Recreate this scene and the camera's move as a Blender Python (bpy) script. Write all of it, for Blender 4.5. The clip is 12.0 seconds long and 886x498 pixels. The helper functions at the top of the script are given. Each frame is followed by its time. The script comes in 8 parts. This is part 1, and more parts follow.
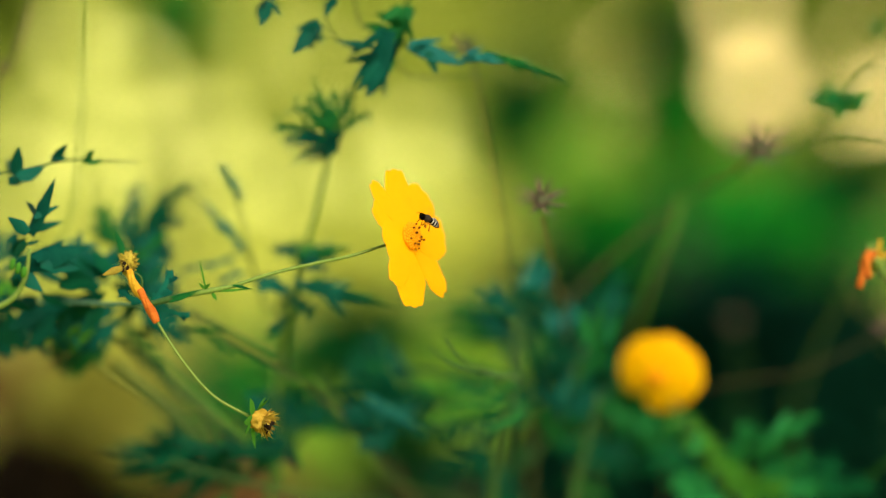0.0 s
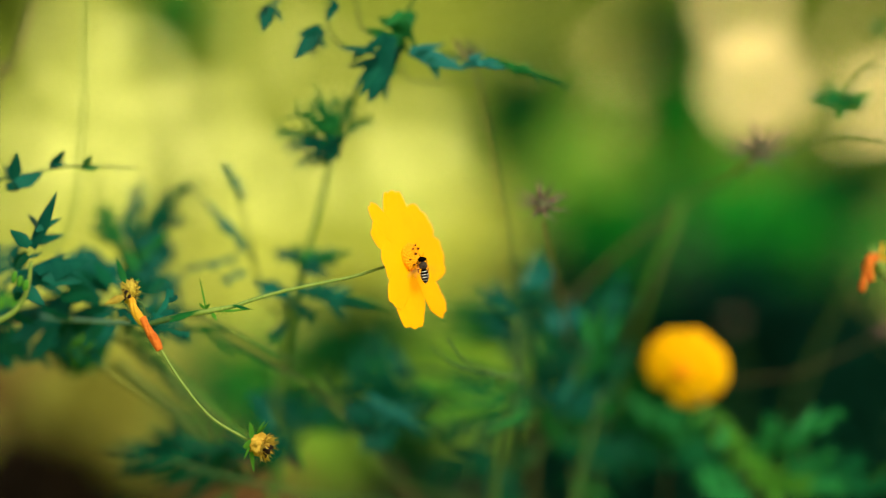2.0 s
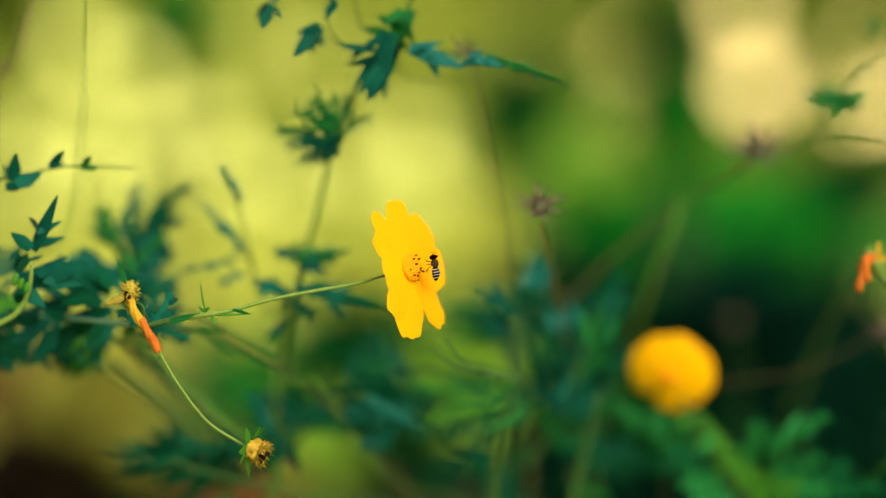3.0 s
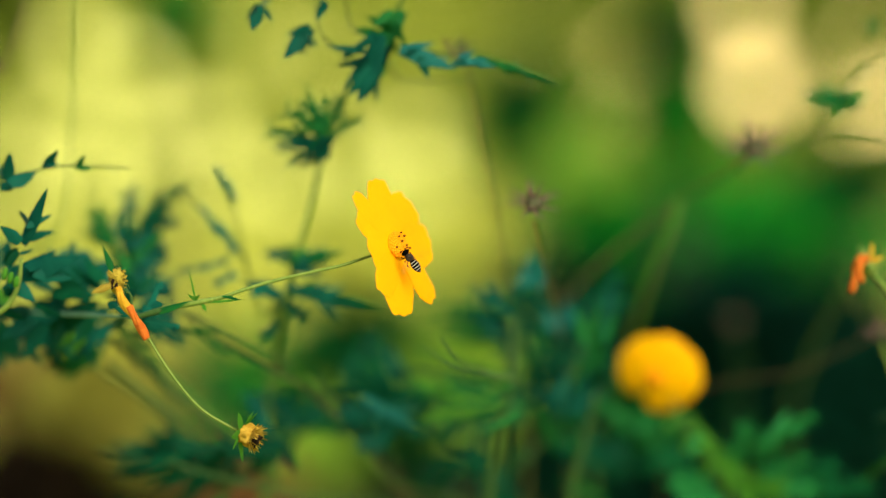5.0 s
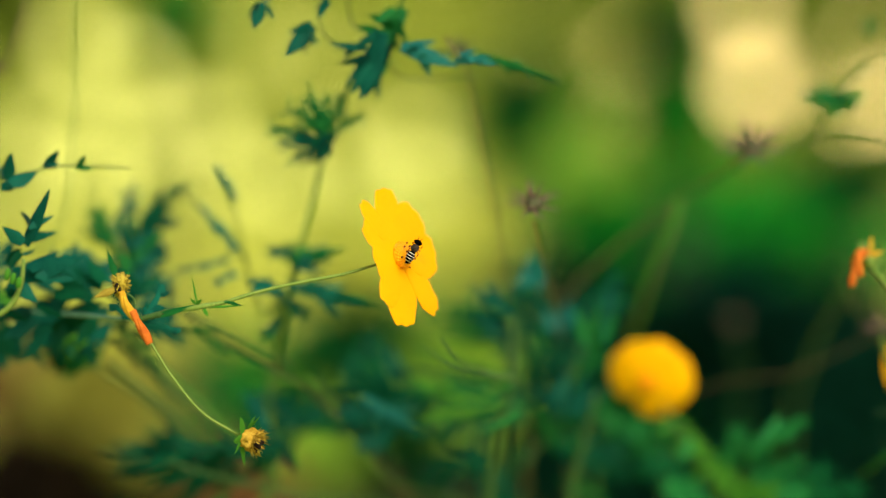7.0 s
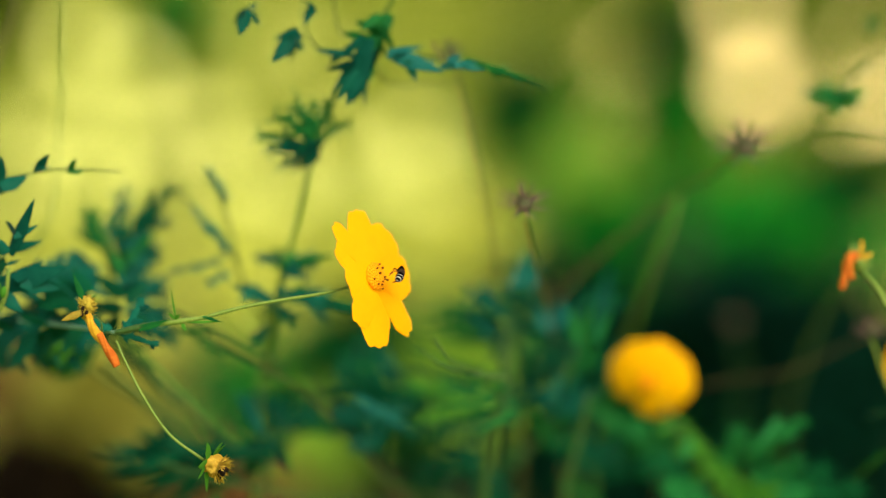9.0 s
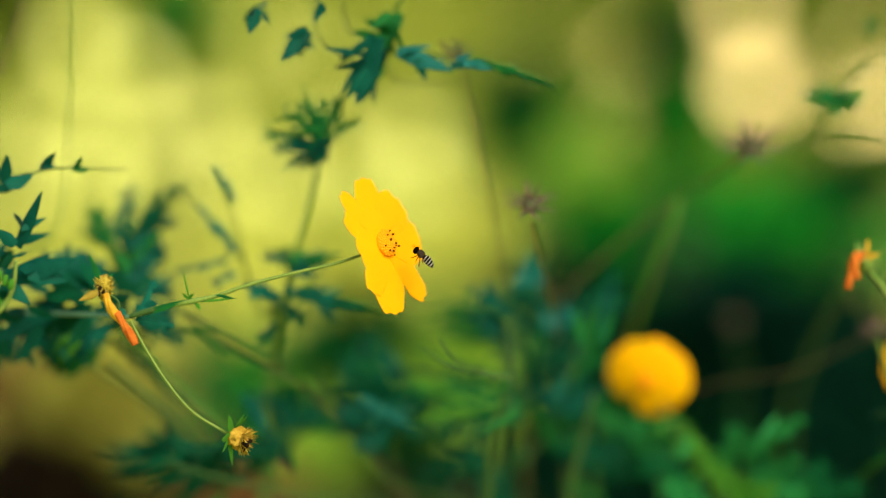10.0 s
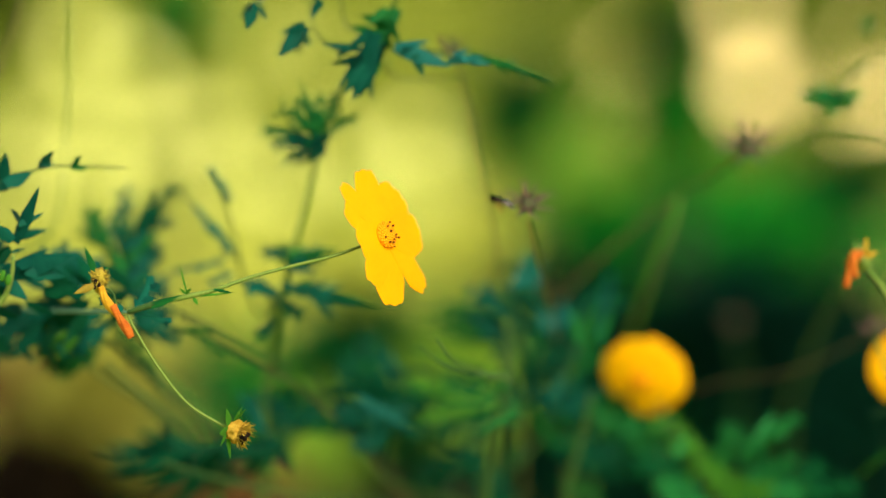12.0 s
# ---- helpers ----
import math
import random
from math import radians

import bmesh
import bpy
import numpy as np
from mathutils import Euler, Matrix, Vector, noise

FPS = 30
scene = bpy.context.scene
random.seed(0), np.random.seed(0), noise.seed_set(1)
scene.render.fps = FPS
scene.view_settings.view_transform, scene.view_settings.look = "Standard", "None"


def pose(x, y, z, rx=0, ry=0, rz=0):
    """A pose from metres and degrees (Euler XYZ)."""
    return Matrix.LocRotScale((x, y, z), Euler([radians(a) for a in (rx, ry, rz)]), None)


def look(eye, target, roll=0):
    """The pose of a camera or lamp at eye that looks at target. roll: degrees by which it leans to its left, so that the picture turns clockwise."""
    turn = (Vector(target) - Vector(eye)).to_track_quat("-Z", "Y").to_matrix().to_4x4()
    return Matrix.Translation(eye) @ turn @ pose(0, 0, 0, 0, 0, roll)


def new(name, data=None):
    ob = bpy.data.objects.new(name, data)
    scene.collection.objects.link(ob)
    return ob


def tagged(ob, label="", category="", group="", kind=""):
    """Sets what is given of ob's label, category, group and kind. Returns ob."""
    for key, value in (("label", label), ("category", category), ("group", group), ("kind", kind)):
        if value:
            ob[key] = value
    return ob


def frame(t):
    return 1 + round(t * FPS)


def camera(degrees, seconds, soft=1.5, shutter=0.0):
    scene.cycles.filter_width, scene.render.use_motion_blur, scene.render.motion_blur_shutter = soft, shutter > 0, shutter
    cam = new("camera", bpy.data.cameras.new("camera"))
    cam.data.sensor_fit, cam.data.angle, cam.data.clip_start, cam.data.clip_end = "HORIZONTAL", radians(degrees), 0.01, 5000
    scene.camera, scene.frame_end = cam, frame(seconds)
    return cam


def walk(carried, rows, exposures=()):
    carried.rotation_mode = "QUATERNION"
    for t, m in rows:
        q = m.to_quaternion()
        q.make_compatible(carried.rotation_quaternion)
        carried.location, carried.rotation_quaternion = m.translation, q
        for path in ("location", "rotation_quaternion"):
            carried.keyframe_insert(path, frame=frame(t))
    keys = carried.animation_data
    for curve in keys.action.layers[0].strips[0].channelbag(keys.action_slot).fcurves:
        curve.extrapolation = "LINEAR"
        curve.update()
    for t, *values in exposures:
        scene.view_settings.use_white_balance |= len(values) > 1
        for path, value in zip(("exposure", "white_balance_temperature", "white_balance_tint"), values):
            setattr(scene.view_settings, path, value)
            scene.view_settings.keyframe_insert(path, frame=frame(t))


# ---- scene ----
# Camera: a short telephoto lens on a tripod, wide open, sharp on the yellow flower.
cam = camera(24, 12.0, soft=1.3)
STAND = look((0, 0, 0.85), (0, 0.99862953, 0.85 - 0.05233596))
walk(cam, [(0, STAND), (12.0, STAND)], exposures=[(0, 0.9), (12.0, 0.9)])
cam.data.dof.use_dof = True
cam.data.dof.focus_distance = 0.7635
cam.data.dof.aperture_fstop = 2.0
cam.data.dof.aperture_blades = 0

# ---- light: soft afternoon sun over the viewer's right shoulder, blue sky ----
SUN_TO = Vector((0.36, -0.78, 0.62)).normalized()
world = bpy.data.worlds.new("world")
scene.world = world
world.use_nodes = True
wn = world.node_tree
sky = wn.nodes.new("ShaderNodeTexSky")
sky.sky_type = "NISHITA"
sky.sun_disc = False
sky.sun_elevation = math.asin(SUN_TO.z)
sky.sun_rotation = math.atan2(SUN_TO.x, SUN_TO.y)
wn.nodes["Background"].inputs["Strength"].default_value = 0.055
wn.links.new(sky.outputs[0], wn.nodes["Background"].inputs[0])
lamp = bpy.data.lights.new("sun", "SUN")
lamp.energy, lamp.angle, lamp.color = 3.6, radians(40), (1.0, 0.95, 0.84)
sun = new("sun", lamp)
sun.matrix_world = look(SUN_TO * 20, (0, 0, 0))


# ---- materials ----
def surface(name, dark, light, scale=120.0, rough=0.55, bump=0.15, through_light=0.0, glow_tint=None, streak=None, vary=0.0, gloss=0.08):
    """Two-scale mottled surface; through_light lets a share of light pass through thin leaves."""
    m = bpy.data.materials.new(name)
    m.use_nodes = True
    n, l = m.node_tree.nodes, m.node_tree.links
    b = n["Principled BSDF"]
    b.inputs["Roughness"].default_value = rough
    b.inputs["Specular IOR Level"].default_value = gloss
    co = n.new("ShaderNodeTexCoord")
    mp = n.new("ShaderNodeMapping")
    mp.inputs["Scale"].default_value = streak or (1, 1, 1)
    l.new(co.outputs["Object"], mp.inputs[0])
    fine, broad = n.new("ShaderNodeTexNoise"), n.new("ShaderNodeTexNoise")
    fine.inputs["Scale"].default_value, fine.inputs["Detail"].default_value = scale * 6, 4
    broad.inputs["Scale"].default_value, broad.inputs["Detail"].default_value = scale, 3
    l.new(mp.outputs[0], fine.inputs["Vector"])
    l.new(mp.outputs[0], broad.inputs["Vector"])
    add = n.new("ShaderNodeMix")
    add.data_type = "FLOAT"
    add.inputs[0].default_value = 0.35
    l.new(broad.outputs[0], add.inputs[2])
    l.new(fine.outputs[0], add.inputs[3])
    source = add.outputs[0]
    if vary:
        geo = n.new("ShaderNodeNewGeometry")
        blend = n.new("ShaderNodeMix")
        blend.data_type = "FLOAT"
        blend.inputs[0].default_value = vary
        l.new(source, blend.inputs[2])
        l.new(geo.outputs["Random Per Island"], blend.inputs[3])
        source = blend.outputs[0]
    ramp = n.new("ShaderNodeValToRGB")
    ramp.color_ramp.elements[0].position, ramp.color_ramp.elements[1].position = 0.28, 0.72
    ramp.color_ramp.elements[0].color, ramp.color_ramp.elements[1].color = (*dark, 1), (*light, 1)
    l.new(source, ramp.inputs[0])
    l.new(ramp.outputs[0], b.inputs["Base Color"])
    if bump:
        bp = n.new("ShaderNodeBump")
        bp.inputs["Strength"].default_value, bp.inputs["Distance"].default_value = bump, 0.001
        l.new(fine.outputs[0], bp.inputs["Height"])
        l.new(bp.outputs[0], b.inputs["Normal"])
    if through_light:
        tr, mix = n.new("ShaderNodeBsdfTranslucent"), n.new("ShaderNodeMixShader")
        mix.inputs[0].default_value = through_light
        if glow_tint:
            tr.inputs[0].default_value = (*glow_tint, 1)
        else:
            l.new(ramp.outputs[0], tr.inputs[0])
        l.new(b.outputs[0], mix.inputs[1])
        l.new(tr.outputs[0], mix.inputs[2])
        l.new(mix.outputs[0], n["Material Output"].inputs[0])
    return m


# dark leaf colour that holds the shade inside the plants
SHADED = surface("leaf_shaded_green", (0.001, 0.026, 0.010), (0.004, 0.072, 0.028), 150, 0.45, 0.3, 0.25, (0.004, 0.08, 0.016), vary=0.45, gloss=0.03)
PETAL = surface("petal_yellow", (0.90, 0.37, 0.0), (0.95, 0.42, 0.0), 90, 0.6, 0.1, 0.3, (1.0, 0.46, 0.0))
PETAL_SOFT = surface("petal_amber", (0.88, 0.42, 0.0), (0.96, 0.50, 0.0), 90, 0.6, 0.1, 0.25)
DISC = surface("disc_orange", (0.92, 0.30, 0.002), (0.96, 0.385, 0.003), 900, 0.7, 0.1)
ANTHER = surface("anther_dark", (0.05, 0.012, 0.003), (0.16, 0.04, 0.005), 900, 0.7, 0.2)
TEAL = surface("leaf_bluegreen", (0.002, 0.033, 0.021), (0.008, 0.108, 0.062), 150, 0.45, 0.3, 0.25, (0.006, 0.10, 0.045), vary=0.45, gloss=0.03)
# paler blue-green that paints the sky's glint onto leaves
TEAL_GLINT = surface("leaf_bluegreen_glint", (0.006, 0.074, 0.056), (0.020, 0.155, 0.118), 150, 0.4, 0.3, 0.2, (0.02, 0.18, 0.11), vary=0.45, gloss=0.05)
GREEN = surface("leaf_green", (0.004, 0.060, 0.014), (0.018, 0.15, 0.026), 150, 0.45, 0.3, 0.3, (0.02, 0.17, 0.014), vary=0.45, gloss=0.03)
EMERALD = surface("leaf_emerald", (0.004, 0.075, 0.022), (0.012, 0.165, 0.05), 150, 0.45, 0.3, 0.3, (0.02, 0.24, 0.06), vary=0.45, gloss=0.04)
FERN = surface("leaf_bright_fern", (0.012, 0.15, 0.032), (0.035, 0.27, 0.065), 150, 0.45, 0.3, 0.3, (0.04, 0.34, 0.07), vary=0.45, gloss=0.04)
FRESH = surface("leaf_fresh", (0.035, 0.16, 0.010), (0.08, 0.24, 0.025), 150, 0.5, 0.3, 0.3, (0.09, 0.27, 0.015), gloss=0.015)
STEM = surface("stem_green", (0.09, 0.16, 0.015), (0.21, 0.27, 0.055), 200, 0.5, 0.2, streak=(6, 6, 1))
STEM_PALE = surface("stem_pale_bluegreen", (0.07, 0.17, 0.09), (0.16, 0.28, 0.16), 200, 0.5, 0.2, streak=(6, 6, 1))
STEM_DARK = surface("stem_dark_green", (0.02, 0.06, 0.012), (0.06, 0.11, 0.025), 200, 0.55, 0.2, streak=(6, 6, 1))
STEM_OLIVE = surface("stem_olive", (0.055, 0.115, 0.012), (0.11, 0.19, 0.03), 200, 0.6, 0.2, streak=(6, 6, 1))
STEM_BROWN = surface("stem_brown", (0.075, 0.066, 0.018), (0.14, 0.12, 0.035), 200, 0.7, 0.3, streak=(6, 6, 1))
TWIG_BROWN = surface("twig_dark_brown", (0.035, 0.026, 0.010), (0.075, 0.052, 0.018), 200, 0.7, 0.3, streak=(6, 6, 1))
WITHER = surface("withered_orange", (0.42, 0.075, 0.008), (0.68, 0.19, 0.02), 300, 0.7, 0.4, 0.2, streak=(1, 1, 3))
WITHER_YELLOW = surface("withered_yellow", (0.45, 0.20, 0.006), (0.78, 0.44, 0.03), 300, 0.7, 0.4, 0.2)
SEED = surface("seed_head_gold", (0.10, 0.065, 0.008), (0.55, 0.40, 0.04), 330, 0.8, 0.5, vary=0.5)
PALE = surface("floret_pale_yellow", (0.28, 0.15, 0.010), (0.74, 0.52, 0.07), 330, 0.8, 0.4, vary=0.5)
HOLLOW_SHADE = surface("hollow_shade", (0.006, 0.004, 0.002), (0.028, 0.016, 0.006), 700, 0.8, 0.5)
DRY = surface("dry_seed_brown", (0.055, 0.030, 0.022), (0.16, 0.095, 0.065), 400, 0.8, 0.4)
DRY_DARK = surface("dry_calyx", (0.03, 0.05, 0.02), (0.12, 0.11, 0.05), 400, 0.8, 0.4)
BLACK = surface("bee_black", (0.0008, 0.0007, 0.0006), (0.004, 0.003, 0.002), 2500, 0.85, 0.3, gloss=0.0)
FUZZ = surface("bee_brown_fuzz", (0.008, 0.006, 0.004), (0.09, 0.060, 0.036), 1500, 0.9, 0.8)
BAND = surface("bee_pale_band", (0.60, 0.53, 0.39), (0.78, 0.71, 0.57), 2500, 0.7, 0.4)
AMBER = surface("bee_leg_amber", (0.08, 0.022, 0.004), (0.30, 0.10, 0.015), 2500, 0.5, 0.2)


def wing_material():
    m = bpy.data.materials.new("bee_wing")
    m.use_nodes = True
    n, l = m.node_tree.nodes, m.node_tree.links
    b = n["Principled BSDF"]
    b.inputs["Base Color"].default_value = (0.16, 0.11, 0.06, 1)
    b.inputs["Roughness"].default_value = 0.25
    clear, mix, grain = n.new("ShaderNodeBsdfTransparent"), n.new("ShaderNodeMixShader"), n.new("ShaderNodeTexNoise")
    grain.inputs["Scale"].default_value = 900
    span = n.new("ShaderNodeMapRange")
    span.inputs[3].default_value, span.inputs[4].default_value = 0.01, 0.05
    l.new(grain.outputs[0], span.inputs[0])
    l.new(span.outputs[0], mix.inputs[0])
    l.new(clear.outputs[0], mix.inputs[1])
    l.new(b.outputs[0], mix.inputs[2])
    l.new(mix.outputs[0], n["Material Output"].inputs[0])
    return m


WING = wing_material()


def foliage(name, dark, light):
    return surface(name, dark, light, 6, 0.6, 0.0, 0.3, vary=0.6, gloss=0.02)


MEADOW = surface("meadow_ground", (0.315, 0.355, 0.05), (0.485, 0.515, 0.10), 0.6, 0.9, 0.3)
BLADE = foliage("grass_blade", (0.34, 0.37, 0.05), (0.50, 0.54, 0.11))
# shade is put into the next two leaf colours
F_DIM = foliage("foliage_shaded_dim", (0.0006, 0.0112, 0.0056), (0.003, 0.031, 0.014))
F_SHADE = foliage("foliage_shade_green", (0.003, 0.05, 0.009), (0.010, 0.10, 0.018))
F_MID = foliage("foliage_green", (0.006, 0.122, 0.012), (0.022, 0.225, 0.022))
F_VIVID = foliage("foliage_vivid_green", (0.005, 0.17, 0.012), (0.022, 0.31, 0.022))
# lime leaves, brightened in colour to read as sunlit
F_LIME = foliage("foliage_sunlit_lime", (0.17, 0.32, 0.022), (0.32, 0.50, 0.05))
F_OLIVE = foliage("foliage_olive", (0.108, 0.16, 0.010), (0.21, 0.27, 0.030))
# lighter olive yellow with the sunlit tone in the colour itself
F_WOOD = foliage("foliage_sunlit_olive", (0.262, 0.31, 0.025), (0.40, 0.45, 0.06))
# pale straw green: full sun is part of the colour
F_STRAW = foliage("foliage_sunlit_straw", (0.49, 0.50, 0.055), (0.68, 0.69, 0.12))
F_TAN = foliage("foliage_tan", (0.25, 0.235, 0.025), (0.38, 0.36, 0.06))
F_BROWN = foliage("foliage_rust", (0.17, 0.085, 0.025), (0.28, 0.145, 0.045))
# darkness of the lower left corner, put into a near-black brown leaf colour
F_CORNER = foliage("foliage_corner_shade", (0.006, 0.004, 0.002), (0.016, 0.010, 0.004))
BARK = surface("shrub_bark", (0.018, 0.028, 0.012), (0.04, 0.05, 0.025), 60, 0.85, 0.5)


def sky_glow():
    """Added glow, painted as hazy sky: yellow to one side, cream to the other."""
    m = bpy.data.materials.new("added_sky_glow")
    m.use_nodes = True
    n, l = m.node_tree.nodes, m.node_tree.links
    n.remove(n["Principled BSDF"])
    glow, haze, co, split = n.new("ShaderNodeEmission"), n.new("ShaderNodeTexNoise"), n.new("ShaderNodeTexCoord"), n.new("ShaderNodeSeparateXYZ")
    span, side, tone = n.new("ShaderNodeMapRange"), n.new("ShaderNodeMix"), n.new("ShaderNodeMapRange")
    haze.inputs["Scale"].default_value = 0.8
    span.inputs[1].default_value, span.inputs[2].default_value = 0.5, 4.0
    side.data_type = "RGBA"
    side.inputs[6].default_value, side.inputs[7].default_value = (0.975, 0.905, 0.21, 1), (1.0, 0.71, 0.25, 1)
    tone.inputs[3].default_value, tone.inputs[4].default_value = 1.3, 1.85
    l.new(co.outputs["Object"], split.inputs[0])
    l.new(split.outputs[0], span.inputs[0])
    l.new(span.outputs[0], side.inputs[0])
    l.new(side.outputs[2], glow.inputs[0])
    l.new(co.outputs["Object"], haze.inputs["Vector"])
    l.new(haze.outputs[0], tone.inputs[0])
    lift, gain = n.new("ShaderNodeMapRange"), n.new("ShaderNodeMath")
    lift.inputs[3].default_value, lift.inputs[4].default_value = 1.0, 1.4
    gain.operation = "MULTIPLY"
    l.new(span.outputs[0], lift.inputs[0])
    l.new(tone.outputs[0], gain.inputs[0])
    l.new(lift.outputs[0], gain.inputs[1])
    l.new(gain.outputs[0], glow.inputs[1])
    l.new(glow.outputs[0], n["Material Output"].inputs[0])
    return m


SKY_GLOW = sky_glow()

# ---- building helpers ----
HOME = {}
TOWARD = Vector((0, -0.99, 0.14))


def thing(name, base, label, category, group=""):
    ob = tagged(new(name), label, category, group)
    ob.empty_display_size = 0.02
    ob.location = base
    HOME[ob] = Vector(base)
    return ob


def part(name, bm, material, parent, label="", home=None, smooth=True):
    """Links a bmesh, drawn in world places, as one mesh under parent; home is its pivot."""
    home = Vector(home) if home is not None else HOME[parent].copy()
    for v in bm.verts:
        v.co -= home
    mesh = bpy.data.meshes.new(name)
    bm.to_mesh(mesh)
    bm.free()
    for m in material if isinstance(material, (list, tuple)) else [material]:
        mesh.materials.append(m)
    if smooth:
        mesh.shade_smooth()
    ob = new(name, mesh)
    ob.parent = parent
    ob.location = home - HOME[parent]
    HOME[ob] = home
    if label:
        tagged(ob, label)
    return ob


def glide(points, steps=6):
    """Points along a smooth curve through the given ones."""
    p = [Vector(q) for q in points]
    p = [2 * p[0] - p[1], *p, 2 * p[-1] - p[-2]]
    out = []
    for i in range(1, len(p) - 2):
        for k in range(steps):
            t = k / steps
            a, b, c, d = p[i - 1], p[i], p[i + 1], p[i + 2]
            out.append(0.5 * (2 * b + (c - a) * t + (2 * a - 5 * b + 4 * c - d) * t * t + (3 * b - a - 3 * c + d) * t ** 3))
    return out + [p[-2]]


def tube(bm, points, r0, r1, sides=8, steps=6, knobs=0.0, swell=0.0):
    path = glide(points, steps)
    rings, side = [], None
    for i, q in enumerate(path):
        way = (path[min(i + 1, len(path) - 1)] - path[max(i - 1, 0)]).normalized()
        side = way.orthogonal().normalized() if side is None else (side - way * side.dot(way)).normalized()
        up = way.cross(side)
        f = i / (len(path) - 1)
        r = (r0 + (r1 - r0) * f) * (1 + swell * math.sin(math.pi * f)) * (1 + knobs * noise.noise(q * 160))
        rings.append([bm.verts.new(q + r * (side * math.cos(a) + up * math.sin(a))) for a in (2 * math.pi * k / sides for k in range(sides))])
    for a, b in zip(rings, rings[1:]):
        for k in range(sides):
            bm.faces.new((a[k], a[(k + 1) % sides], b[(k + 1) % sides], b[k]))
    bm.faces.new(rings[0][::-1])
    bm.faces.new(rings[-1])
    return path


def twisted(bm, points, r, strands=3, turns=0.6, gap=0.75):
    """A rolled, shrivelled petal: thin folds wound round one another."""
    path = glide(points, 7)
    way = (path[-1] - path[0]).normalized()
    e1 = way.orthogonal().normalized()
    e2 = way.cross(e1)
    for k in range(strands):
        line = []
        for i, q in enumerate(path):
            f = i / (len(path) - 1)
            ang = 6.283 * (k / strands + turns * f)
            swell = gap * r * (0.35 + 0.65 * math.sin(math.pi * min(1, 0.15 + 0.8 * f)))
            line.append(q + (e1 * math.cos(ang) + e2 * math.sin(ang)) * swell)
        tube(bm, line, r * (0.75 - 0.12 * k), r * 0.5, 7, 1, 0.8, 0.25)


def blob(bm, centre, rx, ry, rz, axis=(0, 0, 1), rough=0.0, div=2, grain=300.0, slot=0):
    turn = Vector(axis).to_track_quat("Z", "Y").to_matrix()
    made = bmesh.ops.create_icosphere(bm, subdivisions=div, radius=1.0)["verts"]
    for v in made:
        q = v.co.copy()
        q = Vector((q.x * rx, q.y * ry, q.z * rz)) * (1 + rough * noise.noise(q * 2.3 + Vector(centre) * grain))
        v.co = Vector(centre) + turn @ q
    for f in {f for v in made for f in v.link_faces}:
        f.material_index = slot


def blade(bm, start, way, face, length, width, droop=0.15, steps=5, oval=False):
    """One pointed lobe (or an oval one) with a raised midrib."""
    way, face = way.normalized(), face.normalized()
    across = way.cross(face).normalized()
    last = None
    for k in range(steps + 1):
        s = k / steps
        if oval:
            w = width * max(0.15, math.sin(math.pi * min(1, 0.05 + 0.9 * s) ** 1.3) ** 0.7)
        else:
            w = width * (0.62 + 0.38 * s / 0.4 if s < 0.4 else max(0.03, (1 - (s - 0.4) / 0.6) ** 0.75))
        mid = start + way * (length * s) - face * (droop * length * s * s)
        row = [bm.verts.new(mid - across * w - face * w * 0.25), bm.verts.new(mid), bm.verts.new(mid + across * w - face * w * 0.25)]
        if last:
            bm.faces.new((last[0], last[1], row[1], row[0]))
            bm.faces.new((last[1], last[2], row[2], row[1]))
        last = row


def leaf(parent, start, end, spread, pairs=3, material=None, lobe=0.22, sweep=48, sag=0.08, facing=None, name="leaf", fine=False):
    """A feathered leaf: a rib with pairs of pointed lobes and a lobe at its end."""
    a, b = Vector(start), Vector(end)
    seed = random.Random(int(a.x * 91733 + a.z * 53777 + b.x * 31337))
    face = Vector(facing) if facing else TOWARD + Vector((seed.uniform(-0.5, 0.5), seed.uniform(-0.2, 0.2), seed.uniform(-0.2, 0.7)))
    way = b - a
    size = way.length
    spread = min(spread, 0.5 * size)
    way.normalize()
    face = (face - way * face.dot(way)).normalized()
    across = way.cross(face).normalized()
    bm = bmesh.new()
    curve = lambda s: a + way * size * s - face * sag * size * s * s + across * (0.10 * size * math.sin(s * math.pi) * bend)
    bend = seed.uniform(-0.7, 0.7)
    rib = [curve(k / 4) for k in range(5)]
    tube(bm, rib, size * 0.012, size * 0.006, 5, 2)
    last = None
    for k in range(9):
        s = 0.10 + 0.85 * k / 8
        w = spread * lobe * (0.45 if fine else 0.8) * (0.35 + 0.65 * math.sin(math.pi * min(1, 0.15 + 0.8 * s)))
        q = curve(s)
        row = [bm.verts.new(q - across * w - face * w * 0.2), bm.verts.new(q + face * 0.0001), bm.verts.new(q + across * w - face * w * 0.2)]
        if last:
            bm.faces.new((last[0], last[1], row[1], row[0]))
            bm.faces.new((last[1], last[2], row[2], row[1]))
        last = row
    for i in range(pairs):
        for hand in (-1, 1):
            s = 0.22 + 0.62 * (i + seed.uniform(-0.15, 0.15)) / max(1, pairs - 1) if pairs > 1 else 0.5
            reach = spread * (0.65 + 0.5 * math.sin(math.pi * min(1, max(0, s)))) * seed.uniform(0.75, 1.2)
            ang = radians(sweep + seed.uniform(-10, 10))
            d = way * math.cos(ang) + across * hand * math.sin(ang) - face * seed.uniform(-0.05, 0.3)
            blade(bm, curve(s), d, face + across * hand * 0.25, reach, reach * lobe, seed.uniform(0, 0.25), 6)
            if reach > 0.0105 and not fine:
                for lean, at in ((0.9, 0.35),):
                    side = curve(s) + d.normalized() * reach * at
                    blade(bm, side, d + way * lean + across * hand * 0.3, face, reach * 0.45, reach * lobe * 0.55, 0.1, 4)
    blade(bm, curve(0.82), way, face, max(size * 0.3, spread * 0.9), spread * lobe * 1.15, 0.15, 6)
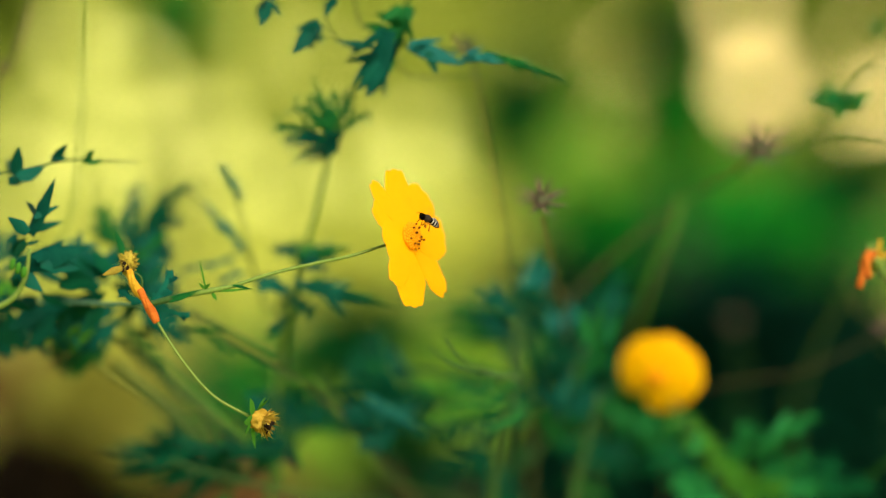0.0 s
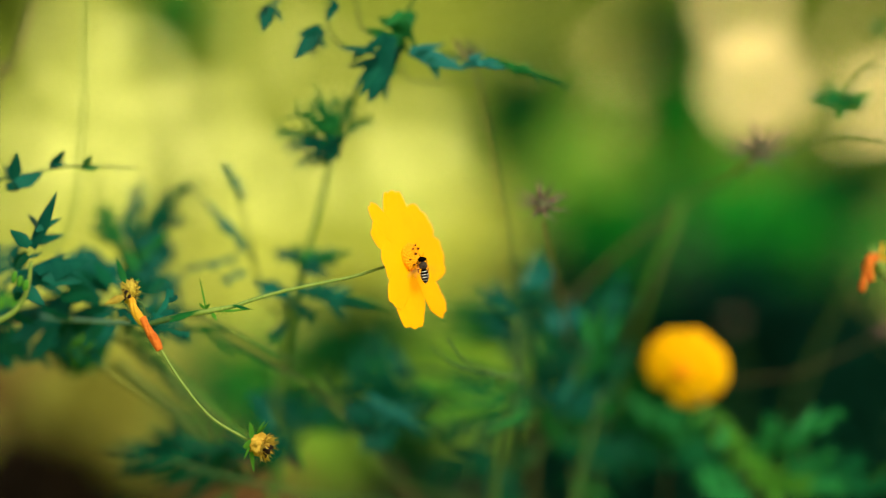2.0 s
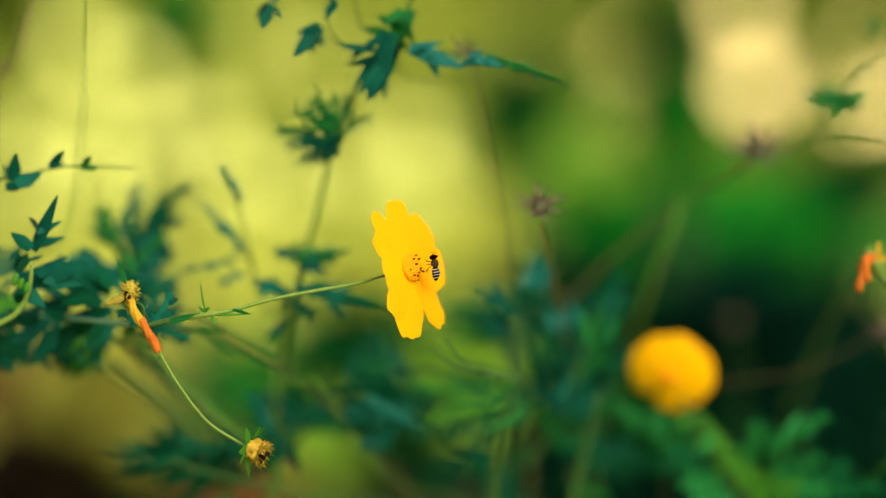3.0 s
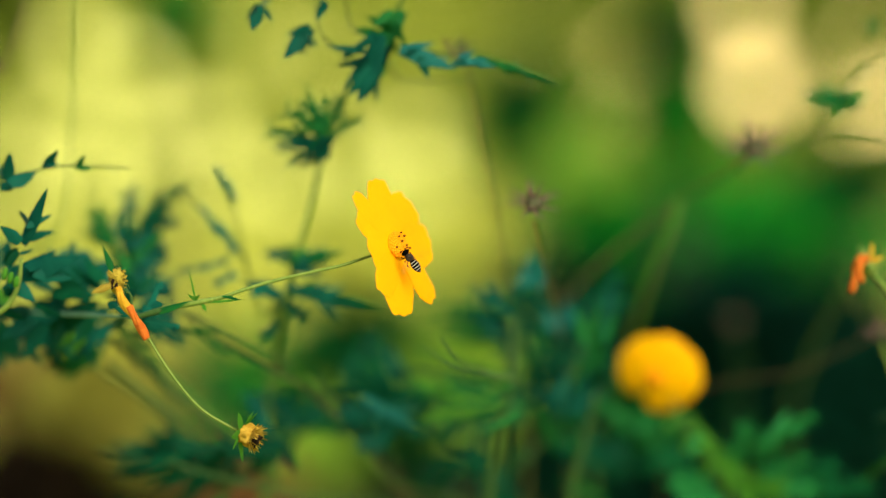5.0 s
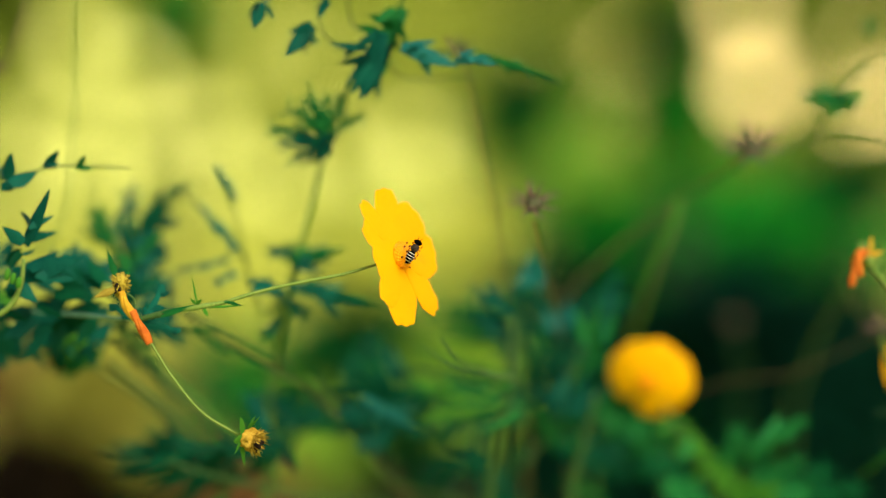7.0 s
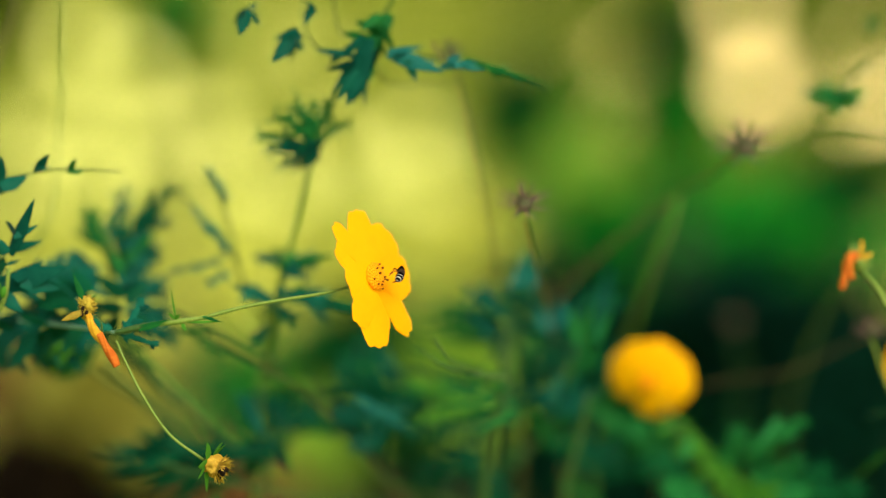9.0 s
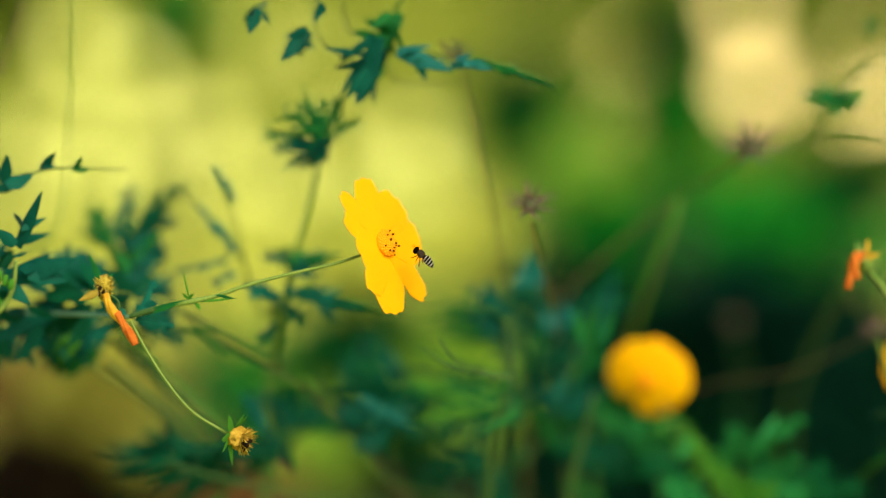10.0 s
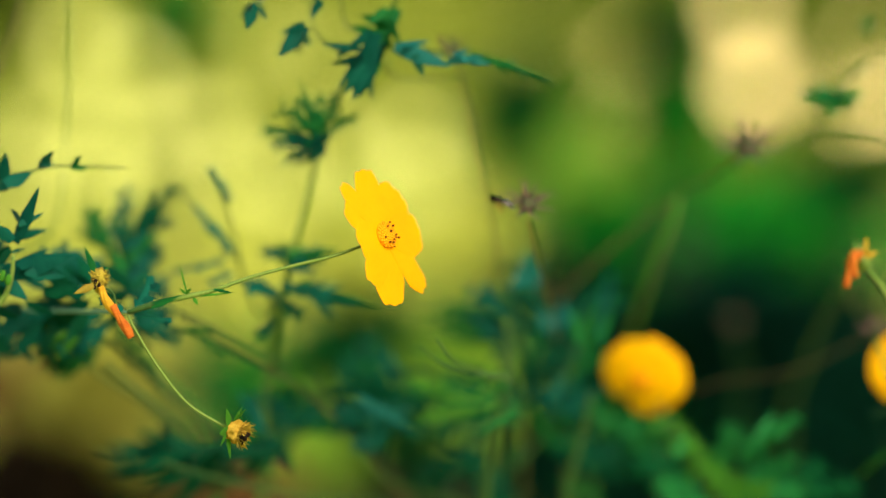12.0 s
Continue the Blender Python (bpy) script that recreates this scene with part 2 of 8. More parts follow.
    return part(name, bm, material or TEAL, parent)


def slender_leaf(parent, start, end, width, material, teeth=2, name="leaf"):
    """A lance-shaped leaf on a short rib, with a few teeth along its edges."""
    a, b = Vector(start), Vector(end)
    seed = random.Random(int(a.x * 81733 + b.z * 51777))
    way = b - a
    face = TOWARD + Vector((seed.uniform(-0.4, 0.4), 0, seed.uniform(-0.2, 0.5)))
    face = (face - way.normalized() * face.dot(way.normalized())).normalized()
    across = way.normalized().cross(face)
    bm = bmesh.new()
    blade(bm, a, way, face, way.length, width, seed.uniform(0.02, 0.15), 9)
    for i in range(teeth):
        for hand in (-1, 1):
            s = 0.2 + 0.4 * (i + seed.uniform(0, 0.6)) / teeth
            blade(bm, a + way * s, way.normalized() + across * hand * seed.uniform(0.5, 0.9), face, way.length * seed.uniform(0.28, 0.5), width * seed.uniform(0.35, 0.6), seed.uniform(-0.1, 0.3), 5)
    return part(name, bm, material, parent)


def sprig(parent, lobes, material, name="leaf"):
    """A cut leaf made of pointed lobes, each from its foot to its tip with a half width."""
    bm = bmesh.new()
    for i, (a, b, w) in enumerate(lobes):
        a, b = Vector(a), Vector(b)
        seed = random.Random(int(abs(a.x * 91733 + b.z * 51777)) + i)
        way = b - a
        face = TOWARD + Vector((seed.uniform(-0.5, 0.5), 0, seed.uniform(-0.2, 0.6)))
        face = (face - way.normalized() * face.dot(way.normalized())).normalized()
        blade(bm, a, way, face, way.length, w * 1.65, seed.uniform(-0.08, 0.12), 9)
    return part(name, bm, material, parent)


def feather_tuft(parent, start, end, spread, needles, material, seed_number, name="leaf"):
    """A finely cut leaf: thread-like needles fanning from a rib."""
    a, b = Vector(start), Vector(end)
    seed = random.Random(seed_number)
    way = b - a
    size = way.length
    way.normalize()
    face = (TOWARD - way * TOWARD.dot(way)).normalized()
    across = way.cross(face)
    bm = bmesh.new()
    tube(bm, [a, a + way * size * 0.5 + across * size * seed.uniform(-0.05, 0.05), b], size * 0.012, size * 0.006, 5, 3)
    for i in range(needles):
        s = seed.uniform(0.1, 0.95)
        lean = seed.uniform(-1, 1) * 1.15
        d = way * math.cos(lean) + across * math.sin(lean) + face * seed.uniform(-0.45, 0.45)
        q = a + way * size * s
        long = spread * seed.uniform(0.45, 1.0)
        blade(bm, q, d, face + across * seed.uniform(-0.5, 0.5), long, long * seed.uniform(0.04, 0.075), seed.uniform(-0.2, 0.25), 5)
    return part(name, bm, material, parent)


def petal(bm, centre, axis, out, length, width, cup=0.0, lift=0.0, notch=0.035, start=0.12, nu=12, nv=12, seed=0, ruffle=1.0, blunt=0.16, depth=0.0003):
    """One strap-shaped petal with a toothed end: two sheets and a rim."""
    rnd = random.Random(seed)
    axis, out = axis.normalized(), out.normalized()
    across = axis.cross(out).normalized()
    phase = rnd.uniform(0, 6)
    grid = []
    for i in range(nu + 1):
        u = i / nu
        row = []
        for j in range(nv + 1):
            v = 2 * j / nv - 1
            w = width * (0.40 + 0.60 * math.sin(min(1.0, u * 1.25) * math.pi / 2) ** 1.1) * (1 - 0.16 * max(0, u - 0.75))
            edge = 1 - notch * u ** 6 * (0.5 + 0.5 * math.cos(v * 9.5 + phase)) - blunt * abs(v) ** (4.5 if blunt > 0.2 else 3.5) * u ** 2
            r = start * length + (1 - start) * length * u * edge
            z = lift * length * u + cup * length * u * u + ruffle * (0.018 * width * math.cos(v * 7.5) * u - 0.04 * width * v * v + 0.02 * length * math.sin(3.5 * u + phase) * u)
            row.append(centre + out * r + across * (v * w) + axis * z)
        grid.append(row)
    lower = axis * depth
    for drop, flip in ((axis * 0, False), (lower, True)):
        rows = [[bm.verts.new(q - drop) for q in row] for row in grid]
        for p, q in zip(rows, rows[1:]):
            for j in range(nv):
                face = (p[j], p[j + 1], q[j + 1], q[j])
                bm.faces.new(face[::-1] if flip else face)
    rim = [grid[i][0] for i in range(nu + 1)] + grid[nu][1:] + [grid[i][nv] for i in range(nu - 1, -1, -1)]
    top, low = [bm.verts.new(q) for q in rim], [bm.verts.new(q - lower) for q in rim]
    for k in range(len(rim) - 1):
        bm.faces.new((top[k], top[k + 1], low[k + 1], low[k]))


def solid(ob, depth):
    m = ob.modifiers.new("thickness", "SOLIDIFY")
    m.thickness, m.offset = depth, 0
    return ob


def flower(parent, centre, axis, radius, angles, wide, cup, lift, petal_mat, first, seed=1, home=None, depth=0.0003, proud=0.0, ruffle=1.0, tier=0.0005, start=0.12, blunt=0.16):
    """Petals round a disc of florets. first: the direction of angle 0 in the flower's plane."""
    c, axis = Vector(centre), Vector(axis).normalized()
    e1 = Vector(first)
    e1 = (e1 - axis * e1.dot(axis)).normalized()
    e2 = e1.cross(axis)
    for i, (ang, reach, breadth, rise) in enumerate(angles):
        out = e1 * math.cos(radians(ang)) + e2 * math.sin(radians(ang))
        bm = bmesh.new()
        petal(bm, c - axis * (tier * (i % 3)), axis, out, radius * reach, wide * breadth, cup, lift + rise, start=start, seed=seed * 31 + i, ruffle=ruffle, blunt=blunt, depth=depth)
        part("petal", bm, petal_mat, parent, home=home)
    rnd = random.Random(seed)
    c = c + axis * proud
    bm = bmesh.new()
    blob(bm, c - axis * proud * 0.5, radius * 0.20, radius * 0.20, radius * 0.074 + proud * 0.55, axis, 0.05, 3)
    for i in range(90):
        r = radius * 0.205 * math.sqrt((i + 0.5) / 90)
        a = i * 2.39996
        q = c + (e1 * math.cos(a) + e2 * math.sin(a)) * r + axis * (radius * 0.02 + radius * 0.06 * (1 - (r / (radius * 0.22)) ** 2))
        tilt = axis + (e1 * math.cos(a) + e2 * math.sin(a)) * 0.5 * r / (radius * 0.22)
        blob(bm, q, radius * 0.024, radius * 0.024, radius * rnd.uniform(0.003, 0.007), tilt, 0.1, 1)
    part("disc", bm, DISC, parent, "orange disc of tiny florets", home=home)
    bm = bmesh.new()
    for i in range(13):
        r = radius * 0.21 * math.sqrt(rnd.random())
        a = rnd.uniform(0, 6.283)
        q = c + (e1 * math.cos(a) + e2 * math.sin(a)) * r + axis * (radius * rnd.uniform(0.075, 0.11))
        s = radius * rnd.uniform(0.013, 0.020)
        blob(bm, q, s, s, s * 1.5, axis, 0.2, 1)
    part("anther_cluster", bm, ANTHER, parent, "dark brown anther tips", home=home)
    return e1, e2


def bracts(bm, c, axis, count, length, width, flare, seed=0, start=0.0):
    rnd = random.Random(seed)
    axis = Vector(axis).normalized()
    e1 = axis.orthogonal().normalized()
    e2 = axis.cross(e1)
    for i in range(count):
        a = 2 * math.pi * (i + rnd.uniform(-0.2, 0.2)) / count
        out = e1 * math.cos(a) + e2 * math.sin(a)
        f = flare * rnd.uniform(0.75, 1.25)
        way = axis * math.cos(f) + out * math.sin(f)
        blade(bm, Vector(c) + out * start, way, axis - way * axis.dot(way) + out * 0.01, length * rnd.uniform(0.75, 1.2), width, 0.1, 4)


def seed_head(parent, c, axis, size, home=None, spikes=16, body=None, spike=None):
    """A spent flower: a knobby calyx with a star of narrow seeds."""
    c, axis = Vector(c), Vector(axis).normalized()
    bm = bmesh.new()
    blob(bm, c, size * 0.30, size * 0.30, size * 0.34, axis, 0.25, 2)
    part("calyx", bm, body or DRY_DARK, parent, home=home)
    bm = bmesh.new()
    bracts(bm, c, axis, spikes, size * 1.15, size * 0.06, 1.2, 3, size * 0.08)
    bracts(bm, c, axis, spikes // 2, size * 0.9, size * 0.06, 0.4, 5, size * 0.05)
    part("seed_star", bm, spike or DRY, parent, home=home)
    bm = bmesh.new()
    bracts(bm, c - axis * size * 0.2, axis, 8, size * 0.75, size * 0.08, 1.5, 8, size * 0.1)
    part("calyx_fringe", bm, DRY_DARK, parent, home=home)


# ---- ground and distance ----
def ground():
    bm = bmesh.new()
    n = 60
    grid = [[None] * (n + 1) for _ in range(n + 1)]
    for i in range(n + 1):
        for j in range(n + 1):
            x = 300 * (2 * i / n - 1) ** 3
            y = 300 * (2 * j / n - 1) ** 3
            z = 0.06 * noise.noise(Vector((x * 0.7, y * 0.7, 0))) if math.hypot(x, y) > 1.5 else 0.0
            grid[i][j] = bm.verts.new((x, y, z))
    for i in range(n):
        for j in range(n):
            bm.faces.new((grid[i][j], grid[i + 1][j], grid[i + 1][j + 1], grid[i][j + 1]))
    mesh = bpy.data.meshes.new("ground")
    bm.to_mesh(mesh)
    bm.free()
    mesh.materials.append(MEADOW)
    mesh.shade_smooth()
    tagged(new("ground", mesh), "sunlit yellow-green meadow ground", "ground", kind="structure")


def meadow_grass():
    rnd = random.Random(5)
    verts, faces = [], []
    for i in range(48000):
        if i < 14000:
            y = 2.6 + 16 * rnd.random() ** 1.6
            x = rnd.uniform(-0.32, 0.32) * y * 1.15
        else:
            reach, turn = 0.6 + 11 * rnd.random() ** 0.7, rnd.uniform(0, 6.283)
            x, y = reach * math.cos(turn), reach * math.sin(turn)
            if 0.6 < y < 2.6 and abs(x) < 0.3 * y:
                continue
        h, w, a = rnd.uniform(0.05, 0.16), rnd.uniform(0.003, 0.007), rnd.uniform(0, 6.28)
        dx, dy = math.cos(a), math.sin(a)
        lean = rnd.uniform(0.02, 0.10)
        k = len(verts)
        verts += [(x - dx * w, y - dy * w, -0.03), (x + dx * w, y + dy * w, -0.03),
                  (x + dy * lean * 0.4 + dx * w * 0.8, y - dx * lean * 0.4 + dy * w * 0.8, h * 0.6),
                  (x + dy * lean * 0.4 - dx * w * 0.8, y - dx * lean * 0.4 - dy * w * 0.8, h * 0.6),
                  (x + dy * lean, y - dx * lean, h)]
        faces += [(k, k + 1, k + 2, k + 3), (k + 3, k + 2, k + 4)]
    mesh = bpy.data.meshes.new("meadow_grass")
    mesh.from_pydata(verts, [], faces)
    mesh.materials.append(BLADE)
    tagged(new("meadow_grass", mesh), "short dry yellow-green meadow grass", "grass", kind="stuff")


def shrub(centre, across, tall, material, label, count=420, size=0.05, seed=0, turned=0.2):
    """Bushy plant: stems from the ground and an uneven crown of small folded leaves."""
    c = Vector(centre)
    rnd = random.Random(seed)
    ob = thing("shrub", (c.x, c.y, 0), label, "shrub", "shrubs in the meadow")
    for i in range(4):
        bm = bmesh.new()
        a = rnd.uniform(0, 6.28)
        top = c + Vector((math.cos(a) * across * 0.5, math.sin(a) * across * 0.4, tall * rnd.uniform(-0.2, 0.5)))
        foot = Vector((c.x + rnd.uniform(-0.03, 0.03), c.y + rnd.uniform(-0.03, 0.03), -0.02))
        mid = (top + foot) / 2 + Vector((rnd.uniform(-0.03, 0.03), rnd.uniform(-0.03, 0.03), 0))
        tube(bm, [foot, mid, top], 0.009, 0.003, 6, 3)
        part("stem", bm, BARK, ob)
    bm = bmesh.new()
    lumps = [(Vector((rnd.gauss(0, 0.45), rnd.gauss(0, 0.4), rnd.gauss(0, 0.45))), rnd.uniform(0.35, 0.6)) for _ in range(9)]
    for i in range(count):
        lump, r = lumps[i % 9]
        q = lump + Vector((rnd.gauss(0, 0.5), rnd.gauss(0, 0.5), rnd.gauss(0, 0.5))) * r
        if q.length > 1.15:
            q *= 1.15 / q.length
        p = c + Vector((q.x * across, q.y * across * 0.7, q.z * tall))
        p.z = max(p.z, 0.02)
        way = Vector((rnd.gauss(0, 1), rnd.gauss(0, 1), rnd.gauss(-0.1, 0.7))).normalized()
        face = Vector((rnd.gauss(0, 0.7), rnd.gauss(-turned, 0.7), 1)).normalized()
        side = way.cross(face).normalized()
        s = size * rnd.uniform(0.6, 1.4)
        a, b = bm.verts.new(p), bm.verts.new(p + way * s)
        m = p + way * s * 0.45
        e, f = bm.verts.new(m + side * s * 0.3 + face * s * 0.08), bm.verts.new(m - side * s * 0.3 + face * s * 0.08)
        bm.faces.new((a, e, b))
        bm.faces.new((a, b, f))
    part("crown", bm, material, ob, smooth=False)
    return ob


def far_sky():
    """Glowing sheet added behind the tree line, painted as its bright hazy sky."""
    bm = bmesh.new()
    rows = [[bm.verts.new((-11 + 22 * i / 12, 34 + 0.4 * math.cos(i), -0.2 + 4.6 * k / 4)) for i in range(13)] for k in range(5)]
    for p, q in zip(rows, rows[1:]):
        for i in range(12):
            bm.faces.new((p[i], p[i + 1], q[i + 1], q[i]))
    mesh = bpy.data.meshes.new("backdrop")
    bm.to_mesh(mesh)
    bm.free()
    mesh.materials.append(SKY_GLOW)
    tagged(new("backdrop", mesh), "added glowing sheet painted as hazy evening sky beyond the far trees", "sky", kind="structure")


# openings placed to show the glow: place across, height, half width, half height
GAPS = (
    (-0.338, 0.904, 0.176, 0.155), (-0.275, 0.376, 0.169, 0.141), (0.007, 0.214, 0.127, 0.085), (-1.014, 0.482, 0.141, 0.127),
    (-2.002, 0.235, 0.226, 0.183), (-2.948, 1.059, 0.226, 0.183), (-3.618, 0.869, 0.183, 0.169), (-4.287, 0.799, 0.183, 0.169),
    (-4.884, 1.010, 0.169, 0.155), (-5.242, 0.447, 0.169, 0.155), (-2.565, 0.412, 0.141, 0.141), (-3.766, 1.816, 0.211, 0.169),
    (-4.468, 0.235, 0.155, 0.141), (-3.517, 0.235, 0.141, 0.127), (-1.366, 0.834, 0.127, 0.113), (3.705, 2.459, 0.176, 0.197),
    (3.880, 1.536, 0.268, 0.247), (5.654, 1.325, 0.310, 0.141), (5.120, 1.255, 0.113, 0.099), (5.031, 1.746, 0.070, 0.063),
    (5.308, 2.166, 0.078, 0.070), (2.255, 1.942, 0.099, 0.099), (1.977, 1.010, 0.063, 0.063), (1.095, 2.166, 0.063, 0.063),
    (-2.204, 2.166, 0.127, 0.099), (-1.574, 1.816, 0.127, 0.099), (-4.524, 1.921, 0.141, 0.113), (-4.584, 2.159, 0.138, 0.120), (-6.795, 1.563, 0.120, 0.111),
)


def far_woods():
    """The tree line: leaves hung in depth, with gaps to the added sky glow."""
    # left half takes the sunlit colour, right half the duller olive
    for x0, x1, material, label, seed in ((-8.5, 0.6, F_WOOD, "olive yellow tree line in the distance, sunlit by its colour", 3), (0.6, 8.5, F_OLIVE, "olive green tree line in the distance", 4)):
        rnd = random.Random(seed)
        verts, faces = [], []
        for i in range(34000):
            p = Vector((rnd.uniform(x0, x1), rnd.uniform(25, 27), 4.8 * rnd.random()))
            scale = 26 / p.y
            gx, gz = p.x * scale, 0.85 + (p.z - 0.85) * scale
            if any(((gx - x) / (w + 0.05)) ** 2 + ((gz - z) / (h + 0.05)) ** 2 < 1 for x, z, w, h in GAPS):
                continue
            way = Vector((rnd.gauss(0, 1), rnd.gauss(0, 0.5), rnd.gauss(0, 1))).normalized()
            face = Vector((rnd.gauss(0, 0.6), -1, rnd.gauss(0.5, 0.6))).normalized()
            side = way.cross(face).normalized()
            s = rnd.uniform(0.12, 0.21)
            k = len(verts)
            verts += [p - way * s * 0.5, p + side * s * 0.3, p + way * s * 0.5, p - side * s * 0.3]
            faces += [(k, k + 1, k + 2), (k, k + 2, k + 3)]
        mesh = bpy.data.meshes.new("far_woods")
        mesh.from_pydata(verts, [], faces)
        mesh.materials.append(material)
        tagged(new("far_woods", mesh), label, "trees", kind="stuff")


def place_distance():
    ground()
    meadow_grass()
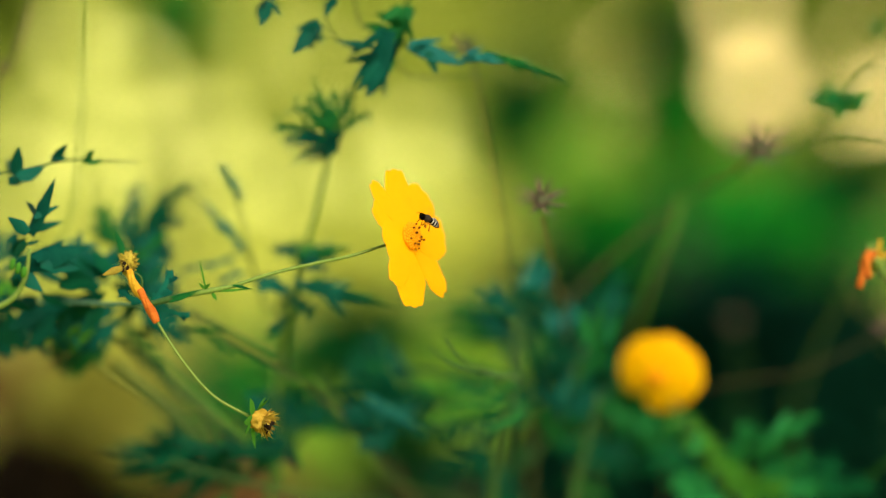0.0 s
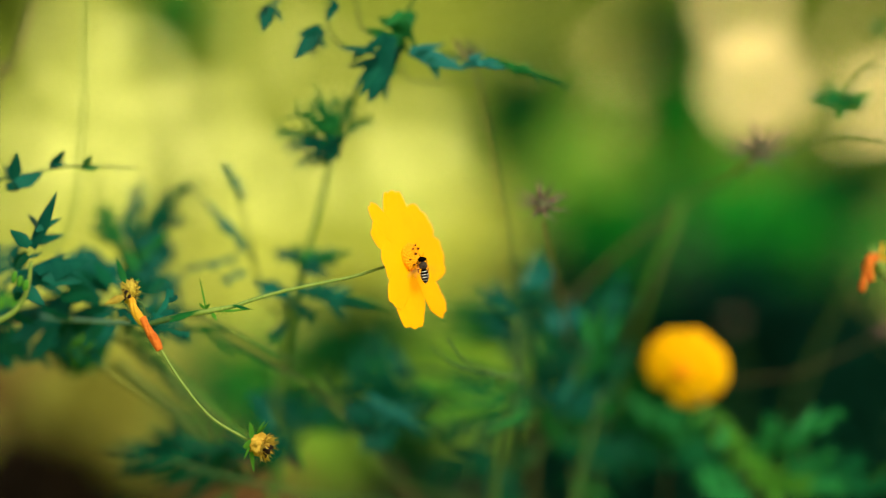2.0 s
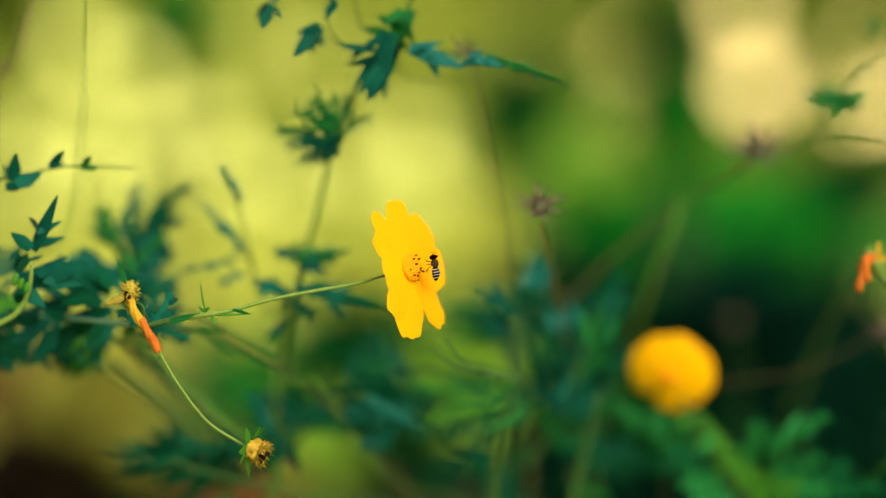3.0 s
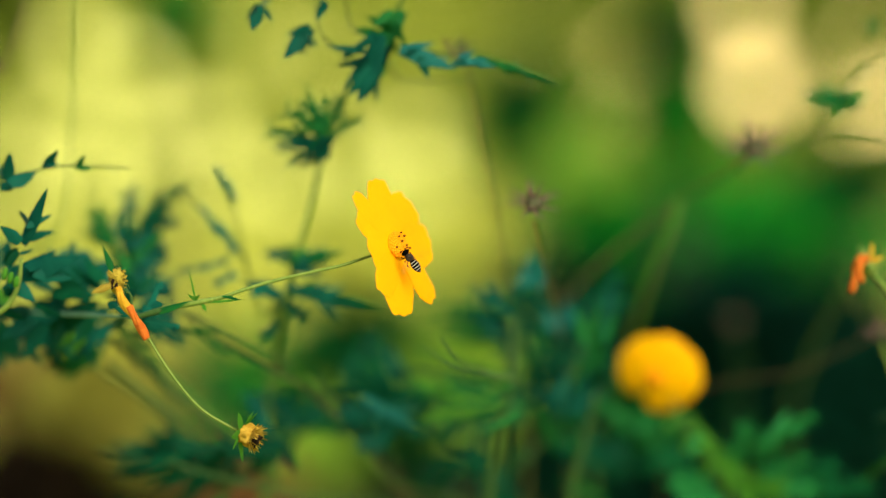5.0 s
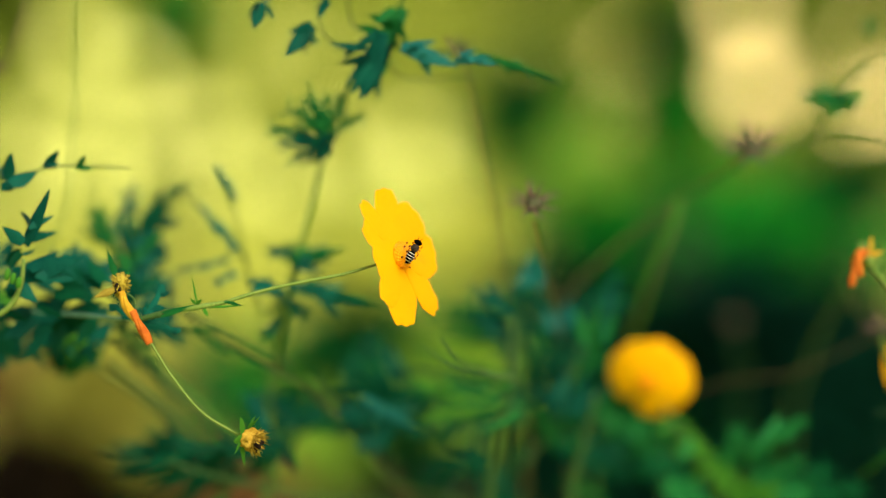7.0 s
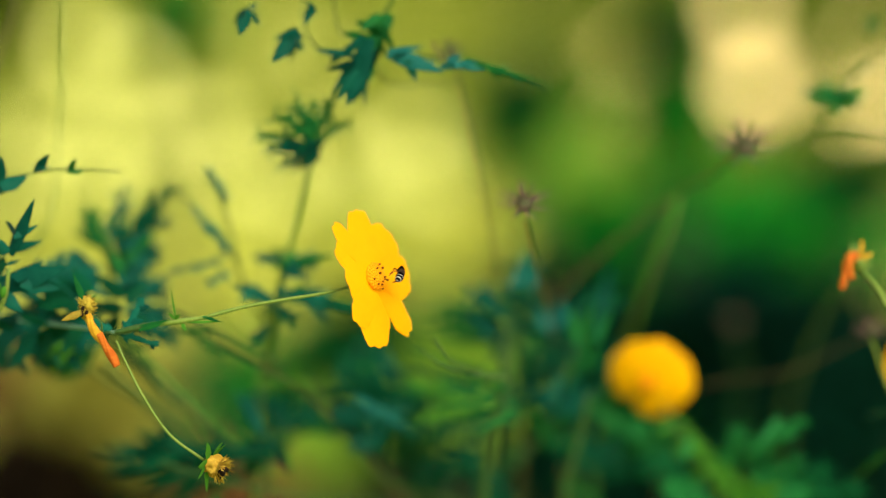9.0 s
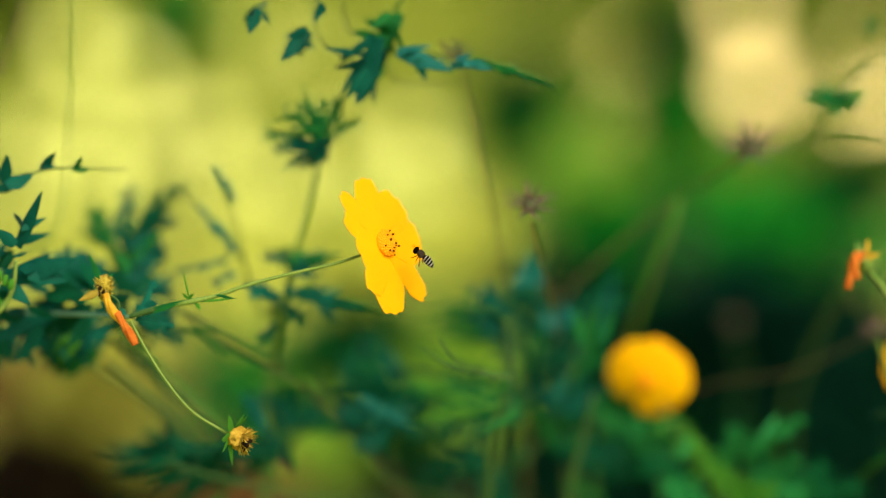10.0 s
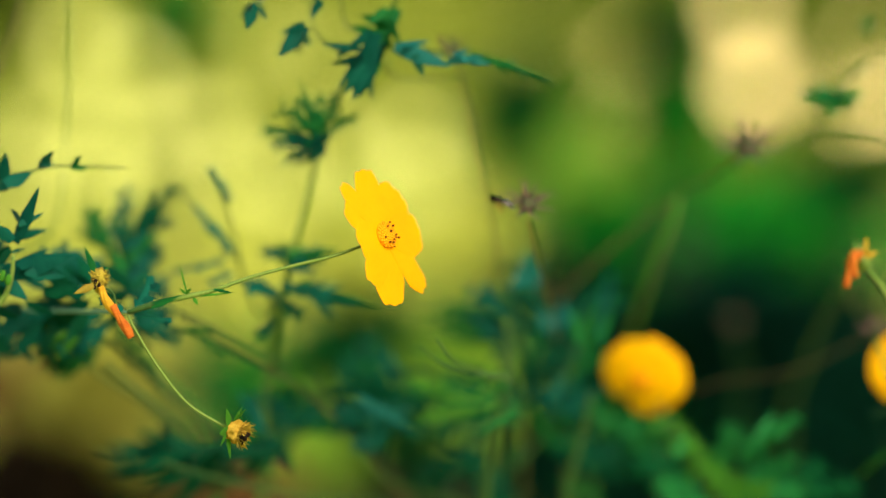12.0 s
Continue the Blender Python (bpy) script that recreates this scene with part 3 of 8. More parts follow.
    # shade and sunlight of the distance are carried by the leaf colours
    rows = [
        ((0.4634, 2.6, 0.5983), 0.1692, 0.0860, F_DIM, 'green shrub with shade put into its dark leaf colour', 900),
        ((0.3969, 3.0, 0.5423), 0.1383, 0.0724, F_DIM, 'green shrub with shade put into its dark leaf colour', 700),
        ((0.4612, 2.3, 0.5108), 0.1428, 0.0929, F_DIM, 'green shrub with shade put into its dark leaf colour', 900),
        ((0.2399, 2.4, 0.4492), 0.1295, 0.0716, F_DIM, 'green shrub with shade put into its dark leaf colour', 700),
        ((0.1734, 2.7, 0.5996), 0.0952, 0.0798, F_DIM, 'green shrub with shade put into its dark leaf colour', 560),
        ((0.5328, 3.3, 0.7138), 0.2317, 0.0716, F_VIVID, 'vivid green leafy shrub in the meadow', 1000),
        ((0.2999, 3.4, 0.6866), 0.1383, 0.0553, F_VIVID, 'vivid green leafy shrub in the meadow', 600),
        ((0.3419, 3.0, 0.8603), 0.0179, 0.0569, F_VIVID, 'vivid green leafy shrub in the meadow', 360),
        ((0.2741, 3.6, 0.7942), 0.0976, 0.0537, F_LIME, 'lime green shrub with sunlight put into its leaf colour', 380),
        ((0.158, 4.0, 0.9231), 0.0759, 0.0217, F_SHADE, 'green shrub with shade put into its dark leaf colour', 120),
        ((0.2526, 3.5, 0.7198), 0.0854, 0.0418, F_LIME, 'lime green shrub with sunlight put into its leaf colour', 420),
        ((0.3248, 3.0, 1.0018), 0.0211, 0.0569, F_SHADE, 'green shrub with shade put into its dark leaf colour', 200),
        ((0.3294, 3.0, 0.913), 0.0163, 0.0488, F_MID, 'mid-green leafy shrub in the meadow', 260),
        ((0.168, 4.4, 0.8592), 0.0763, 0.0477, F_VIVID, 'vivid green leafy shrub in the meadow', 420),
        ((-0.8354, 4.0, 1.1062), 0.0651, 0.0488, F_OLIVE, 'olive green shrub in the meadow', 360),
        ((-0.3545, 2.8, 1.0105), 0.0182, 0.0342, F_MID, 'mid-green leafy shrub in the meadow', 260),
        ((0.5624, 2.8, 0.7914), 0.0531, 0.0137, F_SHADE, 'green shrub with shade put into its dark leaf colour', 200),
        ((-0.1176, 3.0, 0.53), 0.0732, 0.0683, F_SHADE, 'green shrub with shade put into its dark leaf colour', 700),
        ((-0.0736, 2.6, 0.594), 0.0564, 0.0465, F_SHADE, 'green shrub with shade put into its dark leaf colour', 800),
        ((-0.1059, 2.7, 0.5251), 0.0659, 0.0366, F_SHADE, 'green shrub with shade put into its dark leaf colour', 600),
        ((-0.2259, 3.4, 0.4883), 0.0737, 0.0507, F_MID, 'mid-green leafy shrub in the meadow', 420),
        ((0.0194, 2.3, 0.5952), 0.0312, 0.0287, F_LIME, 'lime green shrub with sunlight put into its leaf colour', 500),
        ((-0.163, 2.5, 0.4737), 0.0271, 0.0298, F_LIME, 'lime green shrub with sunlight put into its leaf colour', 240),
        ((-0.0184, 2.7, 0.3954), 0.0871, 0.0512, F_SHADE, 'green shrub with shade put into its dark leaf colour', 520),
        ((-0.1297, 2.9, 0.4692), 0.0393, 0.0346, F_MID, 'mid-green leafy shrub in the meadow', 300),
        ((-0.0886, 2.6, 0.4879), 0.0634, 0.0423, F_SHADE, 'green shrub with shade put into its dark leaf colour', 500),
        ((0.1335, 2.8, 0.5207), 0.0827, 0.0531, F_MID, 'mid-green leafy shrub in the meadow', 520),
        ((0.1249, 2.6, 0.4444), 0.0846, 0.0634, F_DIM, 'green shrub with shade put into its dark leaf colour', 700),
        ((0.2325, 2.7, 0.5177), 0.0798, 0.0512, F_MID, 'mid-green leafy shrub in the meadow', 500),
        ((0.3559, 2.8, 0.4516), 0.1063, 0.0676, F_DIM, 'green shrub with shade put into its dark leaf colour', 520),
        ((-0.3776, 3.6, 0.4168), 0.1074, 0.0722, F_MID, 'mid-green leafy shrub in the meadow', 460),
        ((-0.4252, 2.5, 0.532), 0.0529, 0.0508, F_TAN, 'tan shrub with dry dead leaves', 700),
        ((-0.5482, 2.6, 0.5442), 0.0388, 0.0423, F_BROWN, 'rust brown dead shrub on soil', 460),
        ((-0.491, 2.4, 0.4426), 0.0781, 0.0455, F_CORNER, 'brown shrub with corner shade put into its near-black leaf colour', 600),
        ((-0.42, 2.35, 0.4317), 0.0765, 0.0287, F_CORNER, 'brown shrub with corner shade put into its near-black leaf colour', 350),
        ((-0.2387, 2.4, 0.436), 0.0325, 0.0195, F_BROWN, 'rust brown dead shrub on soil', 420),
        ((-0.3365, 2.6, 0.423), 0.0634, 0.0388, F_SHADE, 'green shrub with shade put into its dark leaf colour', 380),
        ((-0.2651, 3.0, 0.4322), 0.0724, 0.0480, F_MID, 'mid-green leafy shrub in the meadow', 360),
        ((0.4701, 2.9, 0.501), 0.1337, 0.0865, F_DIM, 'green shrub with shade put into its dark leaf colour', 600),
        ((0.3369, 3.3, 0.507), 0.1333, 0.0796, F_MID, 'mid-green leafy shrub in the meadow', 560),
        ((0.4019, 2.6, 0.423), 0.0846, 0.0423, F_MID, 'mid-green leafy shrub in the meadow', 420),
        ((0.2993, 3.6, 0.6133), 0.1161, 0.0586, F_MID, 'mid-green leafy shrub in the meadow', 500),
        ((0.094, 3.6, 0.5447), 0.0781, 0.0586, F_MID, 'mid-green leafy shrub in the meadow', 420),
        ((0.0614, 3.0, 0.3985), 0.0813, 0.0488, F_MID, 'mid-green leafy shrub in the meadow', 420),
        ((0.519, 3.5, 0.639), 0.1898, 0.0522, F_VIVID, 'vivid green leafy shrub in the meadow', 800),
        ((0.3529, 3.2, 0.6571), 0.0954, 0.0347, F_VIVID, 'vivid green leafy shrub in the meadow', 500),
        ((-0.6727, 7.0, 0.485), 0.2847, 0.0949, F_STRAW, 'straw green shrub with sunlight put into its leaf colour', 700),
        ((-1.0329, 6.0, 0.5225), 0.3237, 0.0960, F_STRAW, 'straw green shrub with sunlight put into its leaf colour', 700),
        ((-0.5681, 4.6, 0.441), 0.1871, 0.0624, F_STRAW, 'straw green shrub with sunlight put into its leaf colour', 600),
        ((-0.2357, 7.0, 0.466), 0.2277, 0.0949, F_STRAW, 'straw green shrub with sunlight put into its leaf colour', 500),
        ((0.0423, 6.0, 0.5698), 0.0976, 0.1139, F_STRAW, 'straw green shrub with sunlight put into its leaf colour', 500),
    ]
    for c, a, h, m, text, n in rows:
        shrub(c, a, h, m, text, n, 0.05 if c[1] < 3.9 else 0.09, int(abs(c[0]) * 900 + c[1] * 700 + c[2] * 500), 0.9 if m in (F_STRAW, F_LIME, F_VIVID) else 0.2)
    far_sky()
    far_woods()


# ---- the cosmos with the open flower ----
def cosmos_plant():
    plant = thing("cosmos_plant", (-0.21, 0.80, 0.0), "yellow cosmos plant with an open flower and withered heads", "plant", "cosmos plants")
    bm = bmesh.new()
    tube(bm, [(-0.21, 0.80, -0.01), (-0.212, 0.795, 0.3), (-0.205, 0.79, 0.58), (-0.1732, 0.7828, 0.7879)], 0.0032, 0.0018, 8, 6, 0.1)
    part("main_stem", bm, STEM, plant)
    # side branch that carries the open flower
    bm = bmesh.new()
    tube(bm, [(-0.0804, 0.7702, 0.7950), (-0.0635, 0.7695, 0.8005), (-0.0468, 0.7687, 0.8045), (-0.0332, 0.7688, 0.8074), (-0.0209, 0.7710, 0.8113)], 0.00075, 0.0005, 8, 8, 0.08)
    tube(bm, [(-0.0975, 0.7711, 0.7921), (-0.0856, 0.7701, 0.7943), (-0.0741, 0.7703, 0.7966)], 0.0009, 0.0007, 8, 6, 0.2, 0.3)
    branch = part("flower_branch", bm, STEM, plant, "thin green branch", home=(-0.0887, 0.7702, 0.7950))
    bm = bmesh.new()
    tube(bm, [(-0.1899, 0.8479, 0.7873), (-0.1639, 0.8328, 0.7862), (-0.1401, 0.8128, 0.7864), (-0.1100, 0.7748, 0.7883)], 0.0008, 0.0007, 8, 8, 0.1)
    part("branch_base", bm, STEM_PALE, branch, "pale blue-green branch foot")
    bm = bmesh.new()
    tube(bm, [(-0.1105, 0.7728, 0.7885), (-0.1030, 0.7716, 0.7906), (-0.0951, 0.7709, 0.7926)], 0.0008, 0.0010, 8, 6, 0.25, 0.3)
    part("joint", bm, STEM_DARK, branch, "dark green thickened joint")
    bm = bmesh.new()
    for a, b, w in (((-0.0877, 0.7701, 0.7941), (-0.0903, 0.7698, 0.8067), 0.0004), ((-0.0882, 0.7693, 0.7950), (-0.0857, 0.7664, 0.7972), 0.0007), ((-0.0882, 0.7693, 0.7950), (-0.0902, 0.7664, 0.7975), 0.0006),
                    ((-0.0835, 0.7701, 0.7939), (-0.0697, 0.7682, 0.7951), 0.0005), ((-0.0856, 0.7701, 0.7935), (-0.0835, 0.7680, 0.7907), 0.0008)):
        blade(bm, Vector(a), Vector(b) - Vector(a), TOWARD, (Vector(b) - Vector(a)).length, w, 0.02)
    part("leaflet_tuft", bm, FRESH, branch, "small pointed leaflets at the joint")
    bm = bmesh.new()
    for a, b, w in (((-0.1022, 0.7705, 0.7910), (-0.0889, 0.7677, 0.7949), 0.0007), ((-0.1014, 0.7704, 0.7901), (-0.0916, 0.7676, 0.7933), 0.0008), ((-0.0778, 0.7692, 0.7963), (-0.0706, 0.7682, 0.7949), 0.0006)):
        blade(bm, Vector(a), Vector(b) - Vector(a), TOWARD, (Vector(b) - Vector(a)).length, w, 0.02)
    part("sheath", bm, GREEN, branch, "dark green leaf sheath at the joint")
    leaf(branch, (-0.1081, 0.7738, 0.7886), (-0.1024, 0.7755, 0.8007), 0.0047, 2, TEAL, 0.34)
    leaf(branch, (-0.1116, 0.7759, 0.7889), (-0.1203, 0.7781, 0.7936), 0.0042, 2, TEAL, 0.34)
    leaf(branch, (-0.1100, 0.7748, 0.7875), (-0.0960, 0.7776, 0.7840), 0.0038, 2, TEAL, 0.3)
    # withered head on its short stalk
    bm = bmesh.new()
    tube(bm, [(-0.1151, 0.7715, 0.8014), (-0.1119, 0.7714, 0.7989), (-0.1116, 0.7721, 0.7940), (-0.1097, 0.7728, 0.7887)], 0.0004, 0.0005, 6, 5)
    withered = part("withered_stalk", bm, STEM_DARK, plant, "short bent dark stalk", home=(-0.1167, 0.7687, 0.8047))
    bm = bmesh.new()
    rnd = random.Random(21)
    blob(bm, (-0.1165, 0.7702, 0.8046), 0.0031, 0.0026, 0.0042, (0.2, 0, 1), 0.7, 3)
    middle = Vector((-0.1165, 0.7699, 0.8044))
    for i in range(150):
        way = Vector((rnd.gauss(0, 1), rnd.gauss(-0.6, 0.7), rnd.gauss(0.15, 1))).normalized()
        q = middle + Vector((way.x * 0.0029, way.y * 0.0024, way.z * 0.0040)) * rnd.uniform(0.5, 1.0)
        blade(bm, q, way + Vector((rnd.gauss(0, 0.5), rnd.gauss(0, 0.4), rnd.gauss(0, 0.5))), Vector((rnd.gauss(0, 1), -1, rnd.gauss(0, 1))), rnd.uniform(0.0010, 0.0024), rnd.uniform(0.0002, 0.0005), 0.35, 4)
    part("withered_head", bm, SEED, withered, "shrivelled golden seed head")
    # near-black lumps give the hollow its shade by colour
    bm = bmesh.new()
    for q, r in (((-0.1176, 0.7677, 0.8041), 0.0008), ((-0.1165, 0.7676, 0.8027), 0.0007), ((-0.1180, 0.7675, 0.8021), 0.0006)):
        blob(bm, q, r, r, r * 1.5, (0.3, 0, 1), 0.4, 2)
    part("dark_hollow", bm, HOLLOW_SHADE, withered, "near-black lumps standing in for the shaded hollow")
    bm = bmesh.new()
    blade(bm, Vector((-0.1183, 0.7666, 0.8029)), Vector((-0.1254, 0.7644, 0.8002)) - Vector((-0.1183, 0.7666, 0.8029)), TOWARD, 0.0078, 0.0015, 0.02, 7)
    solid(part("withered_petal", bm, SEED, withered, "dull yellow curled petal"), 0.0003)
    bm = bmesh.new()
    twisted(bm, [(-0.1157, 0.7675, 0.8021), (-0.1141, 0.7663, 0.7975), (-0.1116, 0.7661, 0.7930), (-0.1095, 0.7659, 0.7901)], 0.0014, 3, 0.4, 0.42)
    part("withered_petal", bm, WITHER_YELLOW, withered, "yellow-orange drooping rolled petal")
    bm = bmesh.new()
    twisted(bm, [(-0.1115, 0.7657, 0.7951), (-0.1090, 0.7649, 0.7903), (-0.1067, 0.7647, 0.7858), (-0.1054, 0.7645, 0.7829)], 0.0014, 3, 0.35, 0.42)
    part("withered_petal", bm, WITHER, withered, "orange drooping rolled petal")
    bm = bmesh.new()
    blade(bm, Vector((-0.1178, 0.7712, 0.8062)), Vector((-0.1222, 0.7748, 0.8166)) - Vector((-0.1178, 0.7712, 0.8062)), TOWARD, 0.0125, 0.0013, 0.1)
    blade(bm, Vector((-0.1155, 0.7708, 0.8067)), Vector((-0.1130, 0.7739, 0.8096)) - Vector((-0.1155, 0.7708, 0.8067)), TOWARD, 0.004, 0.0007, 0.1)
    part("calyx_fringe", bm, GREEN, withered)
    # hanging stalk with the closed head
    bm = bmesh.new()
    tube(bm, [(-0.1088, 0.7698, 0.7879), (-0.1052, 0.7675, 0.7822), (-0.0967, 0.7658, 0.7694), (-0.0853, 0.7651, 0.7562), (-0.0717, 0.7647, 0.7481)], 0.00042, 0.0005, 8, 10, 0.05)
    hanging = part("seed_stalk", bm, STEM, plant, "thin hanging green stalk", home=(-0.1088, 0.7698, 0.7879))
    c = Vector((-0.0663, 0.7646, 0.7460))
    axis = Vector((0.93, -0.25, -0.30))
    bm = bmesh.new()
    blob(bm, c - axis * 0.0010, 0.0036, 0.0036, 0.0042, axis, 0.45, 4, 900)
    for i in range(44):
        rnd = random.Random(i + 90)
        a = rnd.uniform(0, 6.28)
        e1 = axis.orthogonal().normalized()
        e2 = axis.cross(e1).normalized()
        way = axis + (e1 * math.cos(a) + e2 * math.sin(a)) * rnd.uniform(0.0, 1.2)
        blade(bm, c + (e1 * math.cos(a) + e2 * math.sin(a)) * rnd.uniform(0.0012, 0.0030), way, e1, rnd.uniform(0.003, 0.0062), 0.0006, 0.05, 4)
    ring = bmesh.new()
    bracts(ring, c, axis, 20, 0.0046, 0.0009, 1.0, 31, 0.0022)
    bracts(ring, c, axis, 14, 0.0045, 0.0005, 0.6, 32, 0.0022)
    part("floret_ring", ring, PALE, hanging, "pale yellow dried florets")
    part("spent_head", bm, PALE, hanging, "golden spent flower head")
    # dark lumps stand in for the shade inside the head
    bm = bmesh.new()
    blob(bm, c + axis * 0.0022 + Vector((0.0002, -0.0016, -0.0004)), 0.0023, 0.0017, 0.0013, axis, 0.9, 3, 1300)
    for q in ((-0.0634, 0.7597, 0.7446), (-0.0622, 0.7603, 0.7460), (-0.0645, 0.7601, 0.7431)):
        blob(bm, q, 0.0006, 0.0004, 0.0008, (0.4, 0, 1), 0.9, 2)
    part("dark_hollow", bm, HOLLOW_SHADE, hanging, "near-black lumps standing in for the shaded hollow")
    bm = bmesh.new()
    bracts(bm, c - axis * 0.0035, axis, 8, 0.0085, 0.0021, 1.45, 12, 0.002)
    part("calyx_fringe", bm, FRESH, hanging, "green pointed bracts")
    # the open flower
    home = (-0.0226, 0.7710, 0.8104)
    bm = bmesh.new()
    centre = Vector((-0.0117, 0.7682, 0.8145))
    axis = Vector((0.79, -0.57, 0.22)).normalized()
    blob(bm, centre - axis * 0.0038, 0.0022, 0.0022, 0.0030, axis, 0.1, 3)
    tube(bm, [centre - axis * 0.006, centre - axis * 0.0085 + Vector((-0.0005, 0, -0.0004)), (-0.0226, 0.7710, 0.8104)], 0.0007, 0.0005, 8, 5)
    bracts(bm, centre - axis * 0.0045, axis, 8, 0.0055, 0.0009, 1.15, 4, 0.001)
    head = part("flower_head", bm, STEM, plant, "bright yellow open flower head", home=home)
    flower(head, centre, axis, 0.0248, ((-27, 1.05, 0.47, -0.01), (7, 1.05, 0.88, 0.0), (52, 0.95, 1.14, 0.0), (100, 0.97, 1.08, 0.0), (148, 1.17, 0.66, 0.0), (195, 1.07, 1.0, 0.0), (224, 0.86, 0.72, 0.0), (264, 0.60, 1.1, 0.0), (318, 0.86, 0.72, 0.0)),
           0.0085, 0.0, -0.085, PETAL, (-0.24, 0, 0.97), 3, home, depth=0.00012, proud=0.0002, ruffle=0.35, tier=0.0001, start=0.03, blunt=0.24)
    # leafy side shoot
    bm = bmesh.new()
    tube(bm, [(-0.1765, 0.7876, 0.7832), (-0.1630, 0.7849, 0.7898), (-0.1573, 0.7834, 0.7985), (-0.1554, 0.7819, 0.8092)], 0.0012, 0.0007, 8, 6, 0.1)
    shoot = part("leafy_shoot", bm, STEM, plant, "leafy side shoot", home=(-0.1765, 0.7876, 0.7832))
    for a, b, s, n, m, k in (
        ((-0.1646, 0.8234, 0.7981), (-0.1319, 0.8387, 0.8029), 0.0133, 4, TEAL, 0.22),
        ((-0.1653, 0.8233, 0.7959), (-0.1427, 0.8289, 0.8068), 0.0116, 3, TEAL, 0.22), ((-0.1664, 0.8234, 0.7981), (-0.1831, 0.8392, 0.8120), 0.0103, 3, TEAL, 0.20),
        ((-0.1713, 0.8248, 0.7868), (-0.1831, 0.8367, 0.7653), 0.0129, 3, TEAL, 0.22), ((-0.1668, 0.8246, 0.7834), (-0.1392, 0.8472, 0.7747), 0.0143, 4, TEAL, 0.20),
        ((-0.1647, 0.8202, 0.7938), (-0.1754, 0.8131, 0.7921), 0.0066, 3, FRESH, 0.24),
        ((-0.1727, 0.8771, 0.7708), (-0.1466, 0.9064, 0.7583), 0.0108, 3, GREEN, 0.22), ((-0.1763, 0.8385, 0.7994), (-0.1854, 0.8374, 0.7790), 0.0117, 3, TEAL, 0.20), 
        ((-0.1854, 0.8371, 0.7722), (-0.1626, 0.8371, 0.7722), 0.0117, 3, TEAL, 0.22)):
        leaf(shoot, a, b, s, n if k == 0.19 else n + 1, m, k * 0.8, fine=True)
    sprig(shoot, (((-0.1559, 0.785, 0.8144), (-0.145, 0.779, 0.8356), 0.0020), ((-0.1534, 0.781, 0.821), (-0.1445, 0.786, 0.8255), 0.0009), ((-0.1522, 0.777, 0.8224), (-0.1578, 0.793, 0.8265), 0.0009), ((-0.1559, 0.785, 0.8161), (-0.1461, 0.8, 0.8185), 0.0012), ((-0.1556, 0.781, 0.815), (-0.1627, 0.779, 0.8214), 0.0016), ((-0.1557, 0.777, 0.8118), (-0.1631, 0.786, 0.8054), 0.0010), ((-0.1568, 0.785, 0.8106), (-0.1528, 0.793, 0.8123), 0.0006),), TEAL)
    sprig(shoot, (((-0.1618, 0.79, 0.8017), (-0.1345, 0.784, 0.8102), 0.0030), ((-0.152, 0.786, 0.8037), (-0.1379, 0.791, 0.8008), 0.0018), ((-0.1533, 0.782, 0.8052), (-0.1456, 0.798, 0.8108), 0.0016), ((-0.148, 0.79, 0.806), (-0.1548, 0.805, 0.7982), 0.0016), ((-0.1601, 0.786, 0.8003), (-0.1509, 0.784, 0.7927), 0.0018), ((-0.1572, 0.782, 0.8031), (-0.1646, 0.791, 0.7969), 0.0015),), TEAL)
    sprig(shoot, (((-0.1651, 0.8, 0.8055), (-0.1595, 0.794, 0.8123), 0.0015), ((-0.1653, 0.796, 0.7949), (-0.1567, 0.801, 0.7971), 0.0015), ((-0.1658, 0.792, 0.7897), (-0.1595, 0.808, 0.7839), 0.0017), ((-0.1544, 0.8, 0.7902), (-0.144, 0.815, 0.7855), 0.0015), ((-0.1471, 0.796, 0.7949), (-0.1338, 0.794, 0.795), 0.0017),), SHADED)
    sprig(shoot, (((-0.1373, 0.815, 0.7935), (-0.156, 0.809, 0.805), 0.0020), ((-0.1344, 0.811, 0.7916), (-0.1496, 0.816, 0.7979), 0.0018), ((-0.1316, 0.807, 0.7897), (-0.1521, 0.823, 0.7874), 0.0020), ((-0.1374, 0.815, 0.7847), (-0.1603, 0.83, 0.7767), 0.0022), ((-0.1334, 0.811, 0.785), (-0.1409, 0.809, 0.7741), 0.0018), ((-0.1293, 0.807, 0.7985), (-0.1373, 0.816, 0.8079), 0.0018), ((-0.1317, 0.815, 0.7958), (-0.1453, 0.823, 0.8042), 0.0015),), SHADED)
    sprig(shoot, (((-0.1583, 0.82, 0.7843), (-0.1705, 0.814, 0.7759), 0.0024), ((-0.1531, 0.816, 0.7812), (-0.1654, 0.821, 0.7662), 0.0022), ((-0.1589, 0.812, 0.7871), (-0.1756, 0.828, 0.7836), 0.0020), ((-0.1472, 0.82, 0.7798), (-0.1568, 0.835, 0.7666), 0.0018),), TEAL)
    sprig(shoot, (((-0.1195, 0.83, 0.7948), (-0.1298, 0.824, 0.8041), 0.0018), ((-0.1178, 0.826, 0.7928), (-0.1106, 0.831, 0.8015), 0.0016), ((-0.1195, 0.822, 0.7908), (-0.1343, 0.838, 0.7919), 0.0018), ((-0.1218, 0.83, 0.7868), (-0.1333, 0.845, 0.7753), 0.0018), ((-0.1167, 0.826, 0.7883), (-0.1075, 0.824, 0.7839), 0.0014),), SHADED)
    sprig(shoot, (((-0.1439, 0.84, 0.7758), (-0.1529, 0.834, 0.7713), 0.0010), ((-0.141, 0.836, 0.7738), (-0.1511, 0.841, 0.7642), 0.0009), ((-0.146, 0.832, 0.7742), (-0.1569, 0.848, 0.7653), 0.0007),), FRESH)
    bm = bmesh.new()
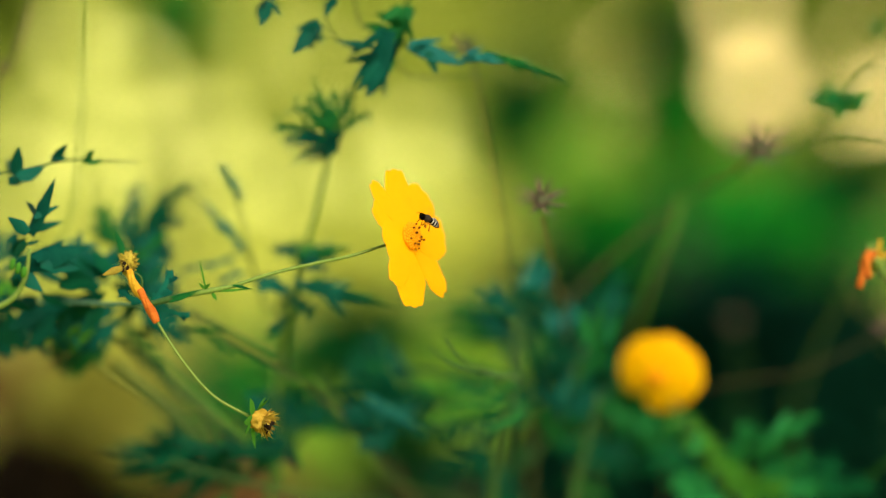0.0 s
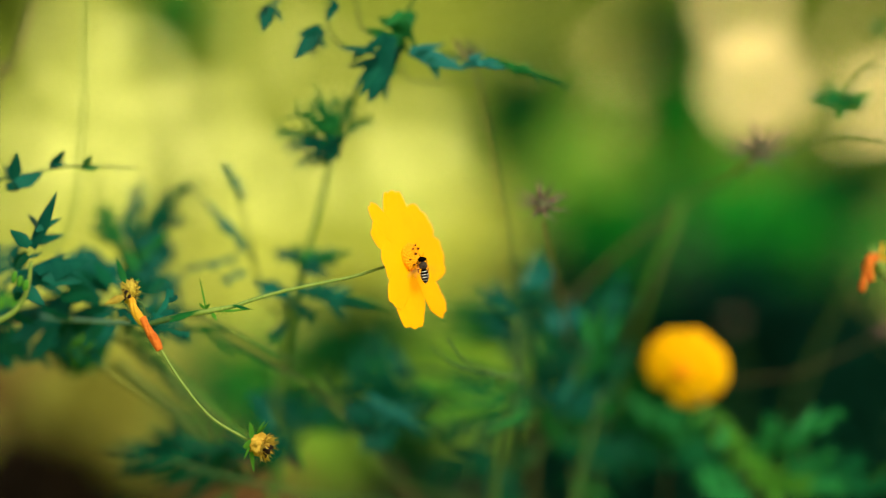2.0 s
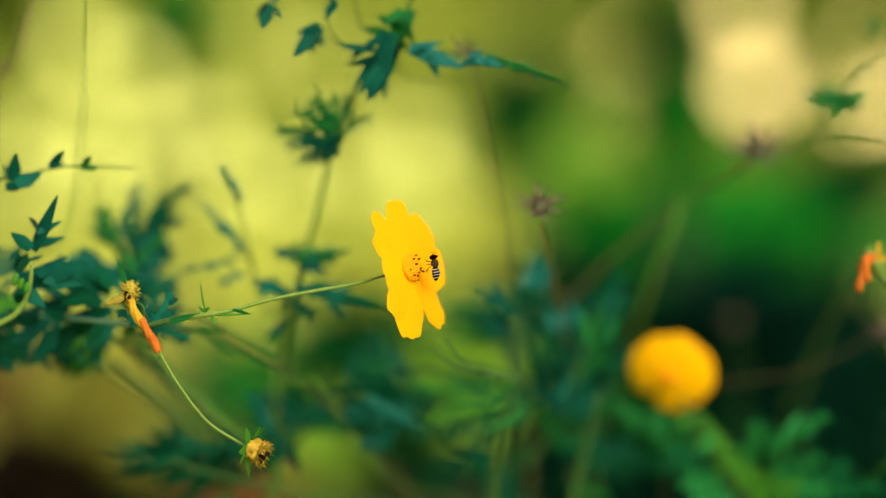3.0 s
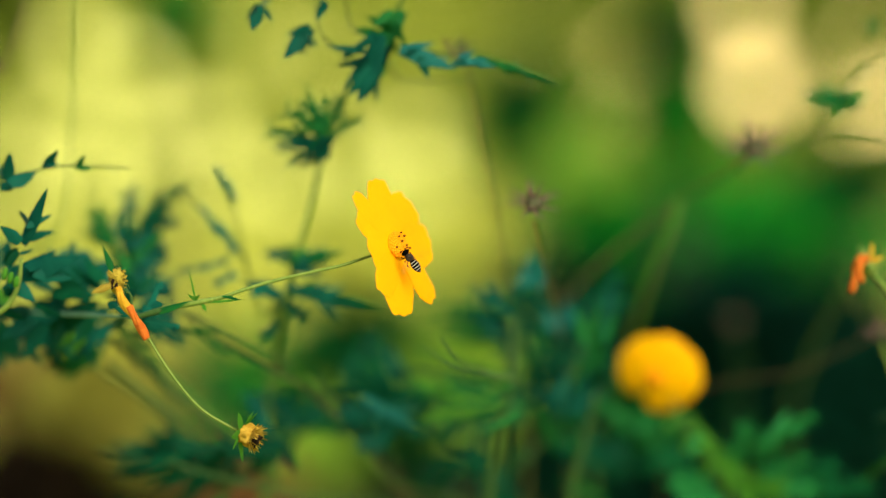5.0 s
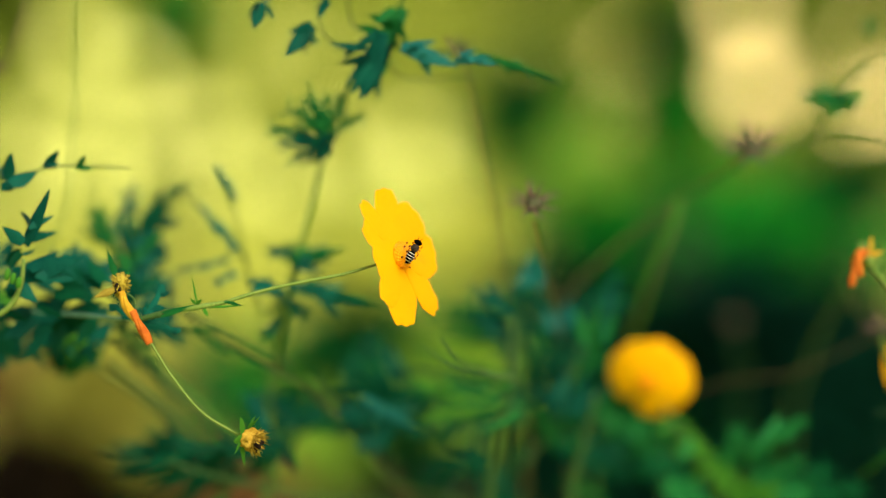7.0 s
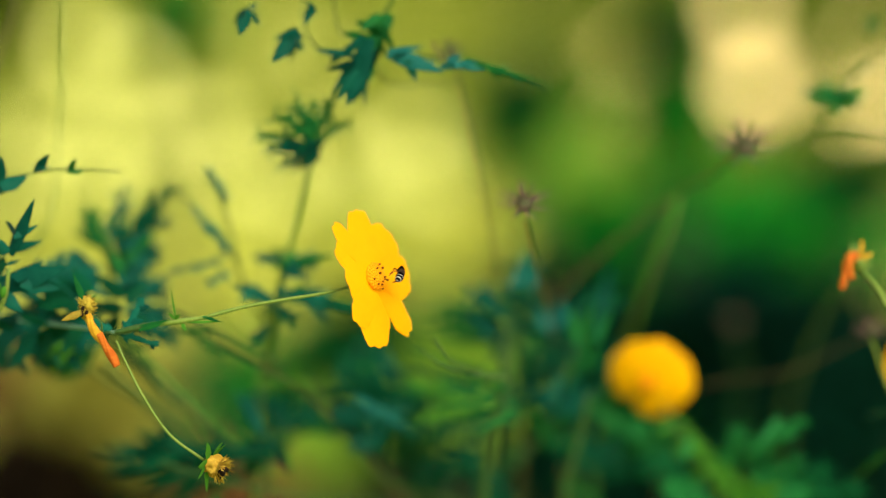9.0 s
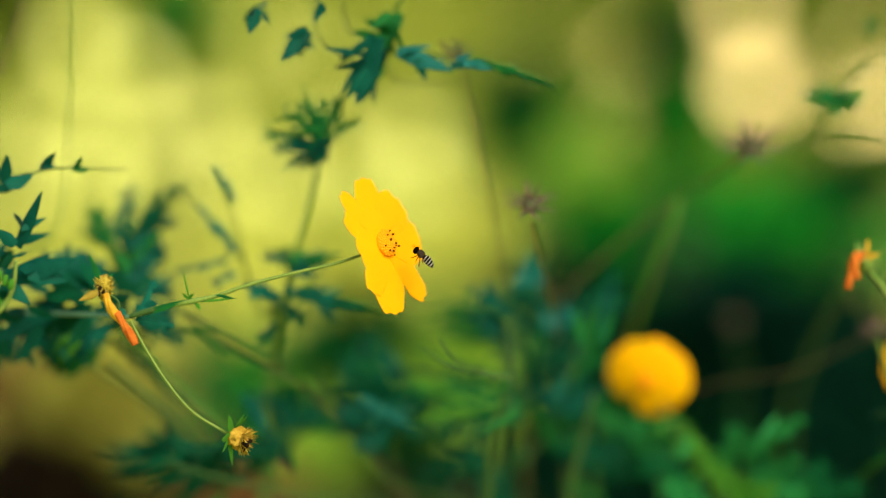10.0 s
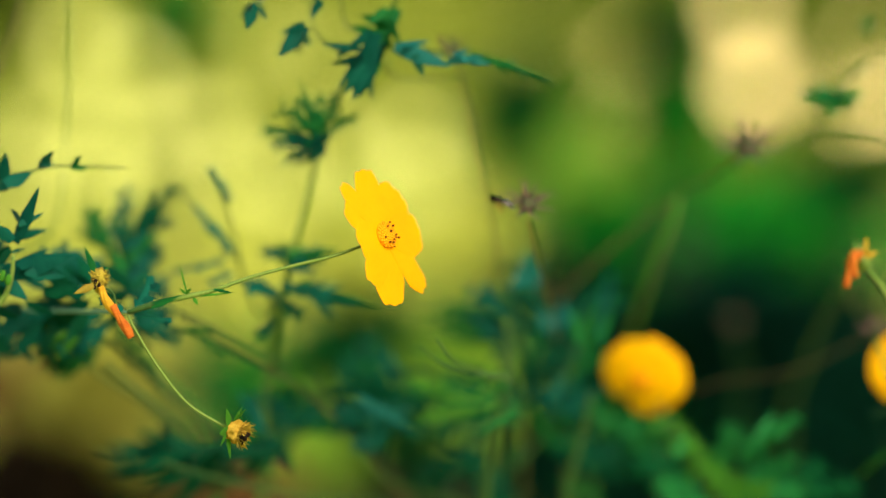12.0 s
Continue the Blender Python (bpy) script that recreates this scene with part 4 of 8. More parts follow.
    for q in ((-0.1590, 0.7786, 0.8020), (-0.1567, 0.7775, 0.8006), (-0.1613, 0.7796, 0.8034)):
        blob(bm, q, 0.0012, 0.0012, 0.0024, (0.2, 0, 1), 0.2, 2)
    part("bud_cluster", bm, FRESH, shoot, "tiny yellow-green buds")
    bm = bmesh.new()
    tube(bm, [(-0.1831, 0.8003, 0.8343), (-0.1614, 0.8005, 0.8387), (-0.1427, 0.8057, 0.8423), (-0.1184, 0.8107, 0.8414)], 0.0006, 0.0003, 6, 6, 0.1)
    spray = part("leaf_spray", bm, STEM_DARK, plant, "thin leafy spray", home=(-0.1831, 0.8003, 0.8343))
    sprig(spray, (((-0.164, 0.8, 0.8363), (-0.1614, 0.794, 0.8471), 0.0016), ((-0.1623, 0.796, 0.8355), (-0.1529, 0.801, 0.8395), 0.0020), ((-0.165, 0.792, 0.8343), (-0.1591, 0.808, 0.8353), 0.0013), ((-0.1653, 0.8, 0.8367), (-0.1714, 0.815, 0.8431), 0.0011),), TEAL)
    sprig(spray, (((-0.1502, 0.803, 0.8415), (-0.1436, 0.797, 0.8482), 0.0011), ((-0.149, 0.799, 0.8419), (-0.1443, 0.804, 0.8443), 0.0007), ((-0.1466, 0.795, 0.8418), (-0.1534, 0.811, 0.8449), 0.0005),), TEAL)
    sprig(spray, (((-0.1391, 0.807, 0.8414), (-0.1339, 0.801, 0.8465), 0.0011), ((-0.1372, 0.803, 0.8415), (-0.1325, 0.808, 0.8412), 0.0008), ((-0.1252, 0.799, 0.8406), (-0.122, 0.815, 0.8396), 0.0004),), GREEN)
    return plant, branch, withered, hanging, head, shoot, spray


def tall_cosmos():
    """The upright plant behind the flower, with feathered leaves at its top."""
    plant = thing("cosmos_plant", (-0.085, 0.86, 0), "upright leafy cosmos plant with blue-green feathered leaves", "plant", "cosmos plants")
    bm = bmesh.new()
    tube(bm, [(-0.085, 0.86, -0.01), (-0.088, 0.85, 0.35), (-0.0736, 0.9125, 0.7427), (-0.0633, 0.8663, 0.7836), (-0.0522, 0.8509, 0.8195), (-0.0439, 0.8455, 0.8506), (-0.0326, 0.8372, 0.8766), (-0.0211, 0.8314, 0.8932), (-0.0080, 0.8246, 0.9139)], 0.0016, 0.0007, 8, 6, 0.1)
    part("stem", bm, STEM_OLIVE, plant)
    bm = bmesh.new()
    tube(bm, [(-0.0682, 0.8850, 0.7554), (-0.0657, 0.8750, 0.7684), (-0.0626, 0.8650, 0.7823), (-0.0599, 0.8580, 0.7934), (-0.0567, 0.8530, 0.8076)], 0.0020, 0.0013, 8, 6, 0.2)
    part("lower_stem", bm, STEM_OLIVE, plant, "thicker olive green lower stem")
    sprig(plant, (((-0.0597, 0.855, 0.8024), (-0.0366, 0.849, 0.8064), 0.0015), ((-0.0585, 0.851, 0.8042), (-0.052, 0.856, 0.8075), 0.0012), ((-0.0573, 0.847, 0.801), (-0.0611, 0.863, 0.8071), 0.0014),), GREEN)
    sprig(plant, (((-0.0601, 0.86, 0.7904), (-0.0334, 0.854, 0.7871), 0.0016), ((-0.0556, 0.856, 0.7898), (-0.0489, 0.861, 0.7943), 0.0014), ((-0.0391, 0.852, 0.7887), (-0.0186, 0.868, 0.7804), 0.0007), ((-0.0594, 0.86, 0.7897), (-0.0497, 0.875, 0.7865), 0.0014),), GREEN)
    sprig(plant, (((-0.0707, 0.835, 0.9044), (-0.0644, 0.829, 0.9024), 0.0010), ((-0.0702, 0.831, 0.9043), (-0.0754, 0.836, 0.8993), 0.0011), ((-0.0689, 0.827, 0.9054), (-0.068, 0.843, 0.8997), 0.0009),), TEAL)
    sprig(plant, (((-0.0514, 0.835, 0.895), (-0.0577, 0.829, 0.894), 0.0011), ((-0.0512, 0.831, 0.8941), (-0.0472, 0.836, 0.8889), 0.0012), ((-0.0529, 0.827, 0.8916), (-0.0531, 0.843, 0.8852), 0.0011), ((-0.0509, 0.835, 0.8965), (-0.0498, 0.85, 0.8987), 0.0009),), TEAL)
    for pts, r in (
        ([(-0.0325, 0.8358, 0.8856), (-0.0414, 0.8330, 0.8895), (-0.0463, 0.8334, 0.8967), (-0.0477, 0.8342, 0.9124)], 0.0006),
        ([(-0.0233, 0.8312, 0.8898), (-0.0054, 0.8311, 0.8871), (0.0148, 0.8327, 0.8836), (0.0353, 0.8374, 0.8793), (0.0517, 0.8467, 0.8728)], 0.0007),
        ([(-0.0211, 0.8315, 0.8943), (-0.0324, 0.8333, 0.8955), (-0.0358, 0.8341, 0.9101)], 0.0006),
        ([(-0.0211, 0.8327, 0.8843), (-0.0123, 0.8420, 0.8756), (0.0152, 0.8517, 0.8764)], 0.0005),
    ):
        bm = bmesh.new()
        tube(bm, pts, r, r * 0.5, 6, 6)
        part("twig", bm, STEM_DARK, plant)
    for i, (a, b, s, m) in enumerate((
        ((-0.0401, 0.8234, 0.8544), (-0.0661, 0.8365, 0.8558), 0.0102, GREEN), ((-0.0406, 0.8233, 0.8533), (-0.0562, 0.8328, 0.8432), 0.0093, TEAL), ((-0.0406, 0.8234, 0.8557), (-0.0505, 0.8342, 0.8698), 0.0098, GREEN),
        ((-0.0392, 0.8235, 0.8573), (-0.0392, 0.8322, 0.8697), 0.0080, GREEN), ((-0.0397, 0.8234, 0.8551), (-0.0596, 0.8338, 0.8630), 0.0102, GREEN), ((-0.0392, 0.8234, 0.8551), (-0.0292, 0.8367, 0.8597), 0.0076, GREEN), ((-0.0410, 0.8233, 0.8526), (-0.0618, 0.8331, 0.8495), 0.0089, TEAL), ((-0.0400, 0.8213, 0.8539), (-0.0445, 0.8260, 0.8468), 0.0067, TEAL))):
        feather_tuft(plant, a, b, s, 26, m, 70 + i)
    for a, b, s, n, m, k in (
        ((-0.0592, 0.8516, 0.7987), (-0.0638, 0.8578, 0.8076), 0.0054, 3, GREEN, 0.13),):
        leaf(plant, a, b, s, n + 2, m, k * 0.85, fine=True)
    for a, b, w in (((-0.0608, 0.8471, 0.7920), (-0.0270, 0.8567, 0.7829), 0.0025), ((-0.0626, 0.8469, 0.7886), (-0.0764, 0.8373, 0.7954), 0.0029), ((-0.0588, 0.8526, 0.8004), (-0.0412, 0.8528, 0.8055), 0.0023), ((-0.0593, 0.8525, 0.7986), (-0.0452, 0.8575, 0.7983), 0.0016),
                    ((-0.0621, 0.8518, 0.7859), (-0.0525, 0.8614, 0.7769), 0.0020), ((-0.0650, 0.8564, 0.7774), (-0.0736, 0.8609, 0.7676), 0.0020), ((-0.0577, 0.8528, 0.8044), (-0.0731, 0.8578, 0.8053), 0.0016)):
        slender_leaf(plant, a, b, w, TEAL, 2)
    sprig(plant, (((-0.0675, 0.815, 0.9042), (-0.0705, 0.809, 0.8938), 0.0018), ((-0.0654, 0.811, 0.9026), (-0.0628, 0.816, 0.8977), 0.0010), ((-0.0682, 0.807, 0.9028), (-0.0753, 0.823, 0.9007), 0.0011), ((-0.0671, 0.815, 0.9046), (-0.0652, 0.83, 0.907), 0.0008),), TEAL)
    sprig(plant, (((-0.0482, 0.815, 0.8954), (-0.0584, 0.809, 0.8829), 0.0022), ((-0.0484, 0.811, 0.8961), (-0.0584, 0.816, 0.8928), 0.0012), ((-0.0488, 0.807, 0.8924), (-0.0482, 0.823, 0.8852), 0.0011), ((-0.0515, 0.815, 0.891), (-0.0585, 0.83, 0.8887), 0.0010),), TEAL)
    sprig(plant, (((-0.0429, 0.815, 0.9055), (-0.0456, 0.809, 0.8981), 0.0012), ((-0.0414, 0.811, 0.9022), (-0.0447, 0.816, 0.9073), 0.0009),), TEAL)
    sprig(plant, (((-0.0266, 0.815, 0.8862), (-0.0409, 0.809, 0.8888), 0.0011), ((-0.0326, 0.811, 0.8873), (-0.0364, 0.816, 0.8841), 0.0007),), TEAL)
    sprig(plant, (((-0.0213, 0.815, 0.8928), (-0.0295, 0.809, 0.8659), 0.0029), ((-0.023, 0.811, 0.8873), (-0.0364, 0.816, 0.8713), 0.0018), ((-0.0255, 0.807, 0.8832), (-0.038, 0.823, 0.8804), 0.0011), ((-0.0222, 0.815, 0.8849), (-0.0236, 0.83, 0.8667), 0.0018), ((-0.025, 0.811, 0.8799), (-0.0326, 0.809, 0.8685), 0.0013), ((-0.0238, 0.807, 0.8906), (-0.0342, 0.816, 0.8863), 0.0011),), TEAL)
    sprig(plant, (((-0.0127, 0.825, 0.9026), (-0.0232, 0.819, 0.8846), 0.0022), ((-0.0153, 0.821, 0.8957), (-0.027, 0.826, 0.9), 0.0016), ((-0.0187, 0.817, 0.8968), (-0.0155, 0.833, 0.8861), 0.0013), ((-0.0176, 0.825, 0.8849), (-0.0148, 0.84, 0.8778), 0.0011), ((-0.0197, 0.821, 0.8856), (-0.0206, 0.819, 0.8758), 0.0010), ((-0.0223, 0.817, 0.8933), (-0.0314, 0.826, 0.8956), 0.0010),), GREEN)
    sprig(plant, (((-0.0134, 0.815, 0.8871), (0.0081, 0.809, 0.8794), 0.0021), ((-0.0059, 0.811, 0.8843), (-0.0024, 0.816, 0.8753), 0.0013), ((-0.0107, 0.807, 0.8876), (-0.0002, 0.823, 0.8892), 0.0010), ((0.0002, 0.815, 0.8836), (0.007, 0.83, 0.8842), 0.0009),), TEAL_GLINT)
    sprig(plant, (((0.0068, 0.815, 0.8814), (0.0212, 0.809, 0.8833), 0.0012), ((0.0125, 0.811, 0.8821), (0.0245, 0.816, 0.8805), 0.0010), ((0.0094, 0.807, 0.8832), (0.0162, 0.823, 0.8866), 0.0007),), TEAL_GLINT)
    sprig(plant, (((0.0162, 0.822, 0.8847), (0.0492, 0.816, 0.8735), 0.0008), ((0.0245, 0.818, 0.8819), (0.0314, 0.823, 0.8768), 0.0007), ((0.0332, 0.814, 0.8792), (0.0406, 0.83, 0.8748), 0.0006), ((0.0291, 0.822, 0.8812), (0.0364, 0.837, 0.8827), 0.0004),), GREEN)
    sprig(plant, (((-0.0153, 0.822, 0.8936), (-0.0284, 0.816, 0.8924), 0.0013), ((-0.0175, 0.818, 0.8868), (-0.0331, 0.823, 0.8759), 0.0012), ((-0.0152, 0.814, 0.8975), (-0.011, 0.83, 0.8873), 0.0010), ((-0.0198, 0.822, 0.8825), (-0.0292, 0.837, 0.8741), 0.0011), ((-0.0166, 0.818, 0.9022), (-0.024, 0.816, 0.8955), 0.0012),), GREEN)
    sprig(plant, (((-0.0214, 0.818, 0.8802), (-0.0283, 0.812, 0.8677), 0.0016), ((-0.0231, 0.814, 0.8932), (-0.0374, 0.819, 0.8824), 0.0013), ((-0.0173, 0.81, 0.8886), (-0.0234, 0.826, 0.876), 0.0014),), TEAL)
    sprig(plant, (((-0.0423, 0.85, 0.8504), (-0.0527, 0.844, 0.8698), 0.0012), ((-0.041, 0.846, 0.8515), (-0.0458, 0.851, 0.8718), 0.0010), ((-0.0413, 0.842, 0.8504), (-0.0583, 0.858, 0.8636), 0.0012), ((-0.04, 0.85, 0.8527), (-0.0367, 0.865, 0.8661), 0.0009), ((-0.0387, 0.846, 0.855), (-0.029, 0.844, 0.862), 0.0007), ((-0.0431, 0.842, 0.8515), (-0.0509, 0.851, 0.8619), 0.0010), ((-0.0412, 0.85, 0.8504), (-0.0494, 0.858, 0.8655), 0.0009),), GREEN)
    sprig(plant, (((-0.0428, 0.845, 0.8492), (-0.0683, 0.839, 0.857), 0.0011), ((-0.043, 0.841, 0.8488), (-0.0667, 0.846, 0.8502), 0.0011), ((-0.0433, 0.837, 0.8481), (-0.061, 0.853, 0.8432), 0.0011), ((-0.0428, 0.845, 0.8474), (-0.0557, 0.86, 0.8395), 0.0010), ((-0.0453, 0.841, 0.8515), (-0.0611, 0.839, 0.8538), 0.0010), ((-0.0415, 0.837, 0.8488), (-0.0479, 0.846, 0.8419), 0.0009),), TEAL)
    slender_leaf(plant, (0.0036, 0.8333, 0.8922), (0.0094, 0.8278, 0.8821), 0.0009, STEM_BROWN, 0)
    return plant


def left_background_plant():
    plant = thing("cosmos_plant", (-0.09, 1.0, 0), "slender cosmos plant with feathery green leaves", "plant", "cosmos plants")
    bm = bmesh.new()
    tube(bm, [(-0.09, 1.0, -0.01), (-0.088, 0.99, 0.4), (-0.0934, 0.8904, 0.7013), (-0.1156, 0.8767, 0.7445), (-0.1323, 0.8703, 0.7762), (-0.1347, 0.8718, 0.8045)], 0.0016, 0.0008, 8, 6, 0.1)
    tube(bm, [(-0.1347, 0.8717, 0.8022), (-0.1468, 0.8883, 0.8133), (-0.1488, 0.8973, 0.8324)], 0.0007, 0.0004, 6, 5)
    tube(bm, [(-0.1370, 0.8698, 0.7667), (-0.1055, 0.8541, 0.7729), (-0.0892, 0.8538, 0.7671), (-0.0562, 0.8450, 0.7506)], 0.0011, 0.0006, 6, 6)
    tube(bm, [(-0.1370, 0.8703, 0.7762), (-0.1114, 0.8466, 0.7828), (-0.0838, 0.8460, 0.7713), (-0.0585, 0.8453, 0.7575)], 0.0009, 0.0006, 6, 6)
    tube(bm, [(-0.1382, 0.8693, 0.7573), (-0.1240, 0.8687, 0.7455), (-0.1051, 0.8679, 0.7289), (-0.0853, 0.8825, 0.7026)], 0.0014, 0.0008, 6, 6)
    part("stem", bm, STEM_DARK, plant)
    for line, r, m in (([(-0.1488, 0.862, 0.7781), (-0.1255, 0.862, 0.7599), (-0.1034, 0.862, 0.7425), (-0.0811, 0.862, 0.7226)], 0.0011, STEM_DARK), ([(-0.1367, 0.852, 0.7777), (-0.1114, 0.852, 0.7556), (-0.0883, 0.852, 0.733)], 0.0010, STEM_OLIVE), ([(-0.105, 0.858, 0.7782), (-0.0829, 0.858, 0.765), (-0.0596, 0.858, 0.751), (-0.0409, 0.858, 0.735)], 0.0006, TWIG_BROWN), ([(-0.1621, 0.87, 0.7715), (-0.1433, 0.87, 0.7548), (-0.1198, 0.87, 0.7382), (-0.1009, 0.87, 0.7191)], 0.0008, STEM_DARK)):
        bm = bmesh.new()
        tube(bm, line, r, r * 0.8, 7, 6, 0.1)
        part("side_stem", bm, m, plant)
    for a, b, s, n, m, k, d in (
        
        ((-0.1354, 0.8717, 0.8022), (-0.1468, 0.8886, 0.8182), 0.0116, 6, GREEN, 0.08, 0), ((-0.1347, 0.8714, 0.7975), (-0.1169, 0.8718, 0.8045), 0.0139, 6, TEAL, 0.13, 0),
        ((-0.1354, 0.8713, 0.7951), (-0.1487, 0.8637, 0.8026), 0.0137, 6, TEAL, 0.13, 0), ((-0.1359, 0.8708, 0.7856), (-0.1146, 0.8711, 0.7904), 0.0126, 6, TEAL, 0.13, 0),
        ((-0.1055, 0.8541, 0.7729), (-0.0895, 0.8462, 0.7741), 0.0038, 5, GREEN, 0.16, 0), ((-0.0985, 0.8541, 0.7717), (-0.0861, 0.8457, 0.7644), 0.0033, 5, GREEN, 0.16, 0),
        ((-0.1299, 0.8549, 0.7868), (-0.1224, 0.8639, 0.8073), 0.0143, 4, TEAL, 0.2, 0), ((-0.1322, 0.8544, 0.7775), (-0.1169, 0.8692, 0.7549), 0.0120, 5, SHADED, 0.08, 0), ((-0.1390, 0.8464, 0.7782), (-0.1612, 0.8534, 0.7590), 0.0120, 5, SHADED, 0.08, 0), ((-0.1446, 0.8389, 0.7880), (-0.1674, 0.8384, 0.7778), 0.0140, 4, TEAL, 0.2, 0), ((-0.1322, 0.8554, 0.7961), (-0.1505, 0.8475, 0.7989), 0.0143, 4, TEAL, 0.2, 0),
        ((-0.1287, 0.8464, 0.7782), (-0.1055, 0.8539, 0.7683), 0.0095, 5, TEAL, 0.2, 0), ((-0.1287, 0.8466, 0.7828), (-0.1101, 0.8545, 0.7799), 0.0095, 4, TEAL, 0.22, 0), ((-0.1275, 0.8384, 0.7789), (-0.1446, 0.8380, 0.7698), 0.0117, 5, TEAL, 0.22, 0), ((-0.1275, 0.8387, 0.7834), (-0.1491, 0.8384, 0.7789), 0.0105, 5, TEAL, 0.22, 0), ((-0.1370, 0.8698, 0.7667), (-0.1557, 0.8614, 0.7581), 0.0125, 6, GREEN, 0.12, 0), ((-0.1370, 0.8698, 0.7667), (-0.1628, 0.8620, 0.7698), 0.0112, 6, FRESH, 0.12, 0)):
        leaf(plant, a, b, s, n + 2 if k > 0.19 else n, m, k * 0.6 if k > 0.19 else k, 32, fine=m is SHADED or k > 0.19)
    sprig(plant, (((-0.127, 0.866, 0.7978), (-0.1325, 0.86, 0.8215), 0.0012), ((-0.1257, 0.862, 0.798), (-0.1267, 0.867, 0.8236), 0.0013), ((-0.1247, 0.858, 0.7994), (-0.118, 0.874, 0.8263), 0.0016), ((-0.1234, 0.866, 0.8049), (-0.1125, 0.881, 0.8285), 0.0014), ((-0.1233, 0.862, 0.8027), (-0.1127, 0.86, 0.814), 0.0012), ((-0.1266, 0.858, 0.7959), (-0.14, 0.867, 0.8142), 0.0012), ((-0.1259, 0.866, 0.7954), (-0.1182, 0.874, 0.8044), 0.0014), ((-0.1281, 0.862, 0.7933), (-0.139, 0.881, 0.8041), 0.0014),), GREEN)
    for i, (a, b, s, m) in enumerate((((-0.1320, 0.8588, 0.8052), (-0.1068, 0.8682, 0.8318), 0.0140, SHADED), ((-0.1324, 0.8588, 0.8052), (-0.1283, 0.8701, 0.8294), 0.0126, TEAL), ((-0.1329, 0.8588, 0.8041), (-0.1425, 0.8697, 0.8212), 0.0117, GREEN), ((-0.1320, 0.8587, 0.8029), (-0.1139, 0.8674, 0.8166), 0.0131, TEAL))):
        feather_tuft(plant, a, b, s * 0.75, 70, m, 300 + i)
    return plant


def little_leaf_plant():
    plant = thing("cosmos_plant", (-0.10, 0.93, 0), "thin cosmos shoot with small drooping leaflets", "plant", "cosmos plants")
    bm = bmesh.new()
    tube(bm, [(-0.10, 0.93, -0.01), (-0.10, 0.9, 0.4), (-0.0716, 0.9256, 0.7411), (-0.0758, 0.8875, 0.7784), (-0.0838, 0.8669, 0.8072), (-0.0959, 0.8647, 0.8214), (-0.1065, 0.8651, 0.8296)], 0.0007, 0.0004, 6, 6, 0.1)
    tube(bm, [(-0.0785, 0.8779, 0.7875), (-0.0826, 0.8643, 0.8143), (-0.0884, 0.8604, 0.8355), (-0.0923, 0.8607, 0.8402)], 0.0006, 0.0003, 6, 6)
    part("stem", bm, STEM_DARK, plant)
    for a, b, s, n in (((-0.0994, 0.8649, 0.8249), (-0.0914, 0.8593, 0.8145), 0.0033, 2), ((-0.0919, 0.8645, 0.8178), (-0.0830, 0.8589, 0.8064), 0.0042, 2), ((-0.0884, 0.8604, 0.8355), (-0.0837, 0.8600, 0.8273), 0.0042, 2),
                    ((-0.0923, 0.8607, 0.8402), (-0.0885, 0.8553, 0.8337), 0.0033, 2), ((-0.0828, 0.8667, 0.8025), (-0.1059, 0.8585, 0.7982), 0.0033, 3), ((-0.0819, 0.8663, 0.7954), (-0.0907, 0.8582, 0.7924), 0.0037, 2)):
        leaf(plant, a, b, s, n, TEAL, 0.36)
    return plant


def seeded_stem(name_base, head, stem_points, size, axis, label, stem_mat, r=0.0012, spike=None):
    plant = thing("seed_head_plant", name_base, label, "plant", "plants gone to seed")
    bm = bmesh.new()
    tube(bm, stem_points, r * 0.9, r, 8, 7, 0.08)
    part("stem", bm, stem_mat, plant)
    seed_head(plant, head, axis, size, spike=spike)
    return plant


def undergrowth():
    plant = thing("cosmos_plant", (0.03, 1.0, 0), "bushy cosmos undergrowth with dark feathery leaves", "plant", "cosmos plants")
    deeper = lambda p: (p[0] * 1.06, p[1] * 1.06, 0.85 + (p[2] - 0.85) * 1.06)
    bm = bmesh.new()
    tube(bm, [(0.03, 1.0, -0.01), (0.0262, 0.9460, 0.6293), (0.0283, 0.9323, 0.6943), (0.0300, 0.9091, 0.7381), (0.0325, 0.9109, 0.7727)], 0.003, 0.0014, 8, 6, 0.1)
    tube(bm, [(0.0300, 0.9091, 0.7381), (0.0193, 0.8250, 0.7575), (0.0079, 0.8041, 0.7642), (0.0009, 0.8004, 0.7734)], 0.0008, 0.0004, 6, 6)
    tube(bm, [(0.0272, 0.9402, 0.6826), (-0.0160, 0.9156, 0.6971), (-0.0357, 0.9081, 0.7183), (-0.0555, 0.9096, 0.7480)], 0.0012, 0.0007, 6, 6)
    tube(bm, [(0.0283, 0.9323, 0.6943), (0.0499, 0.9337, 0.7197), (0.0601, 0.9350, 0.7452), (0.0683, 0.9448, 0.7699)], 0.0014, 0.0008, 6, 6)
    tube(bm, [(-0.0061, 0.9318, 0.6841), (-0.0545, 0.8900, 0.6965), (-0.0860, 0.8650, 0.7079), (-0.1132, 0.8570, 0.7175)], 0.0012, 0.0006, 6, 6)
    part("stem", bm, STEM_DARK, plant)
